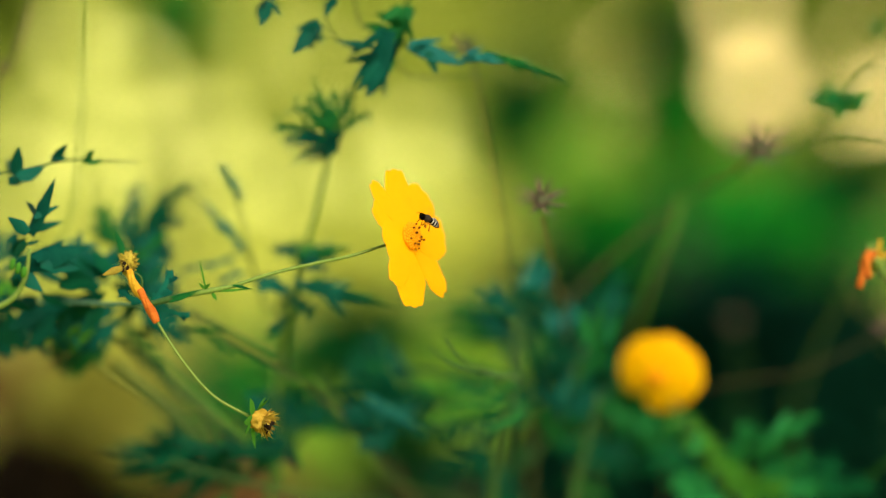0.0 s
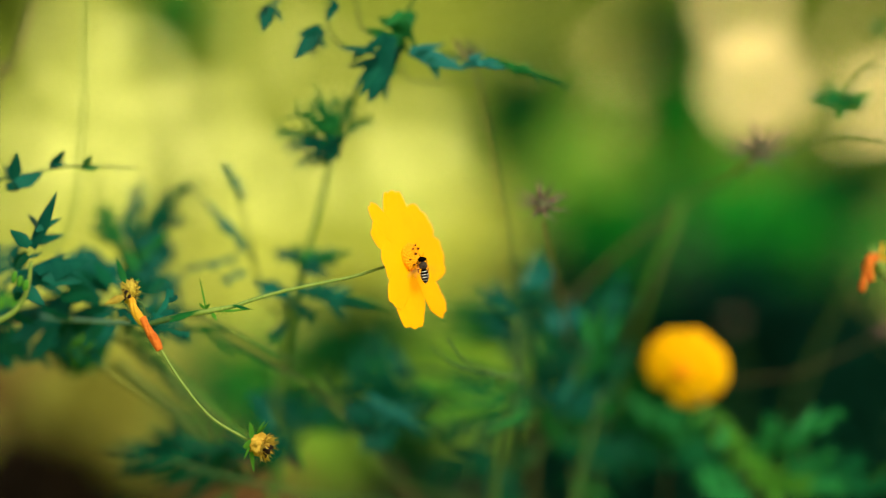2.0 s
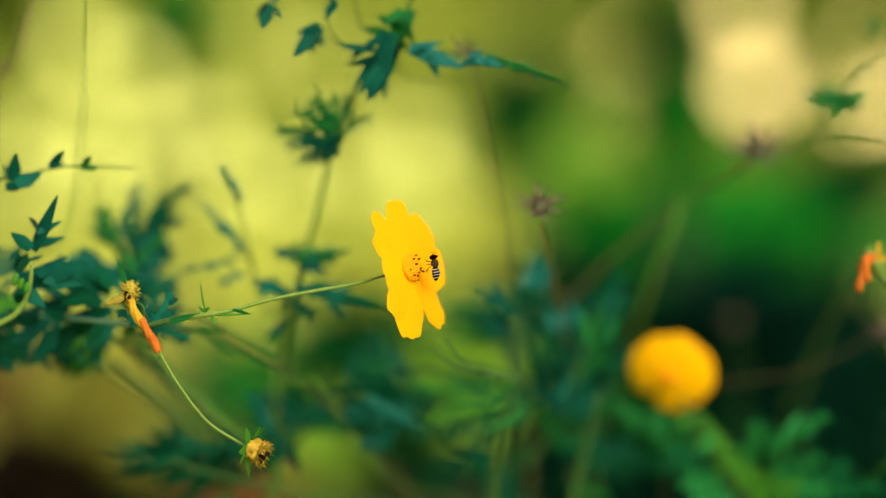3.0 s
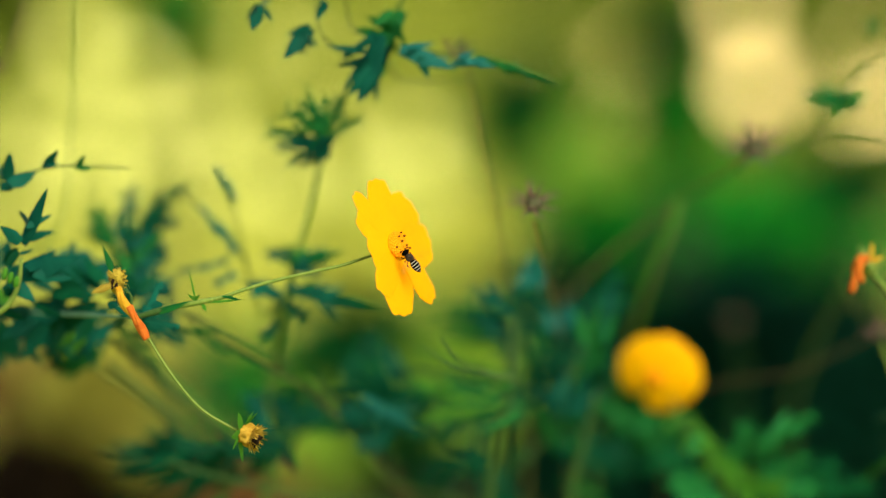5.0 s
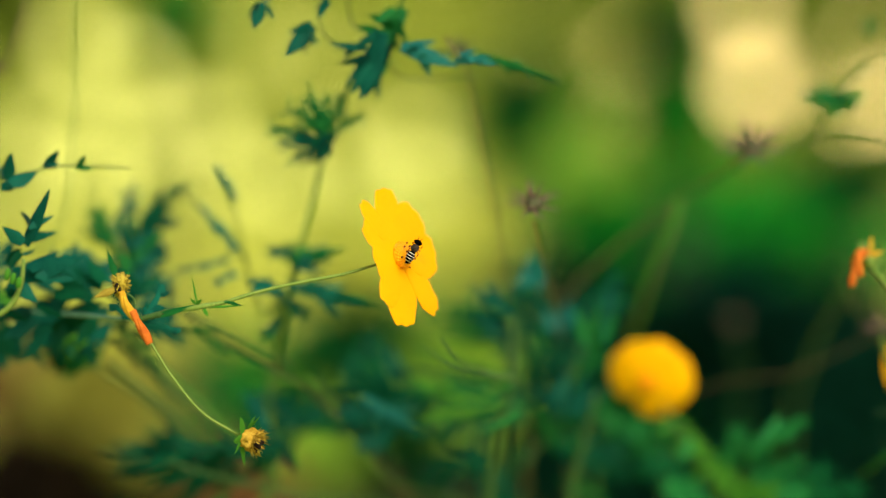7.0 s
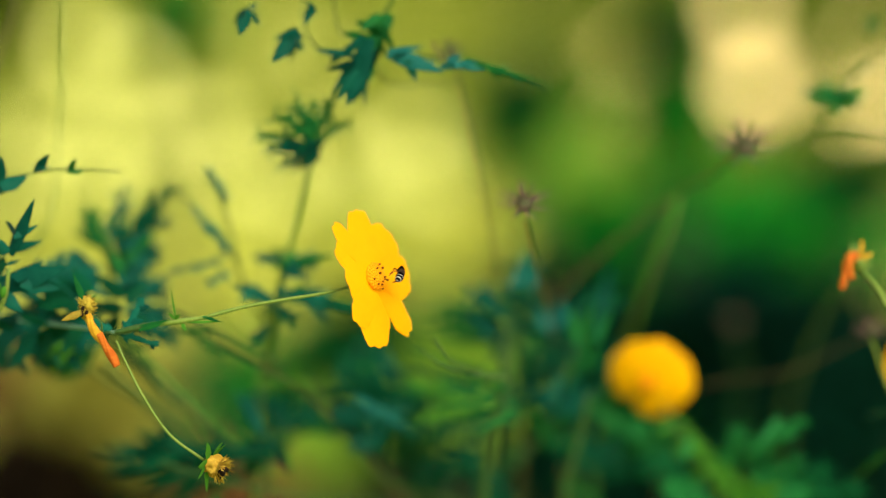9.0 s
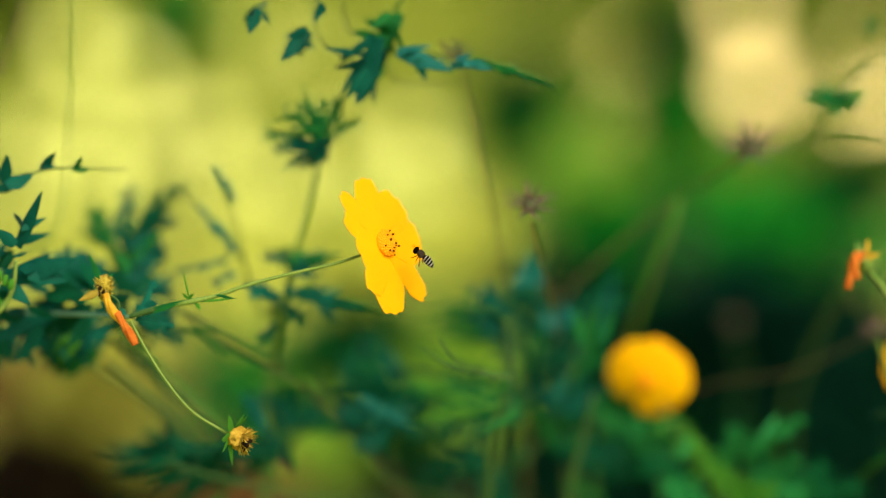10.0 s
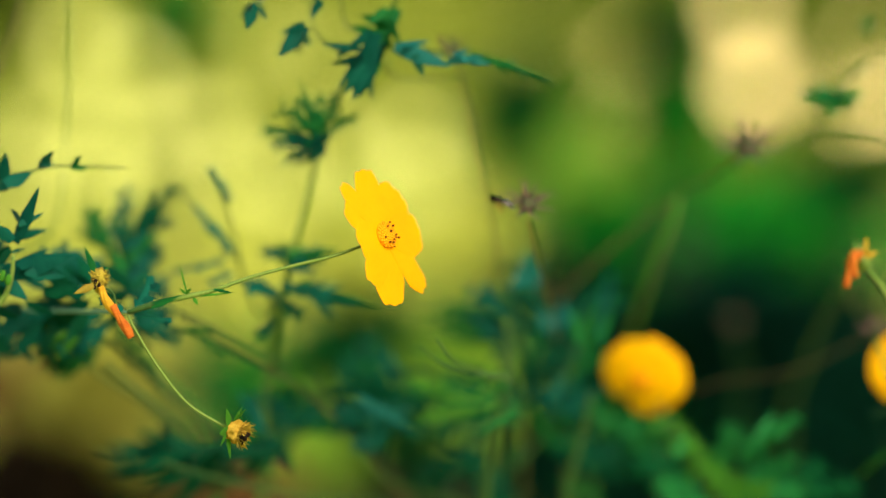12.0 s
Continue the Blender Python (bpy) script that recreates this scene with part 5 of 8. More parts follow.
    # the darkest leaves carry the undergrowth's shade in their colour
    for a, b, s, n, m, k in (
        ((0.0279, 0.8458, 0.7482), (-0.0087, 0.8162, 0.7518), 0.0091, 5, GREEN, 0.11), ((0.0267, 0.8453, 0.7390), (-0.0109, 0.8154, 0.7373), 0.0095, 5, SHADED, 0.11), ((0.0244, 0.8452, 0.7356), (-0.0064, 0.8163, 0.7547), 0.0079, 5, FRESH, 0.11),
        ((0.0284, 0.8626, 0.7438), (-0.0342, 0.8711, 0.7428), 0.0152, 5, SHADED, 0.11), ((0.0299, 0.8721, 0.7617), (0.0039, 0.8986, 0.7811), 0.0185, 5, GREEN, 0.11),
        ((0.0311, 0.8727, 0.7736), (0.0383, 0.9168, 0.8022), 0.0159, 5, SHADED, 0.11), ((0.0571, 0.8885, 0.7504), (0.0733, 0.8987, 0.7826), 0.0173, 5, SHADED, 0.11),
        ((0.0547, 0.8883, 0.7455), (0.0457, 0.8901, 0.7808), 0.0173, 5, SHADED, 0.11), ((0.0474, 0.8875, 0.7310), (0.0665, 0.9175, 0.7351), 0.0157, 5, GREEN, 0.11),
        ((0.0402, 0.8870, 0.7214), (0.0750, 0.8782, 0.7164), 0.0173, 5, SHADED, 0.11), ((0.0287, 0.8703, 0.7286), (0.0471, 0.8974, 0.7572), 0.0157, 5, SHADED, 0.11),
        ((0.0275, 0.8700, 0.7215), (-0.0049, 0.8608, 0.7081), 0.0140, 5, SHADED, 0.11), ((-0.0338, 0.8616, 0.7250), (-0.0653, 0.8710, 0.7414), 0.0152, 5, GREEN, 0.11),
        ((-0.0315, 0.8615, 0.7227), (-0.0066, 0.8713, 0.7468), 0.0125, 5, SHADED, 0.11), ((-0.0433, 0.8624, 0.7391), (-0.0225, 0.8808, 0.7657), 0.0141, 5, SHADED, 0.11),
        ((-0.0456, 0.8626, 0.7438), (-0.0809, 0.8707, 0.7352), 0.0126, 5, SHADED, 0.11), ((-0.0654, 0.8437, 0.7068), (-0.0817, 0.8712, 0.7452), 0.0152, 5, GREEN, 0.11),
        ((-0.0791, 0.8186, 0.7155), (-0.1299, 0.8150, 0.7285), 0.0122, 5, SHADED, 0.11), ((-0.0702, 0.8185, 0.7133), (-0.1046, 0.8446, 0.7252), 0.0137, 5, SHADED, 0.11),
        ((-0.0701, 0.8439, 0.7114), (-0.0630, 0.8626, 0.7429), 0.0140, 5, SHADED, 0.11), ((-0.0814, 0.8186, 0.7155), (-0.1003, 0.8129, 0.6892), 0.0091, 5, GREEN, 0.11),
        ((-0.0197, 0.8609, 0.7110), (-0.0401, 0.8455, 0.7413), 0.0137, 5, SHADED, 0.11), ((0.0085, 0.8701, 0.7238), (0.0299, 0.8686, 0.6954), 0.0141, 5, SHADED, 0.11)):
        leaf(plant, deeper(a), deeper(b), s, n + 3, m, k * 0.7, 38, fine=True)
    for a, b, s, n, m, k in (
        ((0.0310, 0.8361, 0.7544), (-0.0053, 0.8118, 0.7683), 0.0027, 2, GREEN, 0.3), ((0.0298, 0.8361, 0.7535), (-0.0088, 0.8263, 0.7585), 0.0059, 3, SHADED, 0.16),
        ((0.0292, 0.8360, 0.7521), (-0.0122, 0.8258, 0.7479), 0.0068, 4, GREEN, 0.16), ((0.0284, 0.8409, 0.7500), (-0.0054, 0.8254, 0.7405), 0.0068, 4, FRESH, 0.15),
        ((0.0277, 0.8409, 0.7488), (-0.0020, 0.8299, 0.7308), 0.0077, 4, GREEN, 0.15), ((0.0279, 0.8457, 0.7459), (0.0105, 0.8346, 0.7244), 0.0077, 4, SHADED, 0.15),
        ((0.0173, 0.8359, 0.7494), (-0.0212, 0.8256, 0.7434), 0.0059, 4, TEAL, 0.16), ((-0.0191, 0.8353, 0.7380), (-0.0394, 0.8304, 0.7398), 0.0081, 4, TEAL, 0.2), ((-0.0146, 0.8352, 0.7369), (-0.0326, 0.8297, 0.7274), 0.0081, 4, TEAL, 0.2),
        ((0.0333, 0.8661, 0.7529), (0.0157, 0.8777, 0.7827), 0.0086, 5, SHADED, 0.17), ((0.0344, 0.8661, 0.7529), (0.0289, 0.8778, 0.7851), 0.0076, 5, SHADED, 0.15), ((0.0356, 0.8660, 0.7517), (0.0485, 0.8873, 0.7747), 0.0076, 5, GREEN, 0.15),
        ((0.0356, 0.8659, 0.7493), (0.0630, 0.8868, 0.7651), 0.0084, 5, SHADED, 0.17), ((0.0356, 0.8657, 0.7458), (0.0666, 0.8851, 0.7338), 0.0088, 5, TEAL, 0.2), ((0.0344, 0.8656, 0.7435), (0.0545, 0.8842, 0.7169), 0.0076, 5, GREEN, 0.15),
        ((0.0521, 0.8865, 0.7603), (0.0698, 0.8978, 0.7836), 0.0084, 5, SHADED, 0.18), ((0.0368, 0.8649, 0.7293), (0.0277, 0.8736, 0.7041), 0.0072, 5, SHADED, 0.16), ((-0.0434, 0.8656, 0.7435), (-0.0569, 0.8549, 0.7307), 0.0093, 4, SHADED, 0.18),
        ((0.0673, 0.8955, 0.7398), (0.0804, 0.9066, 0.7607), 0.0085, 5, SHADED, 0.17), ((0.0625, 0.8947, 0.7252), (0.0829, 0.9037, 0.7065), 0.0085, 5, SHADED, 0.17), ((0.0497, 0.8836, 0.7049), (0.0722, 0.8932, 0.6959), 0.0085, 5, GREEN, 0.17)):
        leaf(plant, deeper(a), deeper(b), s, n + 4, m, k * 0.5, 34, fine=True)
    for i, (a, b, s, m) in enumerate((
        ((0.0340, 0.8561, 0.7540), (0.0157, 0.8727, 0.7831), 0.0140, TEAL), ((0.0368, 0.8662, 0.7552), (0.0420, 0.8779, 0.7875), 0.0140, SHADED), ((0.0392, 0.8661, 0.7529), (0.0638, 0.8822, 0.7728), 0.0140, SHADED),
        ((0.0380, 0.8657, 0.7458), (0.0686, 0.8805, 0.7416), 0.0149, TEAL), ((0.0356, 0.8655, 0.7411), (0.0590, 0.8793, 0.7177), 0.0140, GREEN), ((0.0642, 0.8865, 0.7603), (0.0747, 0.8980, 0.7885), 0.0140, TEAL),
        ((-0.0286, 0.8447, 0.7275), (-0.0519, 0.8503, 0.7384), 0.0115, TEAL), ((-0.0147, 0.8403, 0.7374), (-0.0378, 0.8452, 0.7356), 0.0101, TEAL), ((-0.0761, 0.8343, 0.7198), (-0.1141, 0.8295, 0.7229), 0.0137, TEAL), ((-0.0829, 0.8342, 0.7176), (-0.1028, 0.8288, 0.7093), 0.0128, SHADED), ((-0.0562, 0.8450, 0.7321), (-0.0751, 0.8508, 0.7476), 0.0115, TEAL))):
        feather_tuft(plant, deeper(a), deeper(b), s * 0.85, 26, m, 200 + i)
    bm = bmesh.new()
    tube(bm, [(0.0205, 0.8916, 0.6667), (0.0212, 0.8832, 0.6972), (0.0238, 0.8649, 0.7293), (0.0317, 0.8561, 0.7521)], 0.0022, 0.0010, 8, 6, 0.1)
    tube(bm, [(0.0545, 0.9213, 0.6606), (0.0576, 0.9131, 0.6950), (0.0632, 0.9044, 0.7189), (0.0673, 0.8955, 0.7398)], 0.0018, 0.0010, 8, 6, 0.1)
    part("side_stem", bm, STEM_DARK, plant)
    bm = bmesh.new()
    tube(bm, [(0.0293, 0.8212, 0.7561), (0.0147, 0.8163, 0.7585), (0.0024, 0.8116, 0.7630), (-0.0053, 0.8069, 0.7697)], 0.0010, 0.0003, 7, 7)
    part("tendril", bm, STEM_DARK, plant, "curved dark green leaf tip")
    sprig(plant, (((-0.1076, 0.88, 0.7176), (-0.1259, 0.874, 0.7281), 0.0019), ((-0.1095, 0.876, 0.7206), (-0.1172, 0.881, 0.7319), 0.0017), ((-0.1137, 0.872, 0.7188), (-0.1352, 0.888, 0.7212), 0.0017), ((-0.1028, 0.88, 0.7151), (-0.1266, 0.895, 0.7005), 0.0021), ((-0.0952, 0.876, 0.7133), (-0.107, 0.874, 0.6992), 0.0021),), SHADED)
    sprig(plant, (((0.0386, 0.9, 0.7872), (0.04, 0.894, 0.8034), 0.0018), ((0.0341, 0.896, 0.7874), (0.044, 0.901, 0.7976), 0.0013), ((0.0417, 0.892, 0.7865), (0.0469, 0.908, 0.7953), 0.0011),), TEAL_GLINT)
    sprig(plant, (((0.0646, 0.885, 0.7592), (0.0679, 0.879, 0.7826), 0.0014), ((0.0614, 0.881, 0.7628), (0.0583, 0.886, 0.7785), 0.0013), ((0.0697, 0.877, 0.7636), (0.0767, 0.893, 0.7779), 0.0011), ((0.0655, 0.885, 0.7653), (0.0629, 0.9, 0.7737), 0.0010),), GREEN)
    sprig(plant, (((0.0302, 0.875, 0.7758), (0.0118, 0.869, 0.791), 0.0015), ((0.0251, 0.871, 0.7797), (0.0195, 0.876, 0.7934), 0.0013), ((0.0264, 0.867, 0.7717), (0.0096, 0.883, 0.7761), 0.0013), ((0.0278, 0.875, 0.7758), (0.0174, 0.89, 0.7697), 0.0011),), TEAL)
    sprig(plant, (((0.0545, 0.9, 0.7338), (0.0667, 0.894, 0.7522), 0.0016), ((0.0505, 0.896, 0.7373), (0.0559, 0.901, 0.7519), 0.0013), ((0.0552, 0.892, 0.7341), (0.0698, 0.908, 0.7382), 0.0012),), TEAL)
    sprig(plant, (((-0.0329, 0.875, 0.7418), (-0.0085, 0.869, 0.7283), 0.0014), ((-0.0245, 0.871, 0.7392), (-0.0294, 0.876, 0.7259), 0.0011), ((-0.0184, 0.867, 0.7362), (-0.0067, 0.883, 0.7345), 0.0009),), TEAL_GLINT)
    sprig(plant, (((-0.068, 0.865, 0.7198), (-0.112, 0.859, 0.7219), 0.0023), ((-0.0794, 0.861, 0.7204), (-0.094, 0.866, 0.7292), 0.0018), ((-0.0884, 0.857, 0.7215), (-0.1044, 0.873, 0.7066), 0.0019), ((-0.0727, 0.865, 0.7186), (-0.0836, 0.88, 0.7055), 0.0019), ((-0.0982, 0.861, 0.7214), (-0.112, 0.859, 0.7278), 0.0015), ((-0.1048, 0.857, 0.721), (-0.1272, 0.866, 0.7125), 0.0015), ((-0.1128, 0.865, 0.7186), (-0.1402, 0.873, 0.7095), 0.0012), ((-0.117, 0.861, 0.7204), (-0.1364, 0.88, 0.7176), 0.0011),), SHADED)
    sprig(plant, (((-0.0699, 0.86, 0.7276), (-0.081, 0.854, 0.7472), 0.0017), ((-0.0719, 0.856, 0.7306), (-0.0769, 0.861, 0.7464), 0.0014), ((-0.0646, 0.852, 0.7241), (-0.0588, 0.868, 0.7098), 0.0014), ((-0.0652, 0.86, 0.7253), (-0.0855, 0.875, 0.7207), 0.0014),), TEAL)
    sprig(plant, (((-0.0191, 0.9, 0.7417), (-0.0385, 0.894, 0.7522), 0.0016), ((-0.0215, 0.896, 0.7446), (-0.0289, 0.901, 0.7564), 0.0013), ((-0.0141, 0.892, 0.7427), (-0.044, 0.908, 0.7382), 0.0016), ((-0.0338, 0.9, 0.7417), (-0.0544, 0.915, 0.7374), 0.0013),), SHADED)
    sprig(plant, (((0.0259, 0.85, 0.7454), (0.0028, 0.844, 0.7484), 0.0008), ((0.0235, 0.846, 0.7431), (0.0005, 0.851, 0.7406), 0.0008), ((0.028, 0.842, 0.7418), (0.0051, 0.858, 0.7326), 0.0008), ((0.0306, 0.85, 0.7477), (0.0123, 0.865, 0.7511), 0.0007), ((0.0327, 0.846, 0.7389), (0.0166, 0.844, 0.7299), 0.0009),), GREEN)
    bm = bmesh.new()
    tube(bm, [(-0.0064, 0.97, 0.6693), (-0.0249, 0.97, 0.696), (-0.0381, 0.97, 0.7133), (-0.0486, 0.97, 0.7266)], 0.0030, 0.0022, 7, 6, 0.15)
    part("side_stem", bm, TWIG_BROWN, plant, "leaning brown old stem")
    sprig(plant, (((0.0524, 0.93, 0.761), (0.057, 0.924, 0.7792), 0.0020), ((0.0504, 0.926, 0.7651), (0.0473, 0.931, 0.7748), 0.0014), ((0.0544, 0.922, 0.768), (0.0622, 0.938, 0.7735), 0.0014),), TEAL_GLINT)
    sprig(plant, (((0.06, 0.95, 0.7357), (0.0763, 0.944, 0.7596), 0.0023), ((0.0649, 0.946, 0.7439), (0.0639, 0.951, 0.7564), 0.0015), ((0.0685, 0.942, 0.7482), (0.0801, 0.958, 0.7491), 0.0014),), GREEN)
    sprig(plant, (((0.0575, 0.95, 0.7174), (0.0803, 0.944, 0.7338), 0.0023), ((0.0663, 0.946, 0.724), (0.0679, 0.951, 0.7356), 0.0017), ((0.0698, 0.942, 0.7268), (0.0828, 0.958, 0.7216), 0.0015), ((0.0614, 0.95, 0.7201), (0.0584, 0.965, 0.7273), 0.0014),), GREEN)
    sprig(plant, (((0.0385, 0.93, 0.7279), (0.0181, 0.924, 0.7388), 0.0013), ((0.0371, 0.926, 0.7246), (0.017, 0.931, 0.7239), 0.0011), ((0.0307, 0.922, 0.7315), (0.0261, 0.938, 0.7397), 0.0010), ((0.0284, 0.93, 0.7241), (0.0186, 0.945, 0.7143), 0.0010),), FERN)
    sprig(plant, (((0.0826, 0.97, 0.704), (0.0992, 0.964, 0.6943), 0.0024), ((0.0862, 0.966, 0.7033), (0.0986, 0.971, 0.7065), 0.0017), ((0.0845, 0.962, 0.7012), (0.0873, 0.978, 0.6867), 0.0017),), TEAL)
    sprig(plant, (((-0.0451, 0.93, 0.7457), (-0.0221, 0.924, 0.7514), 0.0015), ((-0.0398, 0.926, 0.7474), (-0.0324, 0.931, 0.7545), 0.0011), ((-0.0346, 0.922, 0.7479), (-0.0199, 0.938, 0.7417), 0.0011), ((-0.0426, 0.93, 0.7437), (-0.033, 0.945, 0.7363), 0.0011),), GREEN)
    sprig(plant, (((-0.0148, 0.94, 0.7446), (-0.03, 0.934, 0.7555), 0.0015), ((-0.0199, 0.936, 0.7481), (-0.0225, 0.941, 0.7573), 0.0011), ((-0.0122, 0.932, 0.7429), (-0.0279, 0.948, 0.7437), 0.0011),), TEAL)
    return plant


def right_flower_plant():
    plant = thing("cosmos_plant", (0.14, 0.97, 0), "cosmos plant with a full yellow flower and fresh green leaves", "plant", "cosmos plants")
    bm = bmesh.new()
    tube(bm, [(0.14, 0.97, -0.01), (0.1432, 0.9391, 0.6179), (0.1290, 0.9329, 0.6891), (0.1156, 0.9291, 0.7127), (0.1047, 0.9351, 0.7323), (0.1009, 0.9407, 0.7425)], 0.0014, 0.0008, 8, 6, 0.1)
    part("stem", bm, STEM_DARK, plant)
    home = (0.1009, 0.9354, 0.7374)
    bm = bmesh.new()
    c = Vector((0.0963, 0.9307, 0.7436))
    axis = Vector((-0.30, -0.80, -0.32)).normalized()
    blob(bm, c - axis * 0.004, 0.004, 0.004, 0.005, axis, 0.1, 3)
    head = part("flower_head", bm, STEM, plant, "full yellow flower head", home=home)
    flower(head, c, axis, 0.0203, ((0, 0.92, 1.2, 0), (43, 0.96, 1.2, -0.03), (88, 0.99, 1.2, 0), (134, 0.95, 1.15, -0.05), (176, 0.98, 1.0, 0.0), (264, 0.92, 1.05, 0.04), (290, 0.90, 1.0, 0.05), (322, 0.92, 1.2, 0.02)), 0.0085, -0.17, -0.05, PETAL_SOFT, (0, 0, 1), 9, home)
    sprig(plant, (((0.1053, 0.915, 0.7286), (0.0982, 0.909, 0.7234), 0.0007), ((0.1048, 0.911, 0.7291), (0.1139, 0.916, 0.7275), 0.0007), ((0.1081, 0.907, 0.7242), (0.1055, 0.923, 0.7159), 0.0009), ((0.109, 0.915, 0.7231), (0.1195, 0.93, 0.7185), 0.0009), ((0.1123, 0.911, 0.7181), (0.1057, 0.909, 0.7124), 0.0010), ((0.1118, 0.907, 0.7187), (0.1215, 0.916, 0.7134), 0.0010), ((0.1166, 0.915, 0.712), (0.1131, 0.923, 0.7047), 0.0011), ((0.1161, 0.911, 0.7126), (0.1272, 0.93, 0.7088), 0.0011), ((0.1193, 0.907, 0.7078), (0.1132, 0.909, 0.7014), 0.0012), ((0.1204, 0.915, 0.7065), (0.129, 0.916, 0.7038), 0.0012), ((0.1236, 0.911, 0.7016), (0.1208, 0.923, 0.6936), 0.0014), ((0.1231, 0.907, 0.7023), (0.1349, 0.93, 0.6944), 0.0014),), FRESH)
    sprig(plant, (((0.1011, 0.945, 0.7104), (0.0696, 0.939, 0.7329), 0.0031), ((0.0862, 0.941, 0.7208), (0.0774, 0.946, 0.7149), 0.0020), ((0.0884, 0.937, 0.7193), (0.0925, 0.953, 0.7264), 0.0018), ((0.0788, 0.945, 0.7264), (0.0722, 0.96, 0.7213), 0.0015),), GREEN)
    sprig(plant, (((0.1006, 0.955, 0.6984), (0.0585, 0.949, 0.7098), 0.0034), ((0.0846, 0.951, 0.7029), (0.0747, 0.956, 0.694), 0.0023), ((0.0791, 0.947, 0.7054), (0.0778, 0.963, 0.713), 0.0021), ((0.1032, 0.955, 0.7063), (0.1181, 0.97, 0.704), 0.0018),), SHADED)
    for i, (a, b, s, m) in enumerate((
        ((0.1089, 0.9000, 0.7299), (0.1158, 0.8880, 0.7188), 0.0073, FRESH), ((0.1159, 0.9000, 0.7183), (0.1266, 0.8880, 0.7078), 0.0088, FRESH), ((0.1228, 0.9050, 0.7063), (0.1334, 0.8930, 0.6960), 0.0108, FRESH),
        ((0.1115, 0.8950, 0.7251), (0.1077, 0.8830, 0.7171), 0.0058, FERN), ((0.1189, 0.9000, 0.7145), (0.1265, 0.8880, 0.7176), 0.0068, FERN), ((0.1286, 0.9200, 0.7027), (0.1337, 0.9080, 0.7228), 0.0100, FERN),
        ((0.1386, 0.9200, 0.7039), (0.1437, 0.9080, 0.7203), 0.0095, FERN), ((0.1409, 0.9000, 0.7183), (0.1593, 0.8880, 0.7315), 0.0063, FERN), ((0.1388, 0.9050, 0.7138), (0.1515, 0.8930, 0.7254), 0.0074, FERN),
        ((0.1387, 0.9200, 0.6989), (0.1591, 0.9080, 0.7096), 0.0110, FERN), ((0.1512, 0.9200, 0.6989), (0.1715, 0.9080, 0.7059), 0.0100, EMERALD), ((0.1347, 0.9100, 0.6950), (0.1624, 0.8980, 0.6981), 0.0109, FERN),
        ((0.1656, 0.9300, 0.6916), (0.1885, 0.9180, 0.6962), 0.0101, EMERALD), ((0.1283, 0.9000, 0.7022), (0.1460, 0.8880, 0.6993), 0.0098, FRESH), ((0.1223, 0.9100, 0.6955), (0.1023, 0.8980, 0.7025), 0.0109, FERN),
        ((0.1250, 0.9500, 0.6940), (0.0991, 0.9380, 0.7037), 0.0113, EMERALD), ((0.1259, 0.9000, 0.6943), (0.1048, 0.8880, 0.6944), 0.0098, FERN), ((0.1132, 0.9500, 0.7161), (0.0900, 0.9380, 0.7230), 0.0108, GREEN),
        ((0.1105, 0.9600, 0.7081), (0.0858, 0.9480, 0.7151), 0.0109, GREEN), ((0.1158, 0.9600, 0.7055), (0.0962, 0.9480, 0.7073), 0.0104, EMERALD), ((0.0958, 0.9700, 0.7120), (0.0801, 0.9580, 0.7308), 0.0110, GREEN),
        ((0.1067, 0.9500, 0.7227), (0.0900, 0.9380, 0.7217), 0.0088, FERN))):
        feather_tuft(plant, a, b, s, 64, m, 400 + i)
    sprig(plant, (((0.1392, 0.9, 0.717), (0.1613, 0.894, 0.7331), 0.0016), ((0.1435, 0.896, 0.7213), (0.1515, 0.901, 0.7329), 0.0011), ((0.1477, 0.892, 0.7243), (0.1602, 0.908, 0.7233), 0.0010),), FERN)
    sprig(plant, (((0.1132, 0.95, 0.7214), (0.088, 0.944, 0.7183), 0.0018), ((0.1089, 0.946, 0.7154), (0.0836, 0.951, 0.7069), 0.0017), ((0.1033, 0.942, 0.7211), (0.0972, 0.958, 0.7084), 0.0014),), GREEN)
    return plant, head


def edge_plant():
    """The plant with the drooping orange head at the edge of the bed."""
    plant = thing("cosmos_plant", (0.19, 0.88, 0), "cosmos plant with a withered orange head and dry seed head", "plant", "cosmos plants")
    bm = bmesh.new()
    tube(bm, [(0.19, 0.88, -0.01), (0.195, 0.86, 0.4), (0.1903, 0.8159, 0.7496), (0.1792, 0.8078, 0.7859), (0.1722, 0.8255, 0.7998)], 0.0022, 0.0008, 8, 6, 0.1)
    tube(bm, [(0.1926, 0.8251, 0.7349), (0.1903, 0.8559, 0.7493), (0.1827, 0.8519, 0.7684)], 0.0010, 0.0007, 6, 6)
    part("stem", bm, STEM, plant)
    bm = bmesh.new()
    bracts(bm, (0.1713, 0.8236, 0.8008), (0.25, -0.5, 0.85), 9, 0.0075, 0.0011, 0.8, 5, 0.002)
    blob(bm, (0.1713, 0.8236, 0.8017), 0.003, 0.003, 0.004, (0.2, -0.3, 0.9), 0.2, 2)
    part("calyx", bm, STEM, plant, "yellow-green pointed calyx")
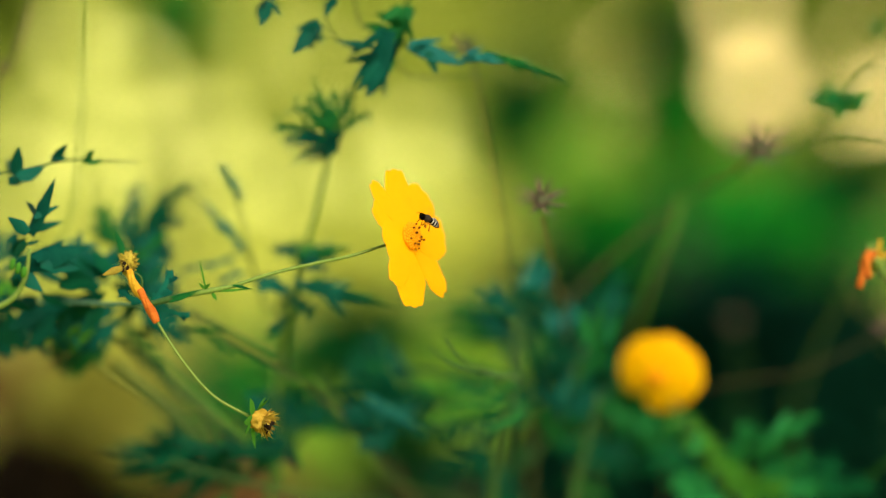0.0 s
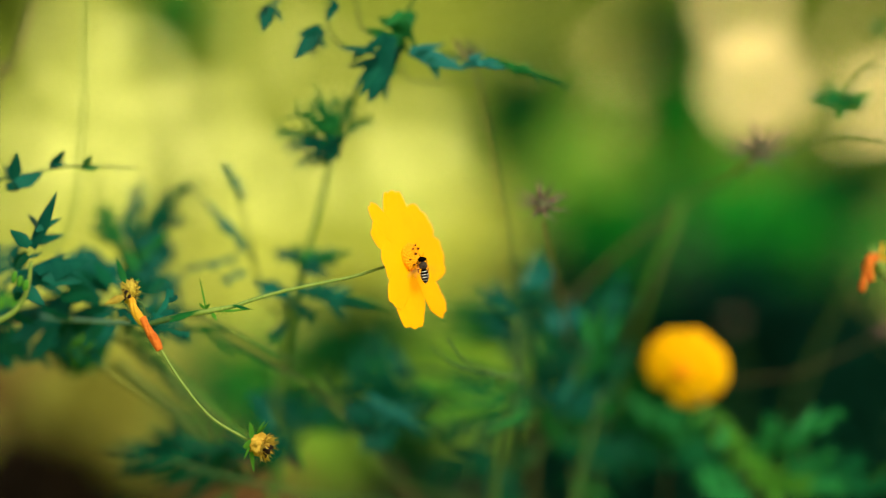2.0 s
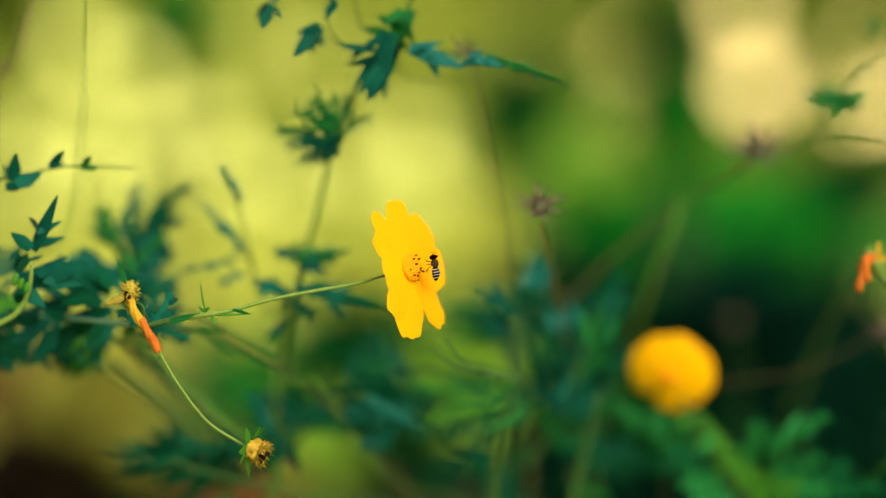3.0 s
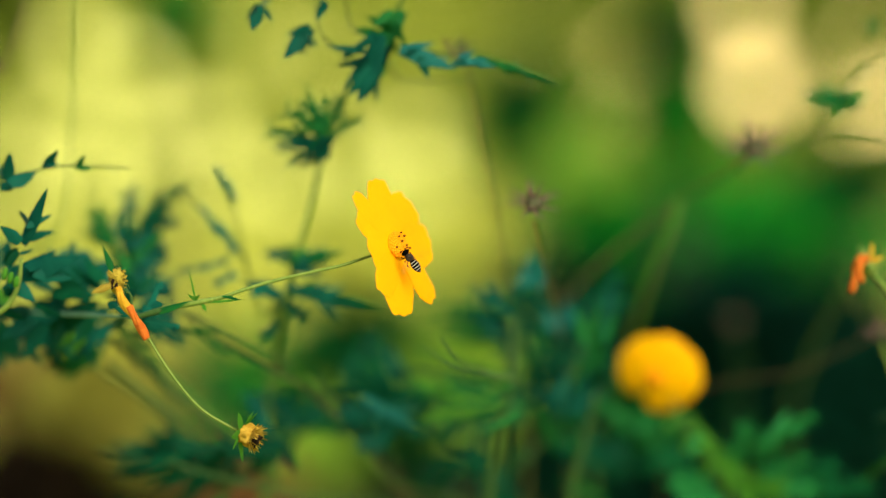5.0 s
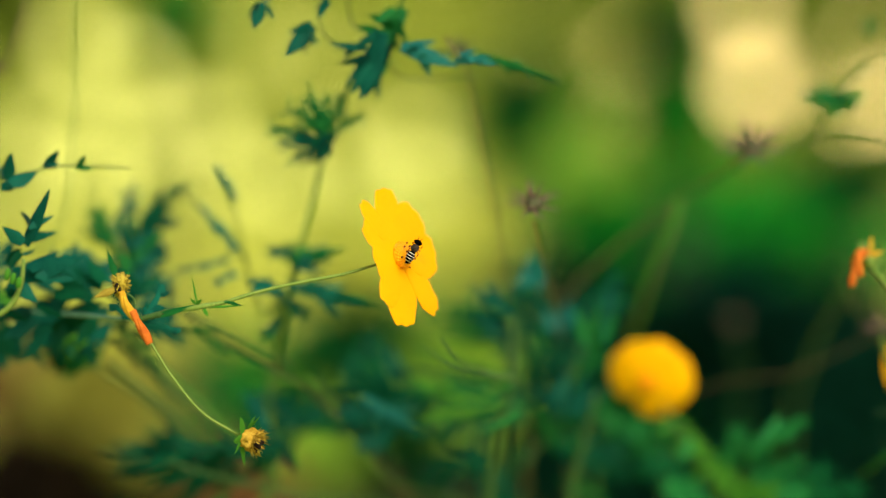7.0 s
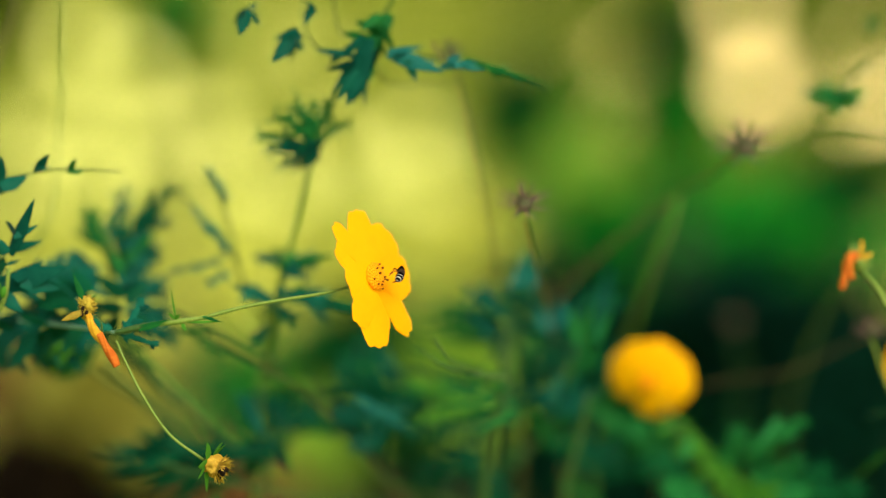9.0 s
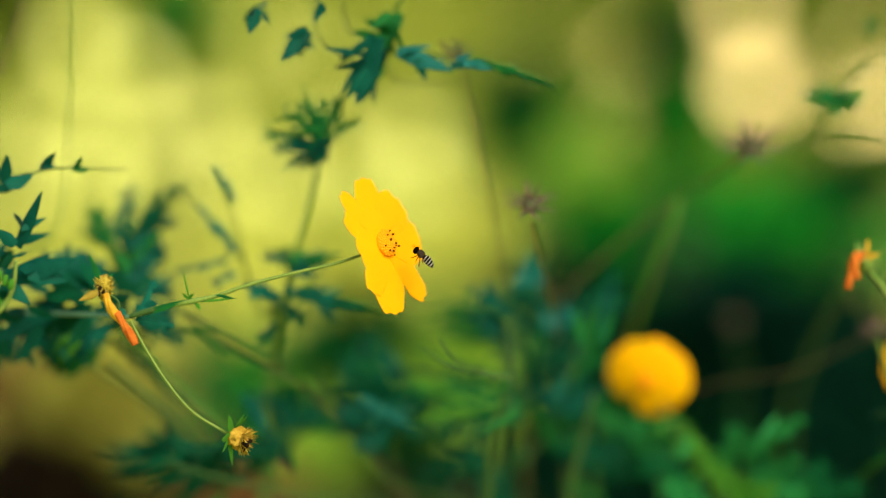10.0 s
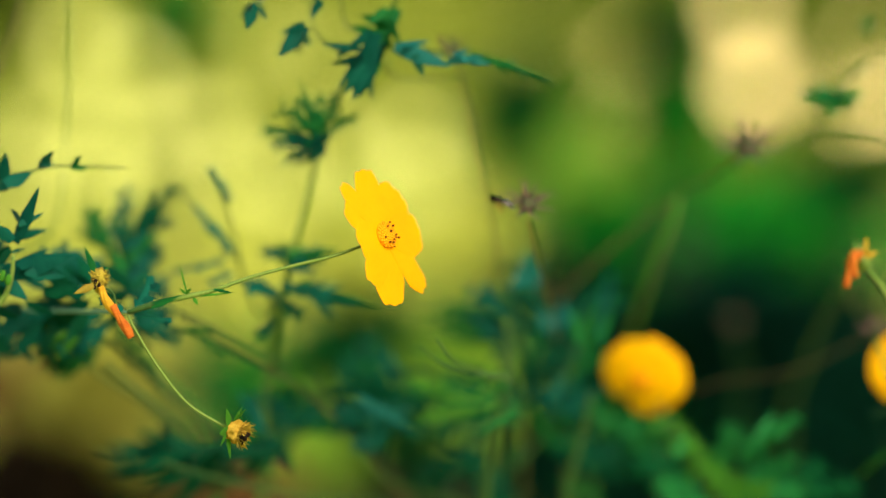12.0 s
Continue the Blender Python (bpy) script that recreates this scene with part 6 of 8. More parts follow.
    for q, m in ((((0.1698, 0.8207, 0.8045), (0.1656, 0.8176, 0.8025), (0.1646, 0.8164, 0.7974), (0.1634, 0.8161, 0.7919)), WITHER), (((0.1698, 0.8208, 0.8050), (0.1663, 0.8168, 0.8048), (0.1666, 0.8154, 0.7986), (0.1675, 0.8153, 0.7960)), WITHER),
                 (((0.1711, 0.8227, 0.8038), (0.1720, 0.8209, 0.8072), (0.1723, 0.8211, 0.8112)), WITHER_YELLOW), (((0.1716, 0.8226, 0.8026), (0.1738, 0.8207, 0.8045), (0.1765, 0.8208, 0.8054)), WITHER_YELLOW)):
        bm = bmesh.new()
        tube(bm, q, 0.0013 if m is WITHER else 0.0008, 0.0010 if m is WITHER else 0.0004, 8, 5, 0.6, 0.4)
        part("withered_petal", bm, m, plant, "curled withered petal")
    seed_head(plant, (0.1827, 0.8521, 0.7726), (-0.2, -0.4, 0.9), 0.0074, spikes=14)
    for a, b, s, n, m, k in (((0.1926, 0.8251, 0.7349), (0.1893, 0.8934, 0.7008), 0.0110, 4, GREEN, 0.2), ((0.1903, 0.8159, 0.7496), (0.1930, 0.8947, 0.7252), 0.0098, 4, TEAL, 0.2)):
        leaf(plant, a, b, s, n, m, k)
    return plant


def outer_flower_plant():
    plant = thing("cosmos_plant", (0.24, 0.96, 0), "cosmos plant with a round yellow flower", "plant", "cosmos plants")
    bm = bmesh.new()
    tube(bm, [(0.24, 0.96, -0.01), (0.24, 0.94, 0.4), (0.2290, 0.9033, 0.6991), (0.2211, 0.9029, 0.7290), (0.2181, 0.9038, 0.7467)], 0.0020, 0.0009, 8, 6, 0.1)
    part("stem", bm, STEM, plant)
    bm = bmesh.new()
    blob(bm, (0.2184, 0.9050, 0.7498), 0.004, 0.004, 0.005, (-0.2, -0.9, 0.3), 0.1, 3)
    head = part("flower_head", bm, STEM, plant, "round yellow flower head")
    flower(head, (0.2167, 0.9011, 0.7527), (-0.2, -0.9, 0.3), 0.0172, tuple((i * 45, 1.0, 1.2, -0.02 * (i % 2)) for i in range(8)), 0.0075, -0.15, -0.05, PETAL_SOFT, (0, 0, 1), 12)
    return plant


def twig_with_leaf():
    plant = thing("cosmos_plant", (0.20, 0.92, 0), "thin cosmos shoot with one feathered leaf", "plant", "cosmos plants")
    bm = bmesh.new()
    tube(bm, [(0.20, 0.92, -0.01), (0.215, 0.90, 0.5), (0.2100, 0.9043, 0.8127), (0.2057, 0.9311, 0.8464), (0.1816, 0.9114, 0.8529), (0.1665, 0.9163, 0.8512), (0.1430, 0.9008, 0.8426)], 0.0010, 0.0003, 6, 6, 0.1)
    tube(bm, [(0.2057, 0.9311, 0.8464), (0.2063, 0.9128, 0.8790), (0.1925, 0.9180, 0.8829), (0.1747, 0.9023, 0.8702)], 0.0005, 0.0004, 6, 6)
    tube(bm, [(0.1628, 0.8964, 0.8523), (0.1666, 0.8948, 0.8615), (0.1683, 0.8941, 0.8663)], 0.0005, 0.0004, 6, 4)
    part("stem", bm, STEM_DARK, plant)
    sprig(plant, (((0.1806, 0.893, 0.8659), (0.1537, 0.887, 0.8678), 0.0022), ((0.1694, 0.889, 0.8659), (0.163, 0.894, 0.8756), 0.0016), ((0.1725, 0.885, 0.8663), (0.1765, 0.901, 0.8753), 0.0015), ((0.1661, 0.893, 0.8664), (0.1628, 0.908, 0.8598), 0.0015), ((0.1718, 0.889, 0.8654), (0.1677, 0.887, 0.8591), 0.0015), ((0.1749, 0.885, 0.8663), (0.1848, 0.894, 0.8703), 0.0012), ((0.1775, 0.893, 0.865), (0.1815, 0.901, 0.8602), 0.0011), ((0.1617, 0.889, 0.8673), (0.1583, 0.908, 0.8726), 0.0011),), GREEN)
    sprig(plant, (((0.1758, 0.9, 0.8734), (0.1857, 0.894, 0.8833), 0.0005), ((0.1808, 0.896, 0.8786), (0.1896, 0.901, 0.8792), 0.0005), ((0.1837, 0.892, 0.8948), (0.1908, 0.908, 0.9029), 0.0009), ((0.1868, 0.9, 0.8976), (0.1859, 0.915, 0.9033), 0.0007),), GREEN)
    return plant


def thin_stalk(points, r, material, label, base):
    plant = thing("grass_stalk", base, label, "stalk", "thin stalks")
    bm = bmesh.new()
    tube(bm, [base, *points], r * 1.4, r, 7, 7, 0.08)
    part("stalk", bm, material, plant)
    return plant


# ---- the bee ----
def bee():
    """Head along +x, back along +z, about 11 mm long."""
    ob = thing("bee", (0, 0, 0), "small dark bee with pale-striped abdomen hovering at the flower", "bee")
    mm = 0.001
    bm = bmesh.new()
    blob(bm, (0, 0, 0.3 * mm), 1.5 * mm, 1.45 * mm, 1.65 * mm, (1, 0, 0), 0.12, 3, 900)
    part("thorax", bm, FUZZ, ob, "brown furry thorax")
    bm = bmesh.new()
    blob(bm, (2.3 * mm, 0, 0.1 * mm), 1.55 * mm, 1.35 * mm, 1.0 * mm, (1, 0, 0), 0.05, 3)
    head = part("head", bm, BLACK, ob, "black head")
    for s in (-1, 1):
        bm = bmesh.new()
        blob(bm, (2.4 * mm, s * 1.15 * mm, 0.3 * mm), 0.55 * mm, 0.5 * mm, 0.85 * mm, (0, s * 0.3, 1), 0, 2)
        part("eye", bm, BLACK, head, "large dark eye")
        bm = bmesh.new()
        tube(bm, [(3.0 * mm, s * 0.35 * mm, 0.5 * mm), (3.9 * mm, s * 0.6 * mm, 0.9 * mm), (4.5 * mm, s * 0.9 * mm, 0.2 * mm)], 0.10 * mm, 0.08 * mm, 5, 4)
        part("antenna", bm, BLACK, head)
    # abdomen of telescoped rings, dark with pale bands
    bm = bmesh.new()
    rings, n, sides = [], 60, 18
    for i in range(n + 1):
        s = i / n
        r = 1.62 * mm * math.sin(math.pi * (0.12 + 0.865 * s) ** 0.95) ** 0.70 * (1 + 0.05 * math.sin(s * 6 * 2 * math.pi - 1.2))
        q = Vector((-1.3 * mm - 5.3 * mm * s, 0, 0.2 * mm - 1.1 * mm * s * s))
        rings.append([bm.verts.new(q + Vector((0, r * math.cos(a), 0.9 * r * math.sin(a)))) for a in (2 * math.pi * k / sides for k in range(sides))])
    for i, (a, b) in enumerate(zip(rings, rings[1:])):
        for k in range(sides):
            f = bm.faces.new((a[k], b[k], b[(k + 1) % sides], a[(k + 1) % sides]))
            f.material_index = 1 if (i % 12 in (9, 10) and 5 < i < 58) else 0
    bm.faces.new(rings[0])
    bm.faces.new(rings[-1][::-1])
    part("abdomen", bm, [BLACK, BAND], ob, "black abdomen with pale bands")
    for s in (-1, 1):
        for length, back, lift in ((7.0, 35, 0.30), (5.2, 60, 0.22)):
            bm = bmesh.new()
            way = Vector((-math.cos(radians(90 - back)), s * math.sin(radians(90 - back)) * 1.3, lift + 0.15))
            blade(bm, Vector((-0.1 * mm, s * 0.7 * mm, 1.4 * mm)), way, Vector((0.2, -s * 0.4, 1)), length * mm, 1.05 * mm, 0.05, 7, True)
            part("wing", bm, WING, ob, "clear smoky wing")
        for x, reach, back in ((0.8, 1.8, 0.9), (0.1, 2.0, -0.4), (-0.7, 2.6, -1.6)):
            bm = bmesh.new()
            tube(bm, [(x * mm, s * 0.9 * mm, -0.8 * mm), ((x + back * 0.4) * mm, s * 1.9 * mm, -1.3 * mm), ((x + back * 0.8) * mm, s * 1.8 * mm, (-1.2 - reach * 0.6) * mm), ((x + back * 1.4) * mm, s * 1.5 * mm, (-1.0 - reach) * mm)], 0.20 * mm, 0.11 * mm, 6, 4)
            if back < -1:
                blob(bm, ((x + back * 0.8) * mm, s * 1.8 * mm, (-1.2 - reach * 0.6) * mm), 0.32 * mm, 0.25 * mm, 0.8 * mm, (0.3, 0, 1), 0.2, 2)
            part("leg", bm, AMBER if back < 0.5 else BLACK, ob)
    return ob


place_distance()
_, BRANCH, WITHERED, HANGING, HEAD, SHOOT, SPRAY = cosmos_plant()
TALL = tall_cosmos()
LEFT_BACK = left_background_plant()
LITTLE = little_leaf_plant()
SEED_A = seeded_stem((0.05, 0.90, 0), (0.0385, 0.8119, 0.8262), [(0.05, 0.90, -0.01), (0.05, 0.88, 0.4), (0.0653, 1.0137, 0.7030), (0.0546, 0.9168, 0.7647), (0.0469, 0.8632, 0.7933), (0.0393, 0.8145, 0.8197)], 0.0104, (0.05, -0.45, 0.9), "dry brown star-shaped seed head on a thin stem", STEM_BROWN, 0.0007)
SEED_B = seeded_stem((0.03, 1.02, 0), (0.1323, 0.8710, 0.8466), [(0.03, 1.02, -0.01), (0.028, 1.0, 0.4), (0.0450, 0.9659, 0.7470), (0.0594, 0.9674, 0.7759), (0.0822, 0.9587, 0.8000), (0.1086, 0.9399, 0.8227), (0.1235, 0.9004, 0.8343), (0.1324, 0.8759, 0.8435)], 0.0142, (-0.1, -0.5, 0.9), "dry brown star-shaped seed head on an arching stem", STEM_BROWN, 0.0008)
SEED_C = seeded_stem((0.035, 0.95, 0), (0.0100, 0.8632, 0.8879), [(0.035, 0.95, -0.01), (0.035, 0.93, 0.3), (0.0440, 1.0336, 0.7001), (0.0326, 0.9665, 0.7575), (0.0266, 0.8990, 0.8080), (0.0198, 0.8710, 0.8471), (0.0126, 0.8657, 0.8798), (0.0103, 0.8631, 0.8872)], 0.0075, (-0.2, -0.3, 0.95), "dry brown seed head on a tall thin stem", STEM_BROWN, 0.0005, DRY_DARK)
seeded_stem((0.17, 1.32, 0), (0.1749, 1.2460, 0.7416), [(0.17, 1.32, -0.01), (0.17, 1.3, 0.3), (0.1797, 1.2526, 0.6752), (0.1758, 1.2476, 0.7340)], 0.0062, (0, -0.6, 0.8), "dull pinkish-brown seed head deep in the bed", STEM_DARK, 0.0006)
UNDER = undergrowth()
RIGHT, _ = right_flower_plant()
EDGE = edge_plant()
OUTER = outer_flower_plant()
TWIG = twig_with_leaf()
STALKS = [
    thin_stalk([(-0.24, 0.93, 0.5), (-0.1918, 0.8811, 0.8471), (-0.1835, 0.8827, 0.8780), (-0.1763, 0.8838, 0.8995), (-0.1703, 0.8850, 0.9233)], 0.0008, STEM_BROWN, "thin dry brown grass stalk", (-0.24, 0.93, -0.01)),
    thin_stalk([(-0.23, 0.90, 0.5), (-0.1898, 0.8569, 0.7680), (-0.1590, 0.8691, 0.8094), (-0.1519, 0.8712, 0.8495), (-0.1505, 0.8730, 0.8848), (-0.1500, 0.8747, 0.9178)], 0.0005, STEM, "hair-thin olive green grass stalk", (-0.23, 0.90, -0.01)),
    thin_stalk([(0.1, 1.25, 0.4), (0.0839, 1.2, 0.6496), (0.0902, 1.1, 0.7146), (0.0946, 1.02, 0.7579), (0.1011, 0.99, 0.7876), (0.1085, 0.98, 0.8101), (0.1116, 0.98, 0.8229)], 0.0015, STEM_OLIVE, "soft green upright plant stalk", (0.1, 1.28, -0.01)),
    thin_stalk([(0.22, 1.3, 0.4), (0.2088, 1.2419, 0.6631), (0.1962, 1.1150, 0.7250), (0.1901, 0.9972, 0.7709), (0.1982, 0.9780, 0.7857)], 0.0013, STEM_DARK, "dark olive green upright plant stalk", (0.22, 1.3, -0.01)),
    thin_stalk([(0.10, 0.99, 0.4), (0.1031, 0.9538, 0.7064), (0.1200, 0.9453, 0.7362), (0.1587, 0.9457, 0.7434), (0.1793, 0.9462, 0.7517), (0.2102, 0.9470, 0.7671)], 0.0004, TWIG_BROWN, "thin arching brown twig", (0.10, 0.99, -0.01)),
]
BEE = bee()


def motions():
    # the branch nods in the wind
    x, y, z = BRANCH.location
    walk(BRANCH, [
        (0.0, pose(x + 0.0000, y, z + -0.0000, 0, -0.00, 0)),
        (0.2, pose(x + 0.0017, y, z + 0.0014, 0, 0.59, 0)),
        (0.4, pose(x + 0.0009, y, z + -0.0056, 0, 1.18, 0)),
        (0.5, pose(x + -0.0006, y, z + -0.0083, 0, 1.48, 0)),
        (0.6, pose(x + -0.0022, y, z + -0.0075, 0, 0.92, 0)),
        (0.8, pose(x + -0.0032, y, z + -0.0023, 0, -0.20, 0)),
        (1.0, pose(x + -0.0006, y, z + -0.0042, 0, -1.32, 0)),
        (1.2, pose(x + -0.0005, y, z + -0.0011, 0, -0.74, 0)),
        (1.4, pose(x + -0.0007, y, z + -0.0004, 0, -0.15, 0)),
        (1.5, pose(x + 0.0000, y, z + -0.0038, 0, 0.14, 0)),
        (1.6, pose(x + 0.0009, y, z + -0.0072, 0, 0.20, 0)),
        (1.8, pose(x + 0.0004, y, z + -0.0095, 0, 0.33, 0)),
        (2.0, pose(x + 0.0000, y, z + -0.0074, 0, 0.46, 0)),
        (2.2, pose(x + -0.0025, y, z + -0.0101, 0, 0.62, 0)),
        (2.4, pose(x + -0.0025, y, z + -0.0121, 0, 0.77, 0)),
        (2.5, pose(x + -0.0003, y, z + -0.0099, 0, 0.85, 0)),
        (2.6, pose(x + 0.0005, y, z + -0.0075, 0, 1.10, 0)),
        (2.8, pose(x + -0.0002, y, z + -0.0042, 0, 1.61, 0)),
        (3.0, pose(x + -0.0003, y, z + -0.0086, 0, 2.12, 0)),
        (3.2, pose(x + -0.0016, y, z + -0.0105, 0, 1.85, 0)),
        (4.8, pose(x + -0.0069, y, z + -0.0057, 0, -0.29, 0)),
        (5.0, pose(x + -0.0038, y, z + -0.0042, 0, -0.56, 0)),
        (5.2, pose(x + -0.0042, y, z + -0.0131, 0, -1.42, 0)),
        (5.4, pose(x + -0.0075, y, z + -0.0054, 0, -2.28, 0)),
        (5.5, pose(x + -0.0054, y, z + -0.0013, 0, -2.70, 0)),
        (5.6, pose(x + -0.0053, y, z + 0.0035, 0, -1.65, 0)),
        (5.8, pose(x + -0.0056, y, z + 0.0022, 0, 0.47, 0)),
        (6.0, pose(x + -0.0048, y, z + -0.0099, 0, 2.60, 0)),
        (6.2, pose(x + -0.0029, y, z + -0.0102, 0, 1.76, 0)),
        (6.4, pose(x + -0.0049, y, z + -0.0064, 0, 0.92, 0)),
        (6.5, pose(x + -0.0048, y, z + -0.0077, 0, 0.49, 0)),
        (6.6, pose(x + -0.0063, y, z + -0.0103, 0, 0.61, 0)),
        (6.8, pose(x + -0.0073, y, z + -0.0124, 0, 0.85, 0)),
        (7.0, pose(x + -0.0032, y, z + -0.0058, 0, 1.09, 0)),
        (7.2, pose(x + -0.0032, y, z + -0.0016, 0, -0.26, 0)),
        (8.8, pose(x + -0.0121, y, z + -0.0083, 0, 1.63, 0)),
        (9.0, pose(x + -0.0112, y, z + -0.0112, 0, 2.89, 0)),
        (9.2, pose(x + -0.0127, y, z + -0.0069, 0, 1.39, 0)),
        (9.4, pose(x + -0.0126, y, z + -0.0009, 0, -0.08, 0)),
        (9.5, pose(x + -0.0112, y, z + -0.0038, 0, -0.81, 0)),
        (9.6, pose(x + -0.0135, y, z + -0.0086, 0, -0.81, 0)),
        (9.8, pose(x + -0.0104, y, z + -0.0081, 0, -0.82, 0)),
        (10.0, pose(x + -0.0061, y, z + -0.0038, 0, -0.83, 0)),
        (10.2, pose(x + -0.0089, y, z + -0.0037, 0, -0.71, 0)),
        (10.4, pose(x + -0.0131, y, z + -0.0047, 0, -0.60, 0)),
        (10.5, pose(x + -0.0109, y, z + -0.0048, 0, -0.54, 0)),
        (10.6, pose(x + -0.0092, y, z + -0.0041, 0, -0.99, 0)),
        (10.8, pose(x + -0.0050, y, z + 0.0047, 0, -1.88, 0)),
        (11.0, pose(x + -0.0077, y, z + 0.0025, 0, -2.75, 0)),
        (11.2, pose(x + -0.0146, y, z + -0.0102, 0, -2.01, 0)),
        (11.4, pose(x + -0.0167, y, z + -0.0126, 0, -1.25, 0)),
        (11.5, pose(x + -0.0137, y, z + -0.0083, 0, -0.87, 0)),
        (11.6, pose(x + -0.0147, y, z + -0.0069, 0, -1.03, 0)),
        (11.8, pose(x + -0.0113, y, z + -0.0056, 0, -1.34, 0)),
        (12.0, pose(x + -0.0070, y, z + -0.0019, 0, -1.65, 0)),
    ])
    # the withered head
    x, y, z = WITHERED.location
    walk(WITHERED, [
        (0.0, pose(x + 0.0000, y, z + -0.0000, 0, -0.00, 0)),
        (0.2, pose(x + 0.0019, y, z + 0.0002, 0, 0.05, 0)),
        (0.4, pose(x + 0.0014, y, z + -0.0079, 0, 0.10, 0)),
        (0.5, pose(x + 0.0000, y, z + -0.0112, 0, 0.12, 0)),
        (0.6, pose(x + -0.0017, y, z + -0.0104, 0, -0.31, 0)),
        (0.8, pose(x + -0.0030, y, z + -0.0052, 0, -1.18, 0)),
        (1.0, pose(x + -0.0006, y, z + -0.0070, 0, -2.03, 0)),
        (1.2, pose(x + -0.0005, y, z + -0.0034, 0, -1.62, 0)),
        (1.4, pose(x + -0.0008, y, z + -0.0023, 0, -1.22, 0)),
        (1.5, pose(x + 0.0000, y, z + -0.0054, 0, -1.02, 0)),
        (1.6, pose(x + 0.0011, y, z + -0.0091, 0, -1.06, 0)),
        (1.8, pose(x + 0.0008, y, z + -0.0121, 0, -1.14, 0)),
        (2.0, pose(x + 0.0006, y, z + -0.0105, 0, -1.23, 0)),
        (2.2, pose(x + -0.0018, y, z + -0.0138, 0, -1.27, 0)),
        (2.4, pose(x + -0.0017, y, z + -0.0163, 0, -1.31, 0)),
        (2.5, pose(x + 0.0006, y, z + -0.0144, 0, -1.33, 0)),
        (2.6, pose(x + 0.0015, y, z + -0.0115, 0, -1.05, 0)),
        (2.8, pose(x + 0.0008, y, z + -0.0073, 0, -0.49, 0)),
        (3.0, pose(x + 0.0006, y, z + -0.0109, 0, 0.08, 0)),
        (3.2, pose(x + -0.0008, y, z + -0.0127, 0, -0.06, 0)),
        (4.8, pose(x + -0.0071, y, z + -0.0080, 0, -1.18, 0)),
        (5.0, pose(x + -0.0042, y, z + -0.0064, 0, -1.31, 0)),
        (5.2, pose(x + -0.0052, y, z + -0.0152, 0, -1.61, 0)),
        (5.4, pose(x + -0.0091, y, z + -0.0073, 0, -1.91, 0)),
        (5.5, pose(x + -0.0074, y, z + -0.0032, 0, -2.05, 0)),
        (5.6, pose(x + -0.0071, y, z + 0.0015, 0, -1.56, 0)),
        (5.8, pose(x + -0.0069, y, z + -0.0001, 0, -0.57, 0)),
        (6.0, pose(x + -0.0058, y, z + -0.0125, 0, 0.42, 0)),
        (6.2, pose(x + -0.0037, y, z + -0.0129, 0, -0.11, 0)),
        (6.4, pose(x + -0.0056, y, z + -0.0092, 0, -0.65, 0)),
        (6.5, pose(x + -0.0054, y, z + -0.0105, 0, -0.93, 0)),
        (6.6, pose(x + -0.0067, y, z + -0.0130, 0, -0.86, 0)),
        (6.8, pose(x + -0.0074, y, z + -0.0149, 0, -0.72, 0)),
        (7.0, pose(x + -0.0029, y, z + -0.0080, 0, -0.59, 0)),
        (7.2, pose(x + -0.0035, y, z + -0.0019, 0, -0.81, 0)),
        (8.8, pose(x + -0.0173, y, z + -0.0133, 0, -2.55, 0)),
        (9.0, pose(x + -0.0153, y, z + -0.0165, 0, -1.44, 0)),
        (9.2, pose(x + -0.0171, y, z + -0.0116, 0, -2.02, 0)),
        (9.4, pose(x + -0.0173, y, z + -0.0049, 0, -2.59, 0)),
        (9.5, pose(x + -0.0160, y, z + -0.0076, 0, -2.87, 0)),
        (9.6, pose(x + -0.0179, y, z + -0.0126, 0, -2.93, 0)),
        (9.8, pose(x + -0.0141, y, z + -0.0126, 0, -3.06, 0)),
        (10.0, pose(x + -0.0090, y, z + -0.0089, 0, -3.19, 0)),
        (10.2, pose(x + -0.0125, y, z + -0.0089, 0, -3.19, 0)),
        (10.4, pose(x + -0.0175, y, z + -0.0099, 0, -3.19, 0)),
        (10.5, pose(x + -0.0157, y, z + -0.0101, 0, -3.19, 0)),
        (10.6, pose(x + -0.0137, y, z + -0.0091, 0, -3.33, 0)),
        (10.8, pose(x + -0.0090, y, z + 0.0006, 0, -3.61, 0)),
        (11.0, pose(x + -0.0112, y, z + -0.0009, 0, -3.89, 0)),
        (11.2, pose(x + -0.0190, y, z + -0.0148, 0, -3.89, 0)),
        (11.4, pose(x + -0.0220, y, z + -0.0183, 0, -3.90, 0)),
        (11.5, pose(x + -0.0195, y, z + -0.0146, 0, -3.91, 0)),
        (11.6, pose(x + -0.0200, y, z + -0.0128, 0, -3.77, 0)),
        (11.8, pose(x + -0.0157, y, z + -0.0108, 0, -3.49, 0)),
        (12.0, pose(x + -0.0106, y, z + -0.0063, 0, -3.21, 0)),
    ])
    # the hanging stalk
    x, y, z = HANGING.location
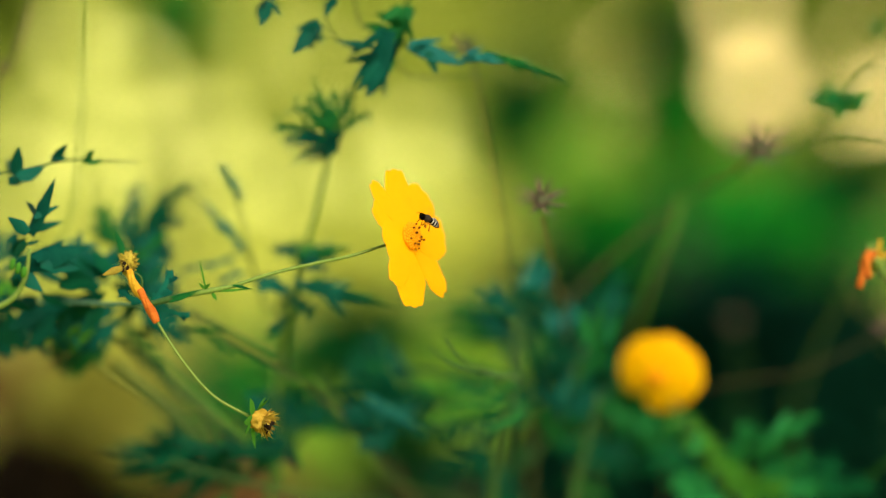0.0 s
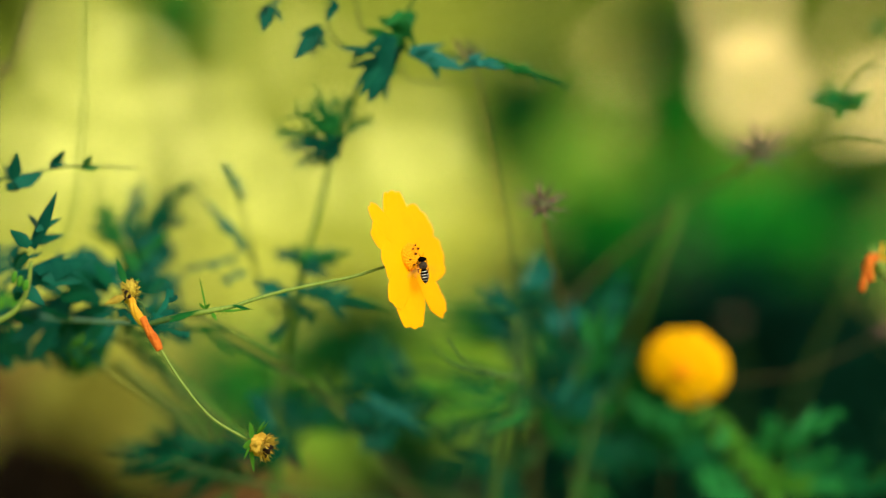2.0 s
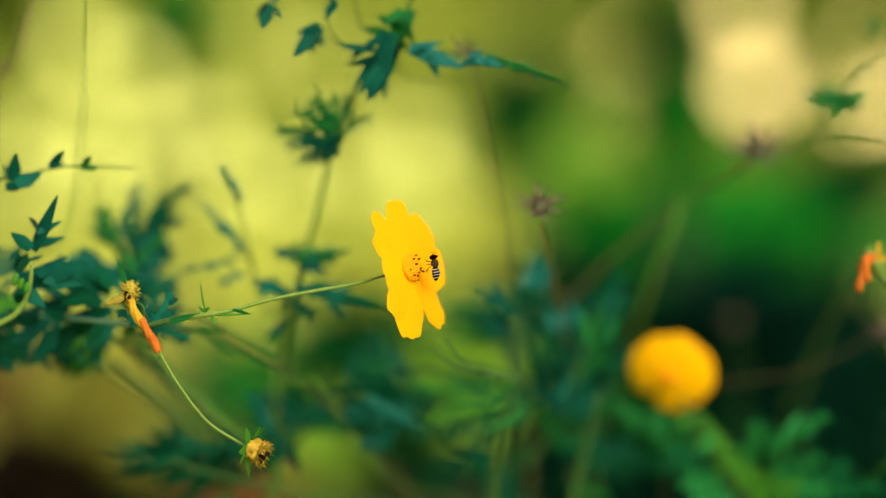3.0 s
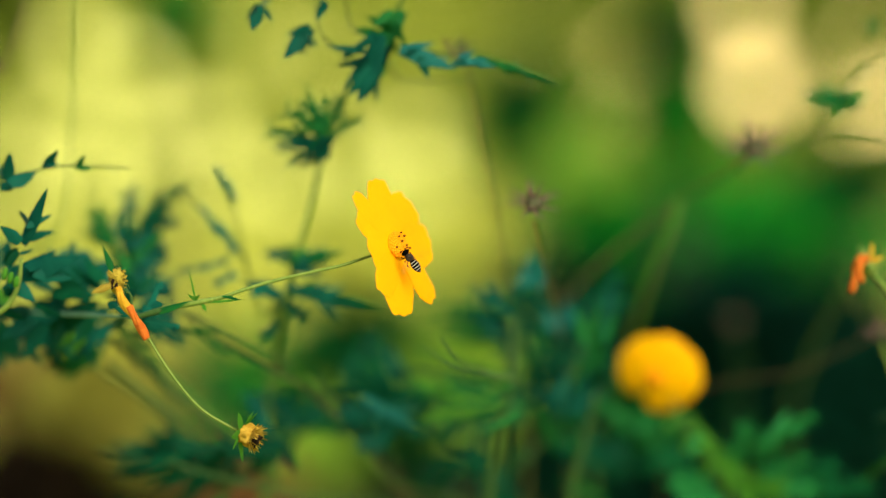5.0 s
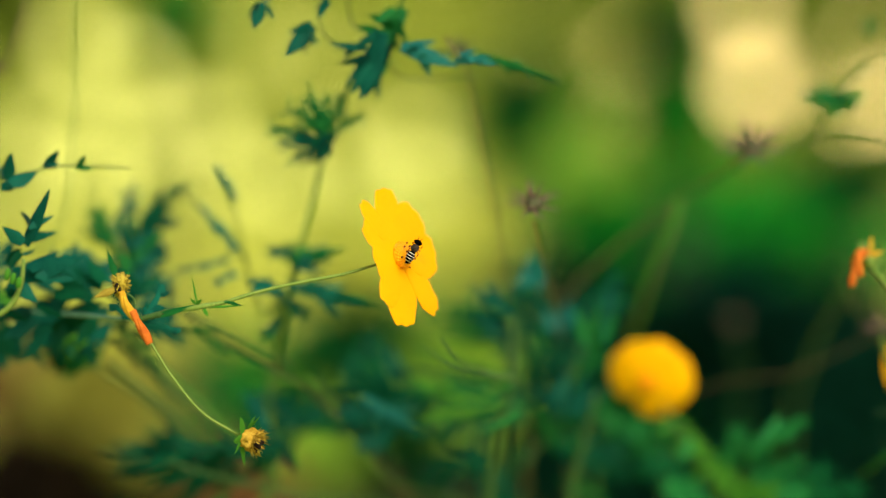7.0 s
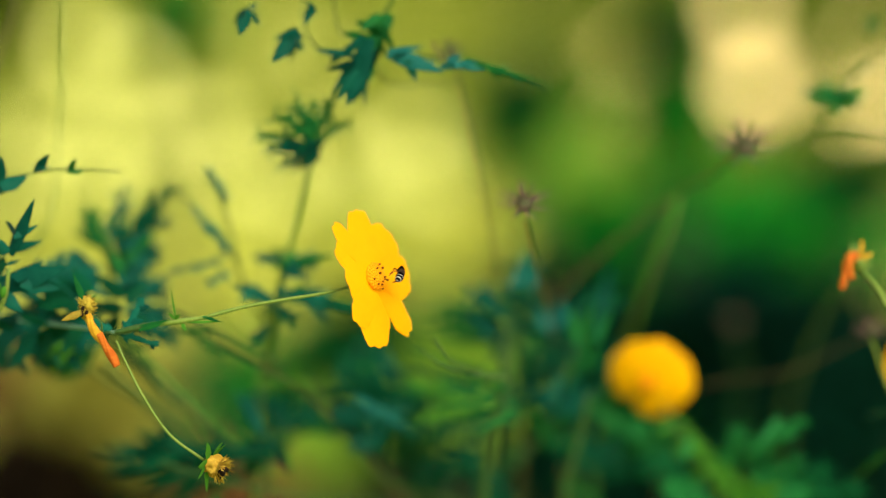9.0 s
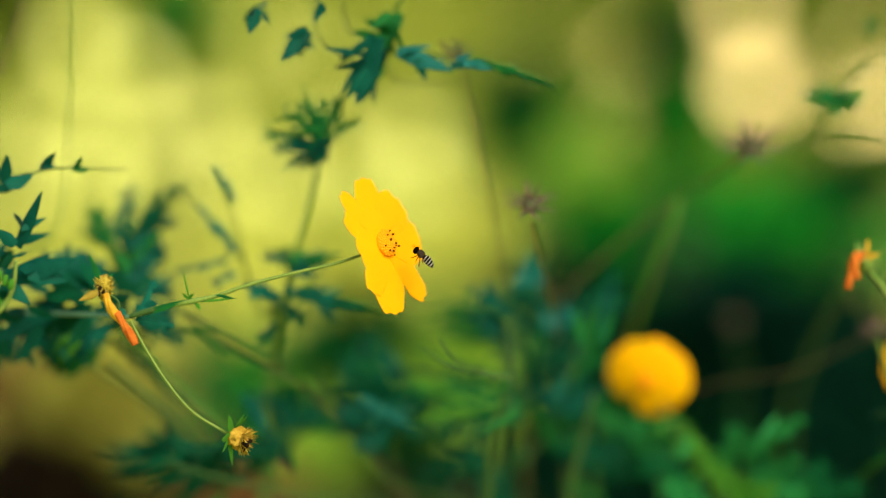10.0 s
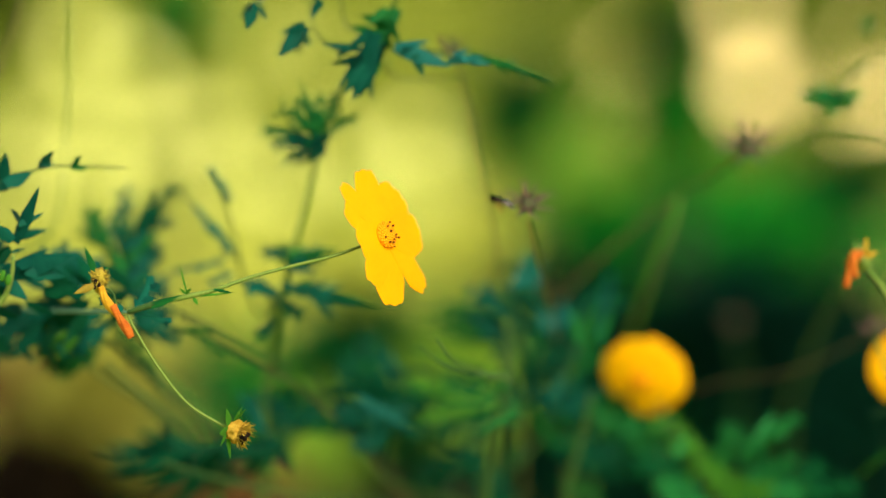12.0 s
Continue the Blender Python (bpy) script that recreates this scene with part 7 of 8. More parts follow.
    walk(HANGING, [
        (0.0, pose(x + 0.0000, y, z + -0.0000, 0, -0.00, 0)),
        (0.2, pose(x + 0.0017, y, z + 0.0011, 0, 1.30, 0)),
        (0.4, pose(x + 0.0010, y, z + -0.0062, 0, 2.57, 0)),
        (0.5, pose(x + -0.0005, y, z + -0.0090, 0, 3.20, 0)),
        (0.6, pose(x + -0.0021, y, z + -0.0082, 0, 2.64, 0)),
        (0.8, pose(x + -0.0031, y, z + -0.0030, 0, 1.51, 0)),
        (1.0, pose(x + -0.0006, y, z + -0.0049, 0, 0.38, 0)),
        (1.2, pose(x + -0.0005, y, z + -0.0017, 0, 0.46, 0)),
        (1.4, pose(x + -0.0007, y, z + -0.0009, 0, 0.55, 0)),
        (1.5, pose(x + 0.0000, y, z + -0.0042, 0, 0.59, 0)),
        (1.6, pose(x + 0.0010, y, z + -0.0076, 0, 0.64, 0)),
        (1.8, pose(x + 0.0005, y, z + -0.0102, 0, 0.74, 0)),
        (2.0, pose(x + 0.0002, y, z + -0.0082, 0, 0.83, 0)),
        (2.2, pose(x + -0.0023, y, z + -0.0110, 0, 1.35, 0)),
        (2.4, pose(x + -0.0023, y, z + -0.0131, 0, 1.87, 0)),
        (2.5, pose(x + -0.0001, y, z + -0.0110, 0, 2.13, 0)),
        (2.6, pose(x + 0.0008, y, z + -0.0085, 0, 2.20, 0)),
        (2.8, pose(x + 0.0000, y, z + -0.0049, 0, 2.36, 0)),
        (3.0, pose(x + -0.0001, y, z + -0.0092, 0, 2.51, 0)),
        (3.2, pose(x + -0.0014, y, z + -0.0111, 0, 2.34, 0)),
        (4.8, pose(x + -0.0069, y, z + -0.0063, 0, 1.02, 0)),
        (5.0, pose(x + -0.0039, y, z + -0.0047, 0, 0.85, 0)),
        (5.2, pose(x + -0.0045, y, z + -0.0136, 0, 0.43, 0)),
        (5.4, pose(x + -0.0079, y, z + -0.0059, 0, -0.01, 0)),
        (5.5, pose(x + -0.0059, y, z + -0.0018, 0, -0.23, 0)),
        (5.6, pose(x + -0.0058, y, z + 0.0030, 0, 0.64, 0)),
        (5.8, pose(x + -0.0059, y, z + 0.0016, 0, 2.36, 0)),
        (6.0, pose(x + -0.0050, y, z + -0.0106, 0, 4.06, 0)),
        (6.2, pose(x + -0.0031, y, z + -0.0109, 0, 3.30, 0)),
        (6.4, pose(x + -0.0051, y, z + -0.0071, 0, 2.54, 0)),
        (6.5, pose(x + -0.0049, y, z + -0.0084, 0, 2.16, 0)),
        (6.6, pose(x + -0.0064, y, z + -0.0110, 0, 1.92, 0)),
        (6.8, pose(x + -0.0074, y, z + -0.0130, 0, 1.43, 0)),
        (7.0, pose(x + -0.0031, y, z + -0.0063, 0, 0.95, 0)),
        (7.2, pose(x + -0.0033, y, z + -0.0017, 0, 1.61, 0)),
        (8.8, pose(x + -0.0134, y, z + -0.0096, 0, 5.18, 0)),
        (9.0, pose(x + -0.0122, y, z + -0.0125, 0, 6.11, 0)),
        (9.2, pose(x + -0.0138, y, z + -0.0080, 0, 4.81, 0)),
        (9.4, pose(x + -0.0138, y, z + -0.0019, 0, 3.50, 0)),
        (9.5, pose(x + -0.0124, y, z + -0.0048, 0, 2.84, 0)),
        (9.6, pose(x + -0.0146, y, z + -0.0096, 0, 2.65, 0)),
        (9.8, pose(x + -0.0113, y, z + -0.0092, 0, 2.26, 0)),
        (10.0, pose(x + -0.0068, y, z + -0.0051, 0, 1.87, 0)),
        (10.2, pose(x + -0.0098, y, z + -0.0050, 0, 2.49, 0)),
        (10.4, pose(x + -0.0142, y, z + -0.0060, 0, 3.12, 0)),
        (10.5, pose(x + -0.0121, y, z + -0.0061, 0, 3.44, 0)),
        (10.6, pose(x + -0.0103, y, z + -0.0054, 0, 2.69, 0)),
        (10.8, pose(x + -0.0060, y, z + 0.0037, 0, 1.18, 0)),
        (11.0, pose(x + -0.0085, y, z + 0.0017, 0, -0.33, 0)),
        (11.2, pose(x + -0.0157, y, z + -0.0114, 0, 1.48, 0)),
        (11.4, pose(x + -0.0180, y, z + -0.0140, 0, 3.28, 0)),
        (11.5, pose(x + -0.0152, y, z + -0.0099, 0, 4.17, 0)),
        (11.6, pose(x + -0.0161, y, z + -0.0083, 0, 3.62, 0)),
        (11.8, pose(x + -0.0124, y, z + -0.0069, 0, 2.54, 0)),
        (12.0, pose(x + -0.0079, y, z + -0.0030, 0, 1.44, 0)),
    ])
    # the open flower
    x, y, z = HEAD.location
    walk(HEAD, [
        (0.0, pose(x + 0.0000, y, z + -0.0000, 0, -0.00, 0)),
        (0.2, pose(x + 0.0014, y, z + 0.0006, 0, 0.13, 0)),
        (0.4, pose(x + 0.0004, y, z + -0.0071, 0, 0.27, 0)),
        (0.5, pose(x + -0.0013, y, z + -0.0102, 0, 0.33, 0)),
        (0.6, pose(x + -0.0030, y, z + -0.0088, 0, -0.48, 0)),
        (0.8, pose(x + -0.0042, y, z + -0.0023, 0, -2.12, 0)),
        (1.0, pose(x + -0.0019, y, z + -0.0029, 0, -3.75, 0)),
        (1.2, pose(x + -0.0015, y, z + -0.0004, 0, -2.53, 0)),
        (1.4, pose(x + -0.0015, y, z + -0.0004, 0, -1.31, 0)),
        (1.5, pose(x + -0.0006, y, z + -0.0042, 0, -0.70, 0)),
        (1.6, pose(x + 0.0004, y, z + -0.0075, 0, -0.73, 0)),
        (1.8, pose(x + -0.0001, y, z + -0.0100, 0, -0.80, 0)),
        (2.0, pose(x + -0.0003, y, z + -0.0080, 0, -0.86, 0)),
        (2.2, pose(x + -0.0026, y, z + -0.0109, 0, 0.01, 0)),
        (2.4, pose(x + -0.0024, y, z + -0.0130, 0, 0.88, 0)),
        (2.5, pose(x + 0.0000, y, z + -0.0109, 0, 1.32, 0)),
        (2.6, pose(x + 0.0008, y, z + -0.0088, 0, 1.41, 0)),
        (2.8, pose(x + -0.0001, y, z + -0.0061, 0, 1.58, 0)),
        (3.0, pose(x + -0.0003, y, z + -0.0112, 0, 1.75, 0)),
        (3.2, pose(x + -0.0017, y, z + -0.0128, 0, 1.28, 0)),
        (4.8, pose(x + -0.0080, y, z + -0.0057, 0, -2.55, 0)),
        (5.0, pose(x + -0.0051, y, z + -0.0038, 0, -3.03, 0)),
        (5.2, pose(x + -0.0055, y, z + -0.0117, 0, -3.49, 0)),
        (5.4, pose(x + -0.0088, y, z + -0.0029, 0, -3.95, 0)),
        (5.5, pose(x + -0.0067, y, z + 0.0016, 0, -4.18, 0)),
        (5.6, pose(x + -0.0065, y, z + 0.0052, 0, -3.37, 0)),
        (5.8, pose(x + -0.0065, y, z + 0.0014, 0, -1.74, 0)),
        (6.0, pose(x + -0.0055, y, z + -0.0132, 0, -0.12, 0)),
        (6.2, pose(x + -0.0038, y, z + -0.0125, 0, -0.80, 0)),
        (6.4, pose(x + -0.0061, y, z + -0.0077, 0, -1.48, 0)),
        (6.5, pose(x + -0.0061, y, z + -0.0086, 0, -1.82, 0)),
        (6.6, pose(x + -0.0074, y, z + -0.0113, 0, -1.61, 0)),
        (6.8, pose(x + -0.0080, y, z + -0.0136, 0, -1.19, 0)),
        (7.0, pose(x + -0.0034, y, z + -0.0071, 0, -0.77, 0)),
        (7.2, pose(x + -0.0049, y, z + -0.0017, 0, -0.78, 0)),
        (8.8, pose(x + -0.0151, y, z + -0.0109, 0, -0.90, 0)),
        (9.0, pose(x + -0.0134, y, z + -0.0151, 0, -0.91, 0)),
        (9.2, pose(x + -0.0149, y, z + -0.0090, 0, -2.03, 0)),
        (9.4, pose(x + -0.0147, y, z + -0.0013, 0, -3.15, 0)),
        (9.5, pose(x + -0.0132, y, z + -0.0034, 0, -3.71, 0)),
        (9.6, pose(x + -0.0157, y, z + -0.0082, 0, -4.17, 0)),
        (9.8, pose(x + -0.0130, y, z + -0.0077, 0, -5.00, 0)),
        (10.0, pose(x + -0.0090, y, z + -0.0036, 0, -5.00, 0)),
        (10.2, pose(x + -0.0118, y, z + -0.0036, 0, -5.00, 0)),
        (10.4, pose(x + -0.0159, y, z + -0.0046, 0, -4.80, 0)),
        (10.5, pose(x + -0.0136, y, z + -0.0048, 0, -4.50, 0)),
        (10.6, pose(x + -0.0118, y, z + -0.0036, 0, -4.65, 0)),
        (10.8, pose(x + -0.0072, y, z + 0.0065, 0, -4.94, 0)),
        (11.0, pose(x + -0.0095, y, z + 0.0054, 0, -5.00, 0)),
        (11.2, pose(x + -0.0168, y, z + -0.0084, 0, -5.00, 0)),
        (11.4, pose(x + -0.0193, y, z + -0.0117, 0, -5.00, 0)),
        (11.5, pose(x + -0.0166, y, z + -0.0080, 0, -5.00, 0)),
        (11.6, pose(x + -0.0174, y, z + -0.0063, 0, -5.00, 0)),
        (11.8, pose(x + -0.0136, y, z + -0.0046, 0, -5.00, 0)),
        (12.0, pose(x + -0.0090, y, z + -0.0004, 0, -4.73, 0)),
    ])
    # leafy side shoot
    x, y, z = SHOOT.location
    walk(SHOOT, [
        (0.0, pose(x + 0.0000, y, z + -0.0000)),
        (0.5, pose(x + 0.0003, y, z + -0.0059)),
        (1.0, pose(x + -0.0003, y, z + -0.0029)),
        (1.5, pose(x + 0.0003, y, z + -0.0036)),
        (2.0, pose(x + 0.0006, y, z + -0.0049)),
        (2.5, pose(x + 0.0006, y, z + -0.0069)),
        (3.0, pose(x + 0.0010, y, z + -0.0059)),
        (5.0, pose(x + -0.0029, y, z + -0.0036)),
        (5.5, pose(x + -0.0039, y, z + -0.0023)),
        (6.0, pose(x + -0.0026, y, z + -0.0065)),
        (6.5, pose(x + -0.0029, y, z + -0.0055)),
        (7.0, pose(x + -0.0020, y, z + -0.0039)),
        (9.0, pose(x + -0.0078, y, z + -0.0075)),
        (9.5, pose(x + -0.0088, y, z + -0.0046)),
        (10.0, pose(x + -0.0049, y, z + -0.0046)),
        (10.5, pose(x + -0.0085, y, z + -0.0046)),
        (11.0, pose(x + -0.0069, y, z + -0.0016)),
        (11.5, pose(x + -0.0104, y, z + -0.0069)),
        (12.0, pose(x + -0.0059, y, z + -0.0029)),
    ])
    # thin leafy spray
    x, y, z = SPRAY.location
    walk(SPRAY, [
        (0.0, pose(x + 0.0000, y, z + -0.0000)),
        (0.5, pose(x + -0.0013, y, z + -0.0023)),
        (1.0, pose(x + -0.0013, y, z + -0.0020)),
        (1.5, pose(x + -0.0007, y, z + -0.0016)),
        (2.0, pose(x + -0.0007, y, z + -0.0023)),
        (2.5, pose(x + -0.0013, y, z + -0.0030)),
        (3.0, pose(x + -0.0010, y, z + -0.0023)),
        (5.0, pose(x + -0.0033, y, z + -0.0023)),
        (5.5, pose(x + -0.0030, y, z + -0.0016)),
        (6.0, pose(x + -0.0033, y, z + -0.0026)),
        (6.5, pose(x + -0.0033, y, z + -0.0030)),
        (7.0, pose(x + -0.0030, y, z + -0.0023)),
        (9.0, pose(x + -0.0066, y, z + -0.0036)),
        (9.5, pose(x + -0.0063, y, z + -0.0030)),
        (10.0, pose(x + -0.0043, y, z + -0.0030)),
        (10.5, pose(x + -0.0063, y, z + -0.0023)),
        (11.0, pose(x + -0.0053, y, z + -0.0020)),
        (11.5, pose(x + -0.0073, y, z + -0.0036)),
        (12.0, pose(x + -0.0050, y, z + -0.0023)),
    ])
    # the upright plant
    x, y, z = TALL.location
    walk(TALL, [
        (0.0, pose(x, y, z + -0.0000, 0, 0.000, 0)),
        (0.5, pose(x, y, z + -0.0017, 0, -0.044, 0)),
        (1.0, pose(x, y, z + -0.0023, 0, -0.065, 0)),
        (1.5, pose(x, y, z + -0.0013, 0, -0.023, 0)),
        (2.0, pose(x, y, z + -0.0020, 0, 0.042, 0)),
        (2.5, pose(x, y, z + -0.0023, 0, 0.000, 0)),
        (3.0, pose(x, y, z + -0.0013, 0, 0.021, 0)),
        (5.0, pose(x, y, z + -0.0020, 0, -0.218, 0)),
        (5.5, pose(x, y, z + -0.0007, 0, -0.174, 0)),
        (6.0, pose(x, y, z + -0.0013, 0, -0.174, 0)),
        (6.5, pose(x, y, z + -0.0037, 0, -0.174, 0)),
        (7.0, pose(x, y, z + -0.0010, 0, -0.174, 0)),
        (9.0, pose(x, y, z + -0.0037, 0, -0.521, 0)),
        (9.5, pose(x, y, z + -0.0023, 0, -0.521, 0)),
        (10.0, pose(x, y, z + -0.0030, 0, -0.282, 0)),
        (10.5, pose(x, y, z + -0.0013, 0, -0.500, 0)),
        (11.0, pose(x, y, z + -0.0013, 0, -0.412, 0)),
        (11.5, pose(x, y, z + -0.0047, 0, -0.628, 0)),
        (12.0, pose(x, y, z + -0.0013, 0, -0.347, 0)),
    ])
    # the plants behind sway less
    x, y, z = LEFT_BACK.location
    walk(LEFT_BACK, [
        (0.0, pose(x, y, z + -0.0000, 0, 0.000, 0)),
        (0.5, pose(x, y, z + -0.0002, 0, -0.043, 0)),
        (1.0, pose(x, y, z + -0.0005, 0, -0.063, 0)),
        (1.5, pose(x, y, z + 0.0001, 0, 0.041, 0)),
        (2.0, pose(x, y, z + 0.0001, 0, 0.063, 0)),
        (2.5, pose(x, y, z + -0.0002, 0, 0.021, 0)),
        (3.0, pose(x, y, z + -0.0002, 0, 0.000, 0)),
        (5.0, pose(x, y, z + -0.0005, 0, -0.147, 0)),
        (5.5, pose(x, y, z + -0.0003, 0, -0.127, 0)),
        (6.0, pose(x, y, z + -0.0006, 0, -0.169, 0)),
        (6.5, pose(x, y, z + -0.0003, 0, -0.084, 0)),
        (7.0, pose(x, y, z + -0.0002, 0, -0.147, 0)),
        (9.0, pose(x, y, z + -0.0005, 0, -0.360, 0)),
        (9.5, pose(x, y, z + -0.0002, 0, -0.296, 0)),
        (10.0, pose(x, y, z + -0.0003, 0, -0.190, 0)),
        (10.5, pose(x, y, z + -0.0005, 0, -0.360, 0)),
        (11.0, pose(x, y, z + -0.0005, 0, -0.317, 0)),
        (11.5, pose(x, y, z + -0.0006, 0, -0.423, 0)),
        (12.0, pose(x, y, z + -0.0005, 0, -0.296, 0)),
    ])
    # thin shoot
    x, y, z = LITTLE.location
    walk(LITTLE, [
        (0.0, pose(x, y, z + -0.0000, 0, 0.000, 0)),
        (0.5, pose(x, y, z + -0.0005, 0, -0.048, 0)),
        (1.0, pose(x, y, z + -0.0009, 0, -0.071, 0)),
        (1.5, pose(x, y, z + 0.0002, 0, 0.046, 0)),
        (2.0, pose(x, y, z + 0.0002, 0, 0.071, 0)),
        (2.5, pose(x, y, z + -0.0005, 0, 0.023, 0)),
        (3.0, pose(x, y, z + -0.0005, 0, 0.000, 0)),
        (5.0, pose(x, y, z + -0.0009, 0, -0.165, 0)),
        (5.5, pose(x, y, z + -0.0007, 0, -0.142, 0)),
        (6.0, pose(x, y, z + -0.0011, 0, -0.190, 0)),
        (6.5, pose(x, y, z + -0.0007, 0, -0.094, 0)),
        (7.0, pose(x, y, z + -0.0005, 0, -0.165, 0)),
        (9.0, pose(x, y, z + -0.0009, 0, -0.403, 0)),
        (9.5, pose(x, y, z + -0.0005, 0, -0.332, 0)),
        (10.0, pose(x, y, z + -0.0007, 0, -0.213, 0)),
        (10.5, pose(x, y, z + -0.0009, 0, -0.403, 0)),
        (11.0, pose(x, y, z + -0.0009, 0, -0.355, 0)),
        (11.5, pose(x, y, z + -0.0011, 0, -0.474, 0)),
        (12.0, pose(x, y, z + -0.0009, 0, -0.332, 0)),
    ])
    # seed heads
    x, y, z = SEED_A.location
    walk(SEED_A, [
        (0.0, pose(x, y, z + -0.0000, 0, 0.000, 0)),
        (0.5, pose(x, y, z + -0.0010, 0, -0.047, 0)),
        (1.0, pose(x, y, z + -0.0024, 0, -0.047, 0)),
        (1.5, pose(x, y, z + -0.0013, 0, 0.000, 0)),
        (2.0, pose(x, y, z + -0.0017, 0, 0.023, 0)),
        (2.5, pose(x, y, z + -0.0020, 0, -0.047, 0)),
        (3.0, pose(x, y, z + -0.0024, 0, -0.047, 0)),
        (5.0, pose(x, y, z + -0.0013, 0, -0.234, 0)),
        (5.5, pose(x, y, z + -0.0013, 0, -0.234, 0)),
        (6.0, pose(x, y, z + -0.0013, 0, -0.211, 0)),
        (6.5, pose(x, y, z + -0.0020, 0, -0.165, 0)),
        (7.0, pose(x, y, z + -0.0013, 0, -0.234, 0)),
        (9.0, pose(x, y, z + -0.0013, 0, -0.470, 0)),
        (9.5, pose(x, y, z + -0.0010, 0, -0.493, 0)),
        (10.0, pose(x, y, z + -0.0017, 0, -0.305, 0)),
        (10.5, pose(x, y, z + -0.0007, 0, -0.541, 0)),
        (11.0, pose(x, y, z + -0.0007, 0, -0.446, 0)),
        (11.5, pose(x, y, z + -0.0013, 0, -0.516, 0)),
        (12.0, pose(x, y, z + -0.0013, 0, -0.375, 0)),
    ])
    # arching stem
    x, y, z = SEED_B.location
    walk(SEED_B, [
        (0.0, pose(x, y, z + -0.0000, 0, 0.000, 0)),
        (0.5, pose(x, y, z + -0.0004, 0, -0.073, 0)),
        (1.0, pose(x, y, z + -0.0007, 0, -0.026, 0)),
        (1.5, pose(x, y, z + -0.0004, 0, 0.024, 0)),
        (2.0, pose(x, y, z + -0.0007, 0, 0.024, 0)),
        (2.5, pose(x, y, z + -0.0011, 0, 0.000, 0)),
        (3.0, pose(x, y, z + -0.0007, 0, -0.026, 0)),
        (5.0, pose(x, y, z + -0.0000, 0, -0.147, 0)),
        (5.5, pose(x, y, z + -0.0000, 0, -0.147, 0)),
        (6.0, pose(x, y, z + -0.0000, 0, -0.172, 0)),
        (6.5, pose(x, y, z + -0.0007, 0, -0.147, 0)),
        (7.0, pose(x, y, z + -0.0000, 0, -0.220, 0)),
        (9.0, pose(x, y, z + 0.0004, 0, -0.417, 0)),
        (9.5, pose(x, y, z + 0.0004, 0, -0.391, 0)),
        (10.0, pose(x, y, z + 0.0004, 0, -0.244, 0)),
        (10.5, pose(x, y, z + 0.0011, 0, -0.441, 0)),
        (11.0, pose(x, y, z + 0.0007, 0, -0.367, 0)),
        (11.5, pose(x, y, z + 0.0007, 0, -0.465, 0)),
        (12.0, pose(x, y, z + 0.0004, 0, -0.318, 0)),
    ])
    # tall thin stem
    x, y, z = SEED_C.location
    walk(SEED_C, [
        (0.0, pose(x, y, z + -0.0000, 0, 0.000, 0)),
        (0.5, pose(x, y, z + -0.0018, 0, -0.047, 0)),
        (1.0, pose(x, y, z + -0.0021, 0, -0.024, 0)),
        (1.5, pose(x, y, z + -0.0011, 0, 0.023, 0)),
        (2.0, pose(x, y, z + -0.0025, 0, 0.069, 0)),
        (2.5, pose(x, y, z + -0.0025, 0, 0.023, 0)),
        (3.0, pose(x, y, z + -0.0018, 0, 0.023, 0)),
        (5.0, pose(x, y, z + -0.0014, 0, -0.161, 0)),
        (5.5, pose(x, y, z + -0.0011, 0, -0.161, 0)),
        (6.0, pose(x, y, z + -0.0007, 0, -0.208, 0)),
        (6.5, pose(x, y, z + -0.0025, 0, -0.138, 0)),
        (7.0, pose(x, y, z + -0.0011, 0, -0.185, 0)),
        (9.0, pose(x, y, z + -0.0018, 0, -0.438, 0)),
        (9.5, pose(x, y, z + -0.0011, 0, -0.438, 0)),
        (10.0, pose(x, y, z + -0.0021, 0, -0.254, 0)),
        (10.5, pose(x, y, z + 0.0004, 0, -0.484, 0)),
        (11.0, pose(x, y, z + -0.0000, 0, -0.415, 0)),
        (11.5, pose(x, y, z + -0.0021, 0, -0.484, 0)),
        (12.0, pose(x, y, z + -0.0007, 0, -0.369, 0)),
    ])
    # undergrowth
    x, y, z = UNDER.location
    walk(UNDER, [
        (0.0, pose(x, y, z + 0.0000, 0, 0.000, 0)),
        (0.5, pose(x, y, z + 0.0000, 0, -0.013, 0)),
        (1.0, pose(x, y, z + 0.0000, 0, -0.036, 0)),
        (1.5, pose(x, y, z + 0.0000, 0, 0.036, 0)),
        (2.0, pose(x, y, z + 0.0000, 0, 0.059, 0)),
        (2.5, pose(x, y, z + 0.0000, 0, 0.011, 0)),
        (3.0, pose(x, y, z + 0.0000, 0, 0.011, 0)),
        (5.0, pose(x, y, z + 0.0000, 0, -0.108, 0)),
        (5.5, pose(x, y, z + 0.0000, 0, -0.084, 0)),
        (6.0, pose(x, y, z + 0.0000, 0, -0.108, 0)),
        (6.5, pose(x, y, z + 0.0000, 0, -0.061, 0)),
        (7.0, pose(x, y, z + 0.0000, 0, -0.108, 0)),
        (9.0, pose(x, y, z + 0.0000, 0, -0.324, 0)),
        (9.5, pose(x, y, z + 0.0000, 0, -0.228, 0)),
        (10.0, pose(x, y, z + 0.0000, 0, -0.180, 0)),
        (10.5, pose(x, y, z + 0.0000, 0, -0.300, 0)),
        (11.0, pose(x, y, z + 0.0000, 0, -0.228, 0)),
        (11.5, pose(x, y, z + 0.0000, 0, -0.396, 0)),
        (12.0, pose(x, y, z + 0.0000, 0, -0.252, 0)),
    ])
    # the withered orange head
    x, y, z = EDGE.location
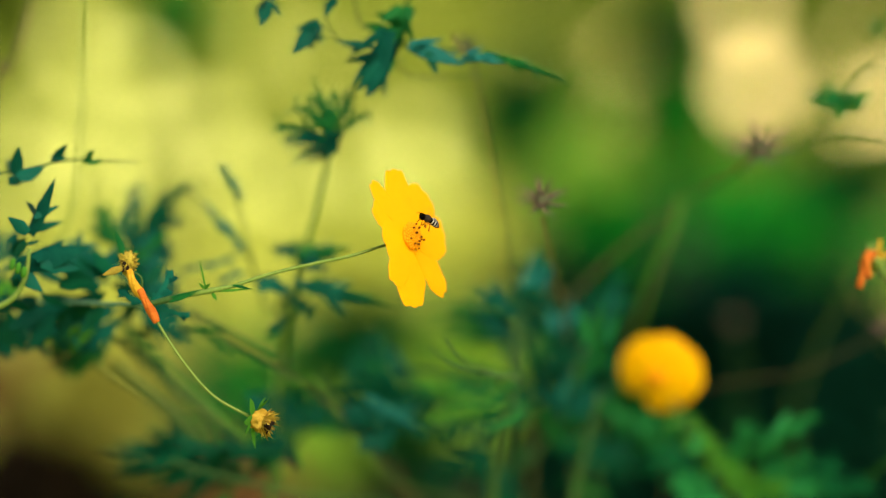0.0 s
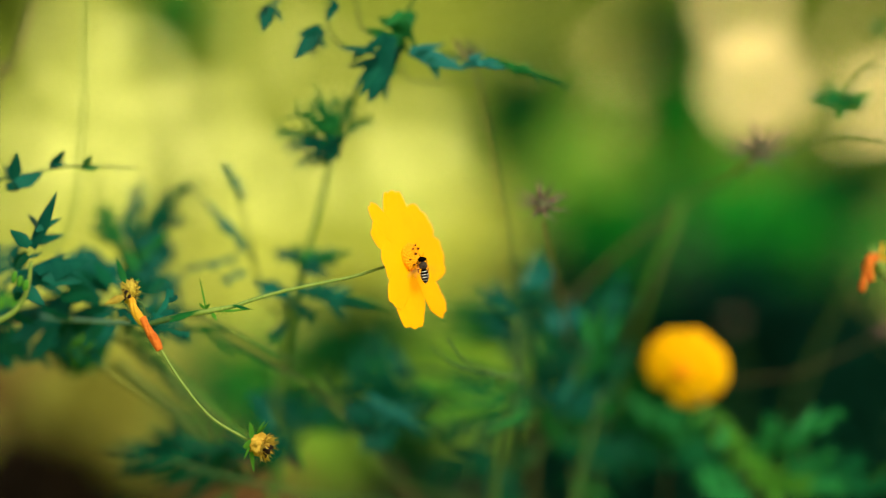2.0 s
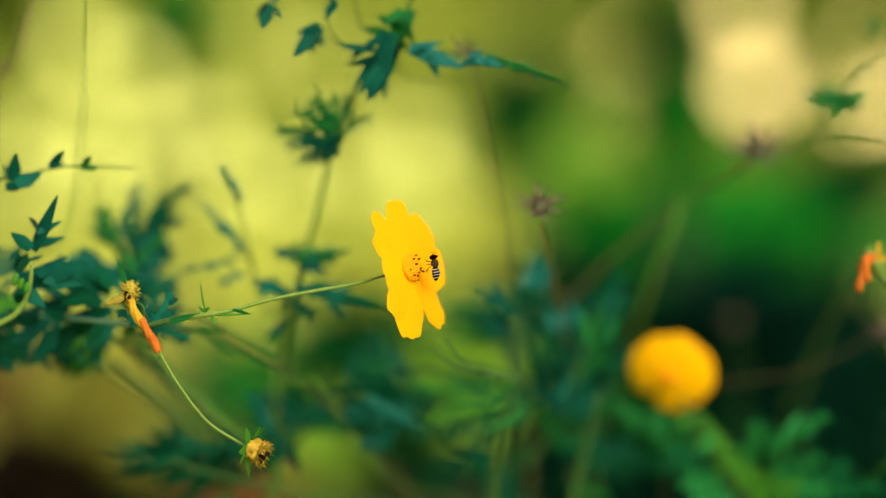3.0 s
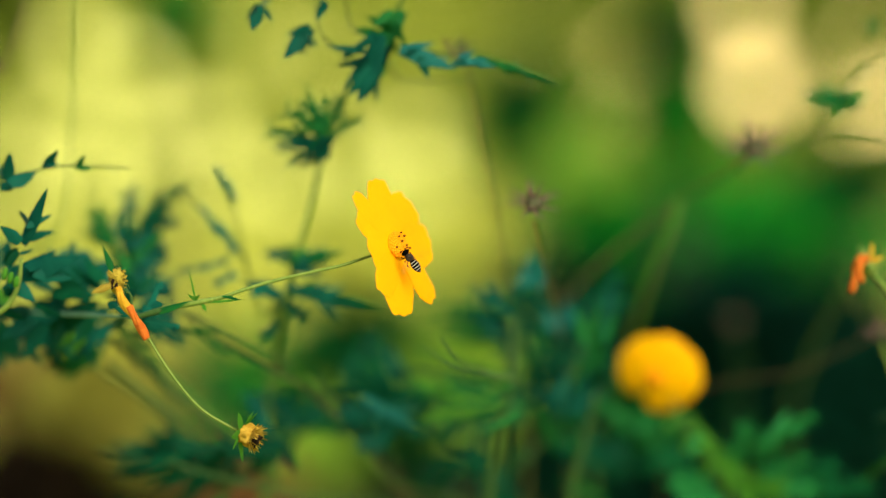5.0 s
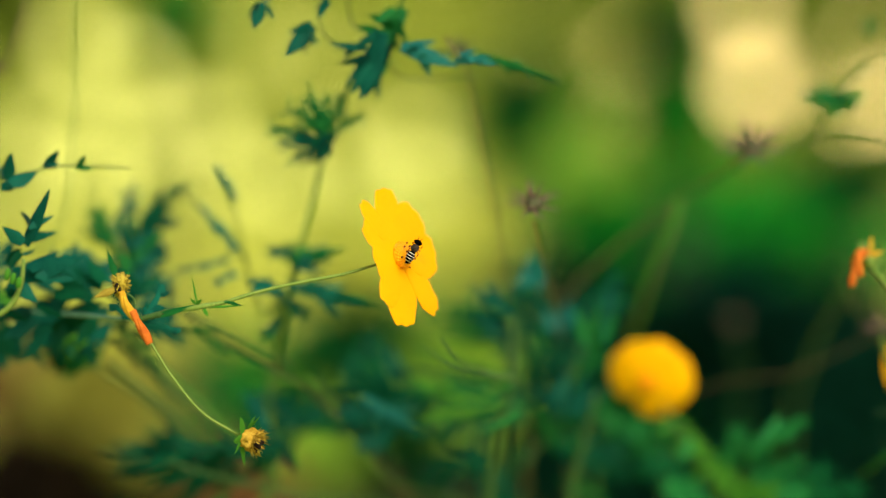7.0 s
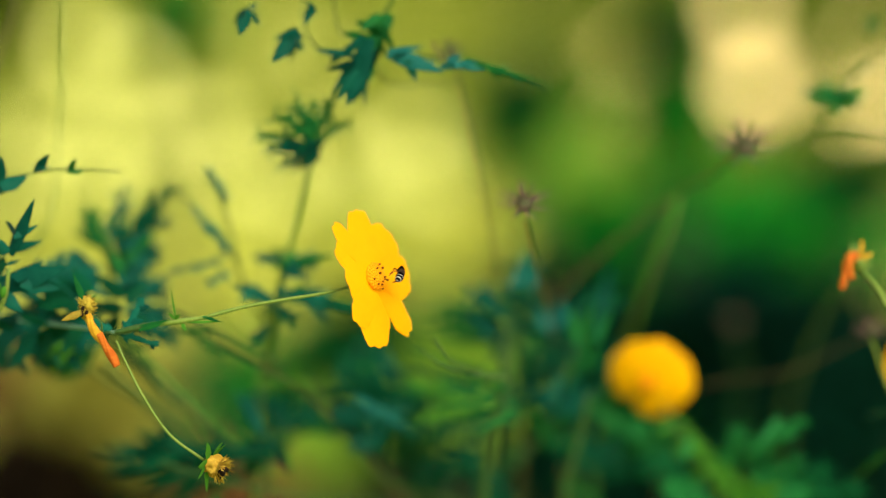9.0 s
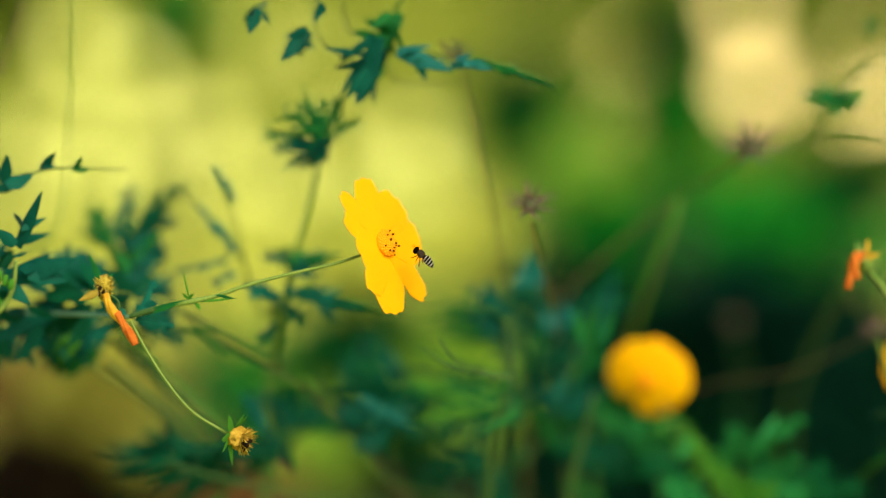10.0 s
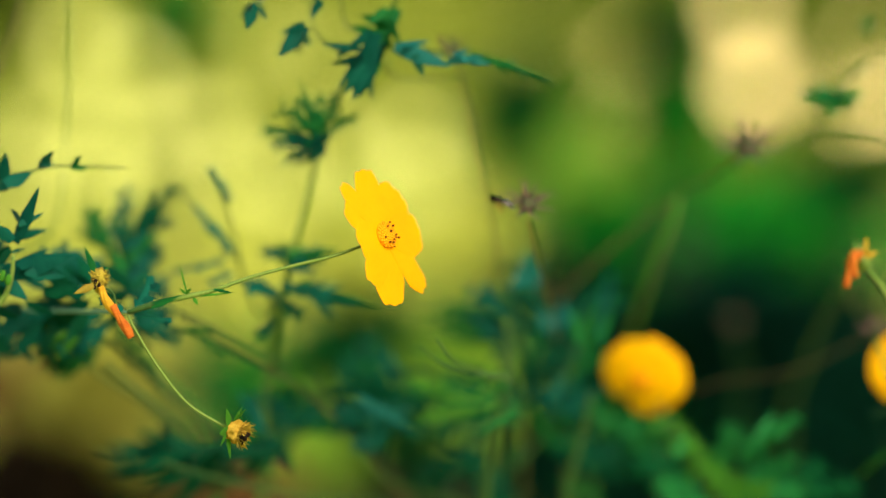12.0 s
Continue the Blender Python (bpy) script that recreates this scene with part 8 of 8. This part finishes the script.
    walk(EDGE, [
        (0.0, pose(x, y, z + -0.0000, 0, 0.000, 0)),
        (0.5, pose(x, y, z + -0.0000, 0, -0.025, 0)),
        (1.0, pose(x, y, z + -0.0013, 0, -0.096, 0)),
        (1.5, pose(x, y, z + -0.0003, 0, 0.023, 0)),
        (2.0, pose(x, y, z + -0.0013, 0, 0.071, 0)),
        (2.5, pose(x, y, z + -0.0033, 0, -0.025, 0)),
        (3.0, pose(x, y, z + -0.0013, 0, -0.025, 0)),
        (5.0, pose(x, y, z + -0.0016, 0, -0.214, 0)),
        (5.5, pose(x, y, z + -0.0013, 0, -0.237, 0)),
        (6.0, pose(x, y, z + -0.0000, 0, -0.214, 0)),
        (6.5, pose(x, y, z + -0.0000, 0, -0.142, 0)),
        (7.0, pose(x, y, z + 0.0007, 0, -0.237, 0)),
        (9.0, pose(x, y, z + -0.0003, 0, -0.498, 0)),
        (9.5, pose(x, y, z + 0.0003, 0, -0.498, 0)),
        (10.0, pose(x, y, z + -0.0003, 0, -0.333, 0)),
        (10.5, pose(x, y, z + 0.0003, 0, -0.545, 0)),
        (11.0, pose(x, y, z + -0.0000, 0, -0.450, 0)),
        (11.5, pose(x, y, z + 0.0007, 0, -0.570, 0)),
        (12.0, pose(x, y, z + 0.0003, 0, -0.379, 0)),
    ])
    # thin shoot with one leaf
    x, y, z = TWIG.location
    walk(TWIG, [
        (0.0, pose(x, y, z + -0.0000, 0, 0.000, 0)),
        (0.5, pose(x, y, z + 0.0004, 0, -0.128, 0)),
        (1.0, pose(x, y, z + 0.0004, 0, -0.107, 0)),
        (1.5, pose(x, y, z + -0.0000, 0, 0.022, 0)),
        (2.0, pose(x, y, z + -0.0000, 0, 0.022, 0)),
        (2.5, pose(x, y, z + -0.0000, 0, 0.044, 0)),
        (3.0, pose(x, y, z + 0.0002, 0, -0.086, 0)),
        (5.0, pose(x, y, z + 0.0004, 0, -0.107, 0)),
        (5.5, pose(x, y, z + 0.0004, 0, -0.107, 0)),
        (6.0, pose(x, y, z + 0.0005, 0, -0.150, 0)),
        (6.5, pose(x, y, z + 0.0004, 0, -0.086, 0)),
        (7.0, pose(x, y, z + 0.0005, 0, -0.171, 0)),
        (9.0, pose(x, y, z + 0.0015, 0, -0.128, 0)),
        (9.5, pose(x, y, z + 0.0007, 0, -0.215, 0)),
        (10.0, pose(x, y, z + 0.0007, 0, -0.150, 0)),
        (10.5, pose(x, y, z + 0.0009, 0, -0.301, 0)),
        (11.0, pose(x, y, z + 0.0009, 0, -0.322, 0)),
        (11.5, pose(x, y, z + 0.0013, 0, -0.301, 0)),
        (12.0, pose(x, y, z + 0.0011, 0, -0.236, 0)),
    ])
    # the full yellow flower
    x, y, z = RIGHT.location
    walk(RIGHT, [
        (0.0, pose(x, y, z + 0.0000, 0, -0.039, 0)),
        (0.5, pose(x, y, z + 0.0025, 0, 0.448, 0)),
        (1.0, pose(x, y, z + 0.0008, 0, 0.214, 0)),
        (1.5, pose(x, y, z + 0.0013, 0, 0.487, 0)),
        (2.0, pose(x, y, z + 0.0020, 0, 0.850, 0)),
        (2.5, pose(x, y, z + 0.0013, 0, 0.545, 0)),
        (3.0, pose(x, y, z + 0.0000, 0, 0.351, 0)),
        (5.0, pose(x, y, z + 0.0000, 0, -0.080, 0)),
        (5.5, pose(x, y, z + 0.0000, 0, -0.080, 0)),
        (6.0, pose(x, y, z + -0.0020, 0, -0.200, 0)),
        (6.5, pose(x, y, z + -0.0013, 0, -0.320, 0)),
        (7.0, pose(x, y, z + -0.0020, 0, -0.360, 0)),
        (9.0, pose(x, y, z + -0.0020, 0, -0.351, 0)),
        (9.5, pose(x, y, z + -0.0035, 0, -0.234, 0)),
        (10.0, pose(x, y, z + -0.0015, 0, -0.429, 0)),
        (10.5, pose(x, y, z + 0.0000, 0, -0.390, 0)),
        (11.0, pose(x, y, z + -0.0010, 0, -0.467, 0)),
        (11.5, pose(x, y, z + -0.0010, 0, -0.506, 0)),
        (12.0, pose(x, y, z + -0.0010, 0, -0.584, 0)),
    ])
    # stalk
    x, y, z = STALKS[0].location
    walk(STALKS[0], [
        (0.0, pose(x, y, z + 0.0000, 0, 0.000, 0)),
        (0.5, pose(x, y, z + 0.0000, 0, -0.033, 0)),
        (1.0, pose(x, y, z + 0.0000, 0, -0.050, 0)),
        (1.5, pose(x, y, z + 0.0000, 0, -0.017, 0)),
        (2.0, pose(x, y, z + 0.0000, 0, 0.032, 0)),
        (2.5, pose(x, y, z + 0.0000, 0, 0.000, 0)),
        (3.0, pose(x, y, z + 0.0000, 0, 0.016, 0)),
        (5.0, pose(x, y, z + 0.0000, 0, -0.166, 0)),
        (5.5, pose(x, y, z + 0.0000, 0, -0.133, 0)),
        (6.0, pose(x, y, z + 0.0000, 0, -0.133, 0)),
        (6.5, pose(x, y, z + 0.0000, 0, -0.133, 0)),
        (7.0, pose(x, y, z + 0.0000, 0, -0.133, 0)),
        (9.0, pose(x, y, z + 0.0000, 0, -0.397, 0)),
        (9.5, pose(x, y, z + 0.0000, 0, -0.397, 0)),
        (10.0, pose(x, y, z + 0.0000, 0, -0.215, 0)),
        (10.5, pose(x, y, z + 0.0000, 0, -0.381, 0)),
        (11.0, pose(x, y, z + 0.0000, 0, -0.314, 0)),
        (11.5, pose(x, y, z + 0.0000, 0, -0.479, 0)),
        (12.0, pose(x, y, z + 0.0000, 0, -0.264, 0)),
    ])
    # stalk
    x, y, z = STALKS[1].location
    walk(STALKS[1], [
        (0.0, pose(x, y, z + 0.0000, 0, 0.000, 0)),
        (0.5, pose(x, y, z + 0.0000, 0, -0.047, 0)),
        (1.0, pose(x, y, z + 0.0000, 0, -0.070, 0)),
        (1.5, pose(x, y, z + 0.0000, 0, -0.024, 0)),
        (2.0, pose(x, y, z + 0.0000, 0, 0.046, 0)),
        (2.5, pose(x, y, z + 0.0000, 0, 0.000, 0)),
        (3.0, pose(x, y, z + 0.0000, 0, 0.023, 0)),
        (5.0, pose(x, y, z + 0.0000, 0, -0.235, 0)),
        (5.5, pose(x, y, z + 0.0000, 0, -0.188, 0)),
        (6.0, pose(x, y, z + 0.0000, 0, -0.188, 0)),
        (6.5, pose(x, y, z + 0.0000, 0, -0.188, 0)),
        (7.0, pose(x, y, z + 0.0000, 0, -0.188, 0)),
        (9.0, pose(x, y, z + 0.0000, 0, -0.562, 0)),
        (9.5, pose(x, y, z + 0.0000, 0, -0.562, 0)),
        (10.0, pose(x, y, z + 0.0000, 0, -0.304, 0)),
        (10.5, pose(x, y, z + 0.0000, 0, -0.539, 0)),
        (11.0, pose(x, y, z + 0.0000, 0, -0.445, 0)),
        (11.5, pose(x, y, z + 0.0000, 0, -0.678, 0)),
        (12.0, pose(x, y, z + 0.0000, 0, -0.374, 0)),
    ])
    # stalk
    x, y, z = STALKS[2].location
    walk(STALKS[2], [
        (0.0, pose(x, y, z + 0.0000, 0, 0.000, 0)),
        (0.5, pose(x, y, z + 0.0000, 0, -0.011, 0)),
        (1.0, pose(x, y, z + 0.0000, 0, -0.017, 0)),
        (1.5, pose(x, y, z + 0.0000, 0, -0.006, 0)),
        (2.0, pose(x, y, z + 0.0000, 0, 0.011, 0)),
        (2.5, pose(x, y, z + 0.0000, 0, 0.000, 0)),
        (3.0, pose(x, y, z + 0.0000, 0, 0.005, 0)),
        (5.0, pose(x, y, z + 0.0000, 0, -0.055, 0)),
        (5.5, pose(x, y, z + 0.0000, 0, -0.044, 0)),
        (6.0, pose(x, y, z + 0.0000, 0, -0.044, 0)),
        (6.5, pose(x, y, z + 0.0000, 0, -0.044, 0)),
        (7.0, pose(x, y, z + 0.0000, 0, -0.044, 0)),
        (9.0, pose(x, y, z + 0.0000, 0, -0.132, 0)),
        (9.5, pose(x, y, z + 0.0000, 0, -0.132, 0)),
        (10.0, pose(x, y, z + 0.0000, 0, -0.072, 0)),
        (10.5, pose(x, y, z + 0.0000, 0, -0.127, 0)),
        (11.0, pose(x, y, z + 0.0000, 0, -0.105, 0)),
        (11.5, pose(x, y, z + 0.0000, 0, -0.160, 0)),
        (12.0, pose(x, y, z + 0.0000, 0, -0.088, 0)),
    ])
    # stalk
    x, y, z = STALKS[3].location
    walk(STALKS[3], [
        (0.0, pose(x, y, z + 0.0000, 0, 0.000, 0)),
        (0.5, pose(x, y, z + 0.0000, 0, -0.028, 0)),
        (1.0, pose(x, y, z + 0.0000, 0, -0.041, 0)),
        (1.5, pose(x, y, z + 0.0000, 0, -0.014, 0)),
        (2.0, pose(x, y, z + 0.0000, 0, 0.027, 0)),
        (2.5, pose(x, y, z + 0.0000, 0, 0.000, 0)),
        (3.0, pose(x, y, z + 0.0000, 0, 0.013, 0)),
        (5.0, pose(x, y, z + 0.0000, 0, -0.138, 0)),
        (5.5, pose(x, y, z + 0.0000, 0, -0.111, 0)),
        (6.0, pose(x, y, z + 0.0000, 0, -0.111, 0)),
        (6.5, pose(x, y, z + 0.0000, 0, -0.111, 0)),
        (7.0, pose(x, y, z + 0.0000, 0, -0.111, 0)),
        (9.0, pose(x, y, z + 0.0000, 0, -0.331, 0)),
        (9.5, pose(x, y, z + 0.0000, 0, -0.331, 0)),
        (10.0, pose(x, y, z + 0.0000, 0, -0.179, 0)),
        (10.5, pose(x, y, z + 0.0000, 0, -0.317, 0)),
        (11.0, pose(x, y, z + 0.0000, 0, -0.262, 0)),
        (11.5, pose(x, y, z + 0.0000, 0, -0.399, 0)),
        (12.0, pose(x, y, z + 0.0000, 0, -0.220, 0)),
    ])
    # stalk
    x, y, z = STALKS[4].location
    walk(STALKS[4], [
        (0.0, pose(x, y, z + 0.0000, 0, 0.000, 0)),
        (0.5, pose(x, y, z + 0.0000, 0, -0.028, 0)),
        (1.0, pose(x, y, z + 0.0000, 0, -0.041, 0)),
        (1.5, pose(x, y, z + 0.0000, 0, -0.014, 0)),
        (2.0, pose(x, y, z + 0.0000, 0, 0.027, 0)),
        (2.5, pose(x, y, z + 0.0000, 0, 0.000, 0)),
        (3.0, pose(x, y, z + 0.0000, 0, 0.013, 0)),
        (5.0, pose(x, y, z + 0.0000, 0, -0.138, 0)),
        (5.5, pose(x, y, z + 0.0000, 0, -0.111, 0)),
        (6.0, pose(x, y, z + 0.0000, 0, -0.111, 0)),
        (6.5, pose(x, y, z + 0.0000, 0, -0.111, 0)),
        (7.0, pose(x, y, z + 0.0000, 0, -0.111, 0)),
        (9.0, pose(x, y, z + 0.0000, 0, -0.331, 0)),
        (9.5, pose(x, y, z + 0.0000, 0, -0.331, 0)),
        (10.0, pose(x, y, z + 0.0000, 0, -0.179, 0)),
        (10.5, pose(x, y, z + 0.0000, 0, -0.317, 0)),
        (11.0, pose(x, y, z + 0.0000, 0, -0.262, 0)),
        (11.5, pose(x, y, z + 0.0000, 0, -0.399, 0)),
        (12.0, pose(x, y, z + 0.0000, 0, -0.220, 0)),
    ])
    # the outer yellow flower
    x, y, z = OUTER.location
    walk(OUTER, [
        (0.0, pose(x, y, z + 0.0000, 0, 0.000, 0)),
        (3.0, pose(x, y, z + 0.0000, 0, -0.093, 0)),
        (5.0, pose(x, y, z + 0.0000, 0, -0.168, 0)),
        (5.5, pose(x, y, z + 0.0000, 0, -0.224, 0)),
        (6.0, pose(x, y, z + 0.0000, 0, -0.336, 0)),
        (6.5, pose(x, y, z + 0.0000, 0, -0.598, 0)),
        (7.0, pose(x, y, z + 0.0000, 0, -0.560, 0)),
        (9.0, pose(x, y, z + 0.0000, 0, -0.504, 0)),
        (9.5, pose(x, y, z + 0.0000, 0, -0.504, 0)),
        (10.0, pose(x, y, z + 0.0000, 0, -0.598, 0)),
        (10.5, pose(x, y, z + 0.0000, 0, -0.840, 0)),
        (11.0, pose(x, y, z + 0.0000, 0, -0.915, 0)),
        (11.5, pose(x, y, z + 0.0000, 0, -1.027, 0)),
        (12.0, pose(x, y, z + 0.0000, 0, -1.083, 0)),
    ])
    # the bee feeds, backs off and hovers, and leaves at the end
    walk(BEE, [
        (0.0, pose(-0.0059, 0.7580, 0.8212, -24.0, -22.1, -143.2)),
        (0.2, pose(-0.0049, 0.7580, 0.8218, -22.1, -19.7, -143.8)),
        (0.4, pose(-0.0044, 0.7575, 0.8136, -18.2, -13.6, -140.9)),
        (0.6, pose(-0.0031, 0.7583, 0.8146, -23.8, -20.2, -169.0)),
        (0.8, pose(-0.0047, 0.7590, 0.8197, -19.8, -27.0, 178.5)),
        (1.0, pose(-0.0045, 0.7587, 0.8139, -19.8, -27.0, 178.5)),
        (1.2, pose(-0.0048, 0.7608, 0.8161, -40.9, -42.9, 177.2)),
        (1.4, pose(-0.0065, 0.7618, 0.8167, -61.9, -51.9, 176.2)),
        (1.5, pose(-0.0068, 0.7614, 0.8083, -62.8, -76.7, 167.2)),
        (1.6, pose(-0.0069, 0.7612, 0.8054, -68.5, -74.7, 168.9)),
        (1.8, pose(-0.0070, 0.7610, 0.8013, -69.5, -77.6, 166.2)),
        (2.0, pose(-0.0073, 0.7611, 0.8040, -66.9, -79.6, 163.5)),
        (2.2, pose(-0.0085, 0.7610, 0.8020, 65.3, -84.2, 30.9)),
        (2.4, pose(-0.0065, 0.7629, 0.7989, 63.1, -85.0, 36.8)),
        (2.5, pose(-0.0033, 0.7651, 0.8027, -43.5, -82.4, 156.9)),
        (2.6, pose(-0.0023, 0.7653, 0.8075, -45.8, -74.7, 168.9)),
        (2.8, pose(-0.0028, 0.7655, 0.8117, -39.9, -79.6, 163.5)),
        (3.0, pose(-0.0032, 0.7652, 0.8046, -39.9, -79.6, 163.5)),
        (3.2, pose(-0.0041, 0.7652, 0.8045, -49.2, -69.8, 171.8)),
        (4.0, pose(-0.0091, 0.7632, 0.8055, -61.6, -54.9, 175.7)),
        (4.8, pose(-0.0139, 0.7612, 0.8061, -71.2, -50.9, 176.3)),
        (5.0, pose(-0.0123, 0.7613, 0.8069, -71.2, -50.9, 176.3)),
        (5.2, pose(-0.0124, 0.7608, 0.7977, -69.4, -62.8, 174.1)),
        (5.4, pose(-0.0121, 0.7614, 0.8091, -70.5, -56.9, 175.4)),
        (5.5, pose(-0.0125, 0.7617, 0.8156, -71.1, -51.9, 176.2)),
        (5.6, pose(-0.0108, 0.7620, 0.8200, -62.8, -41.9, 177.3)),
        (5.8, pose(-0.0135, 0.7618, 0.8174, -67.8, -75.7, 168.1)),
        (6.0, pose(-0.0124, 0.7588, 0.7984, -27.3, -86.4, 123.7)),
        (6.2, pose(-0.0105, 0.7589, 0.7994, 6.3, -87.0, 90.0)),
        (6.4, pose(-0.0126, 0.7592, 0.8050, -60.4, -82.4, 156.9)),
        (6.5, pose(-0.0136, 0.7592, 0.8046, 6.3, -87.0, 90.0)),
        (6.6, pose(-0.0146, 0.7592, 0.8052, -52.6, -84.2, 149.1)),
        (6.8, pose(-0.0159, 0.7591, 0.8031, 74.0, -71.8, 9.2)),
        (7.0, pose(-0.0102, 0.7595, 0.8105, 77.7, -59.9, 5.2)),
        (7.2, pose(-0.0106, 0.7598, 0.8175, 77.8, -58.9, 5.0)),
        (8.0, pose(-0.0139, 0.7606, 0.8124, 73.0, -0.0, 0.0)),
        (8.8, pose(-0.0177, 0.7613, 0.8067, 50.7, 57.9, -4.8)),
        (8.9, pose(-0.0160, 0.7619, 0.8017, 92.3, 51.5, 49.7)),
        (9.0, pose(-0.0156, 0.7646, 0.8011, 70.6, -21.1, 85.6)),
        (9.1, pose(-0.0166, 0.7637, 0.8041, 90.8, -60.7, 42.9)),
        (9.2, pose(-0.0152, 0.7636, 0.8120, -28.6, -79.6, 163.5)),
        (9.4, pose(-0.0128, 0.7639, 0.8188, -29.8, -39.9, 177.5)),
        (9.5, pose(-0.0100, 0.7638, 0.8160, -29.6, -42.9, 177.2)),
        (9.6, pose(-0.0084, 0.7634, 0.8091, -29.8, -39.9, 177.5)),
        (9.8, pose(-0.0107, 0.7631, 0.8037, -29.8, -38.9, 177.6)),
        (10.0, pose(-0.0082, 0.7634, 0.8080, -29.8, -39.9, 177.5)),
        (10.2, pose(-0.0102, 0.7636, 0.8129, -30.0, -34.9, 177.9)),
        (10.4, pose(-0.0157, 0.7603, 0.8075, -30.0, -34.9, 177.9)),
        (10.5, pose(-0.0147, 0.7601, 0.8035, -30.1, -32.9, 178.1)),
        (10.6, pose(-0.0106, 0.7602, 0.8059, -24.8, -30.0, 178.3)),
        (10.8, pose(-0.0051, 0.7613, 0.8258, -19.9, -25.0, 178.6)),
        (11.0, pose(-0.0193, 0.7495, 0.8301, -19.8, -28.0, 178.4)),
        (11.1, pose(-0.0298, 0.7385, 0.8111, -39.0, -59.9, 174.8)),
        (11.2, pose(-0.0391, 0.7369, 0.7817, 23.2, -87.0, 90.0)),
        (11.3, pose(-0.0349, 0.7372, 0.7863, -19.6, -86.4, 123.7)),
        (11.4, pose(-0.0292, 0.7475, 0.7921, -52.6, -84.2, 149.1)),
        (11.5, pose(-0.0256, 0.7550, 0.8014, -71.3, -69.8, 171.8)),
        (11.6, pose(-0.0236, 0.7583, 0.8069, -52.4, -39.9, 177.5)),
        (11.8, pose(0.0007, 0.7626, 0.7943, -19.7, -30.0, 178.3)),
        (11.9, pose(0.0114, 0.7840, 0.8099, -19.9, -25.0, 178.6)),
        (12.0, pose(0.0211, 0.7999, 0.8267, -20.0, -18.0, 179.0)),
    ])


motions()
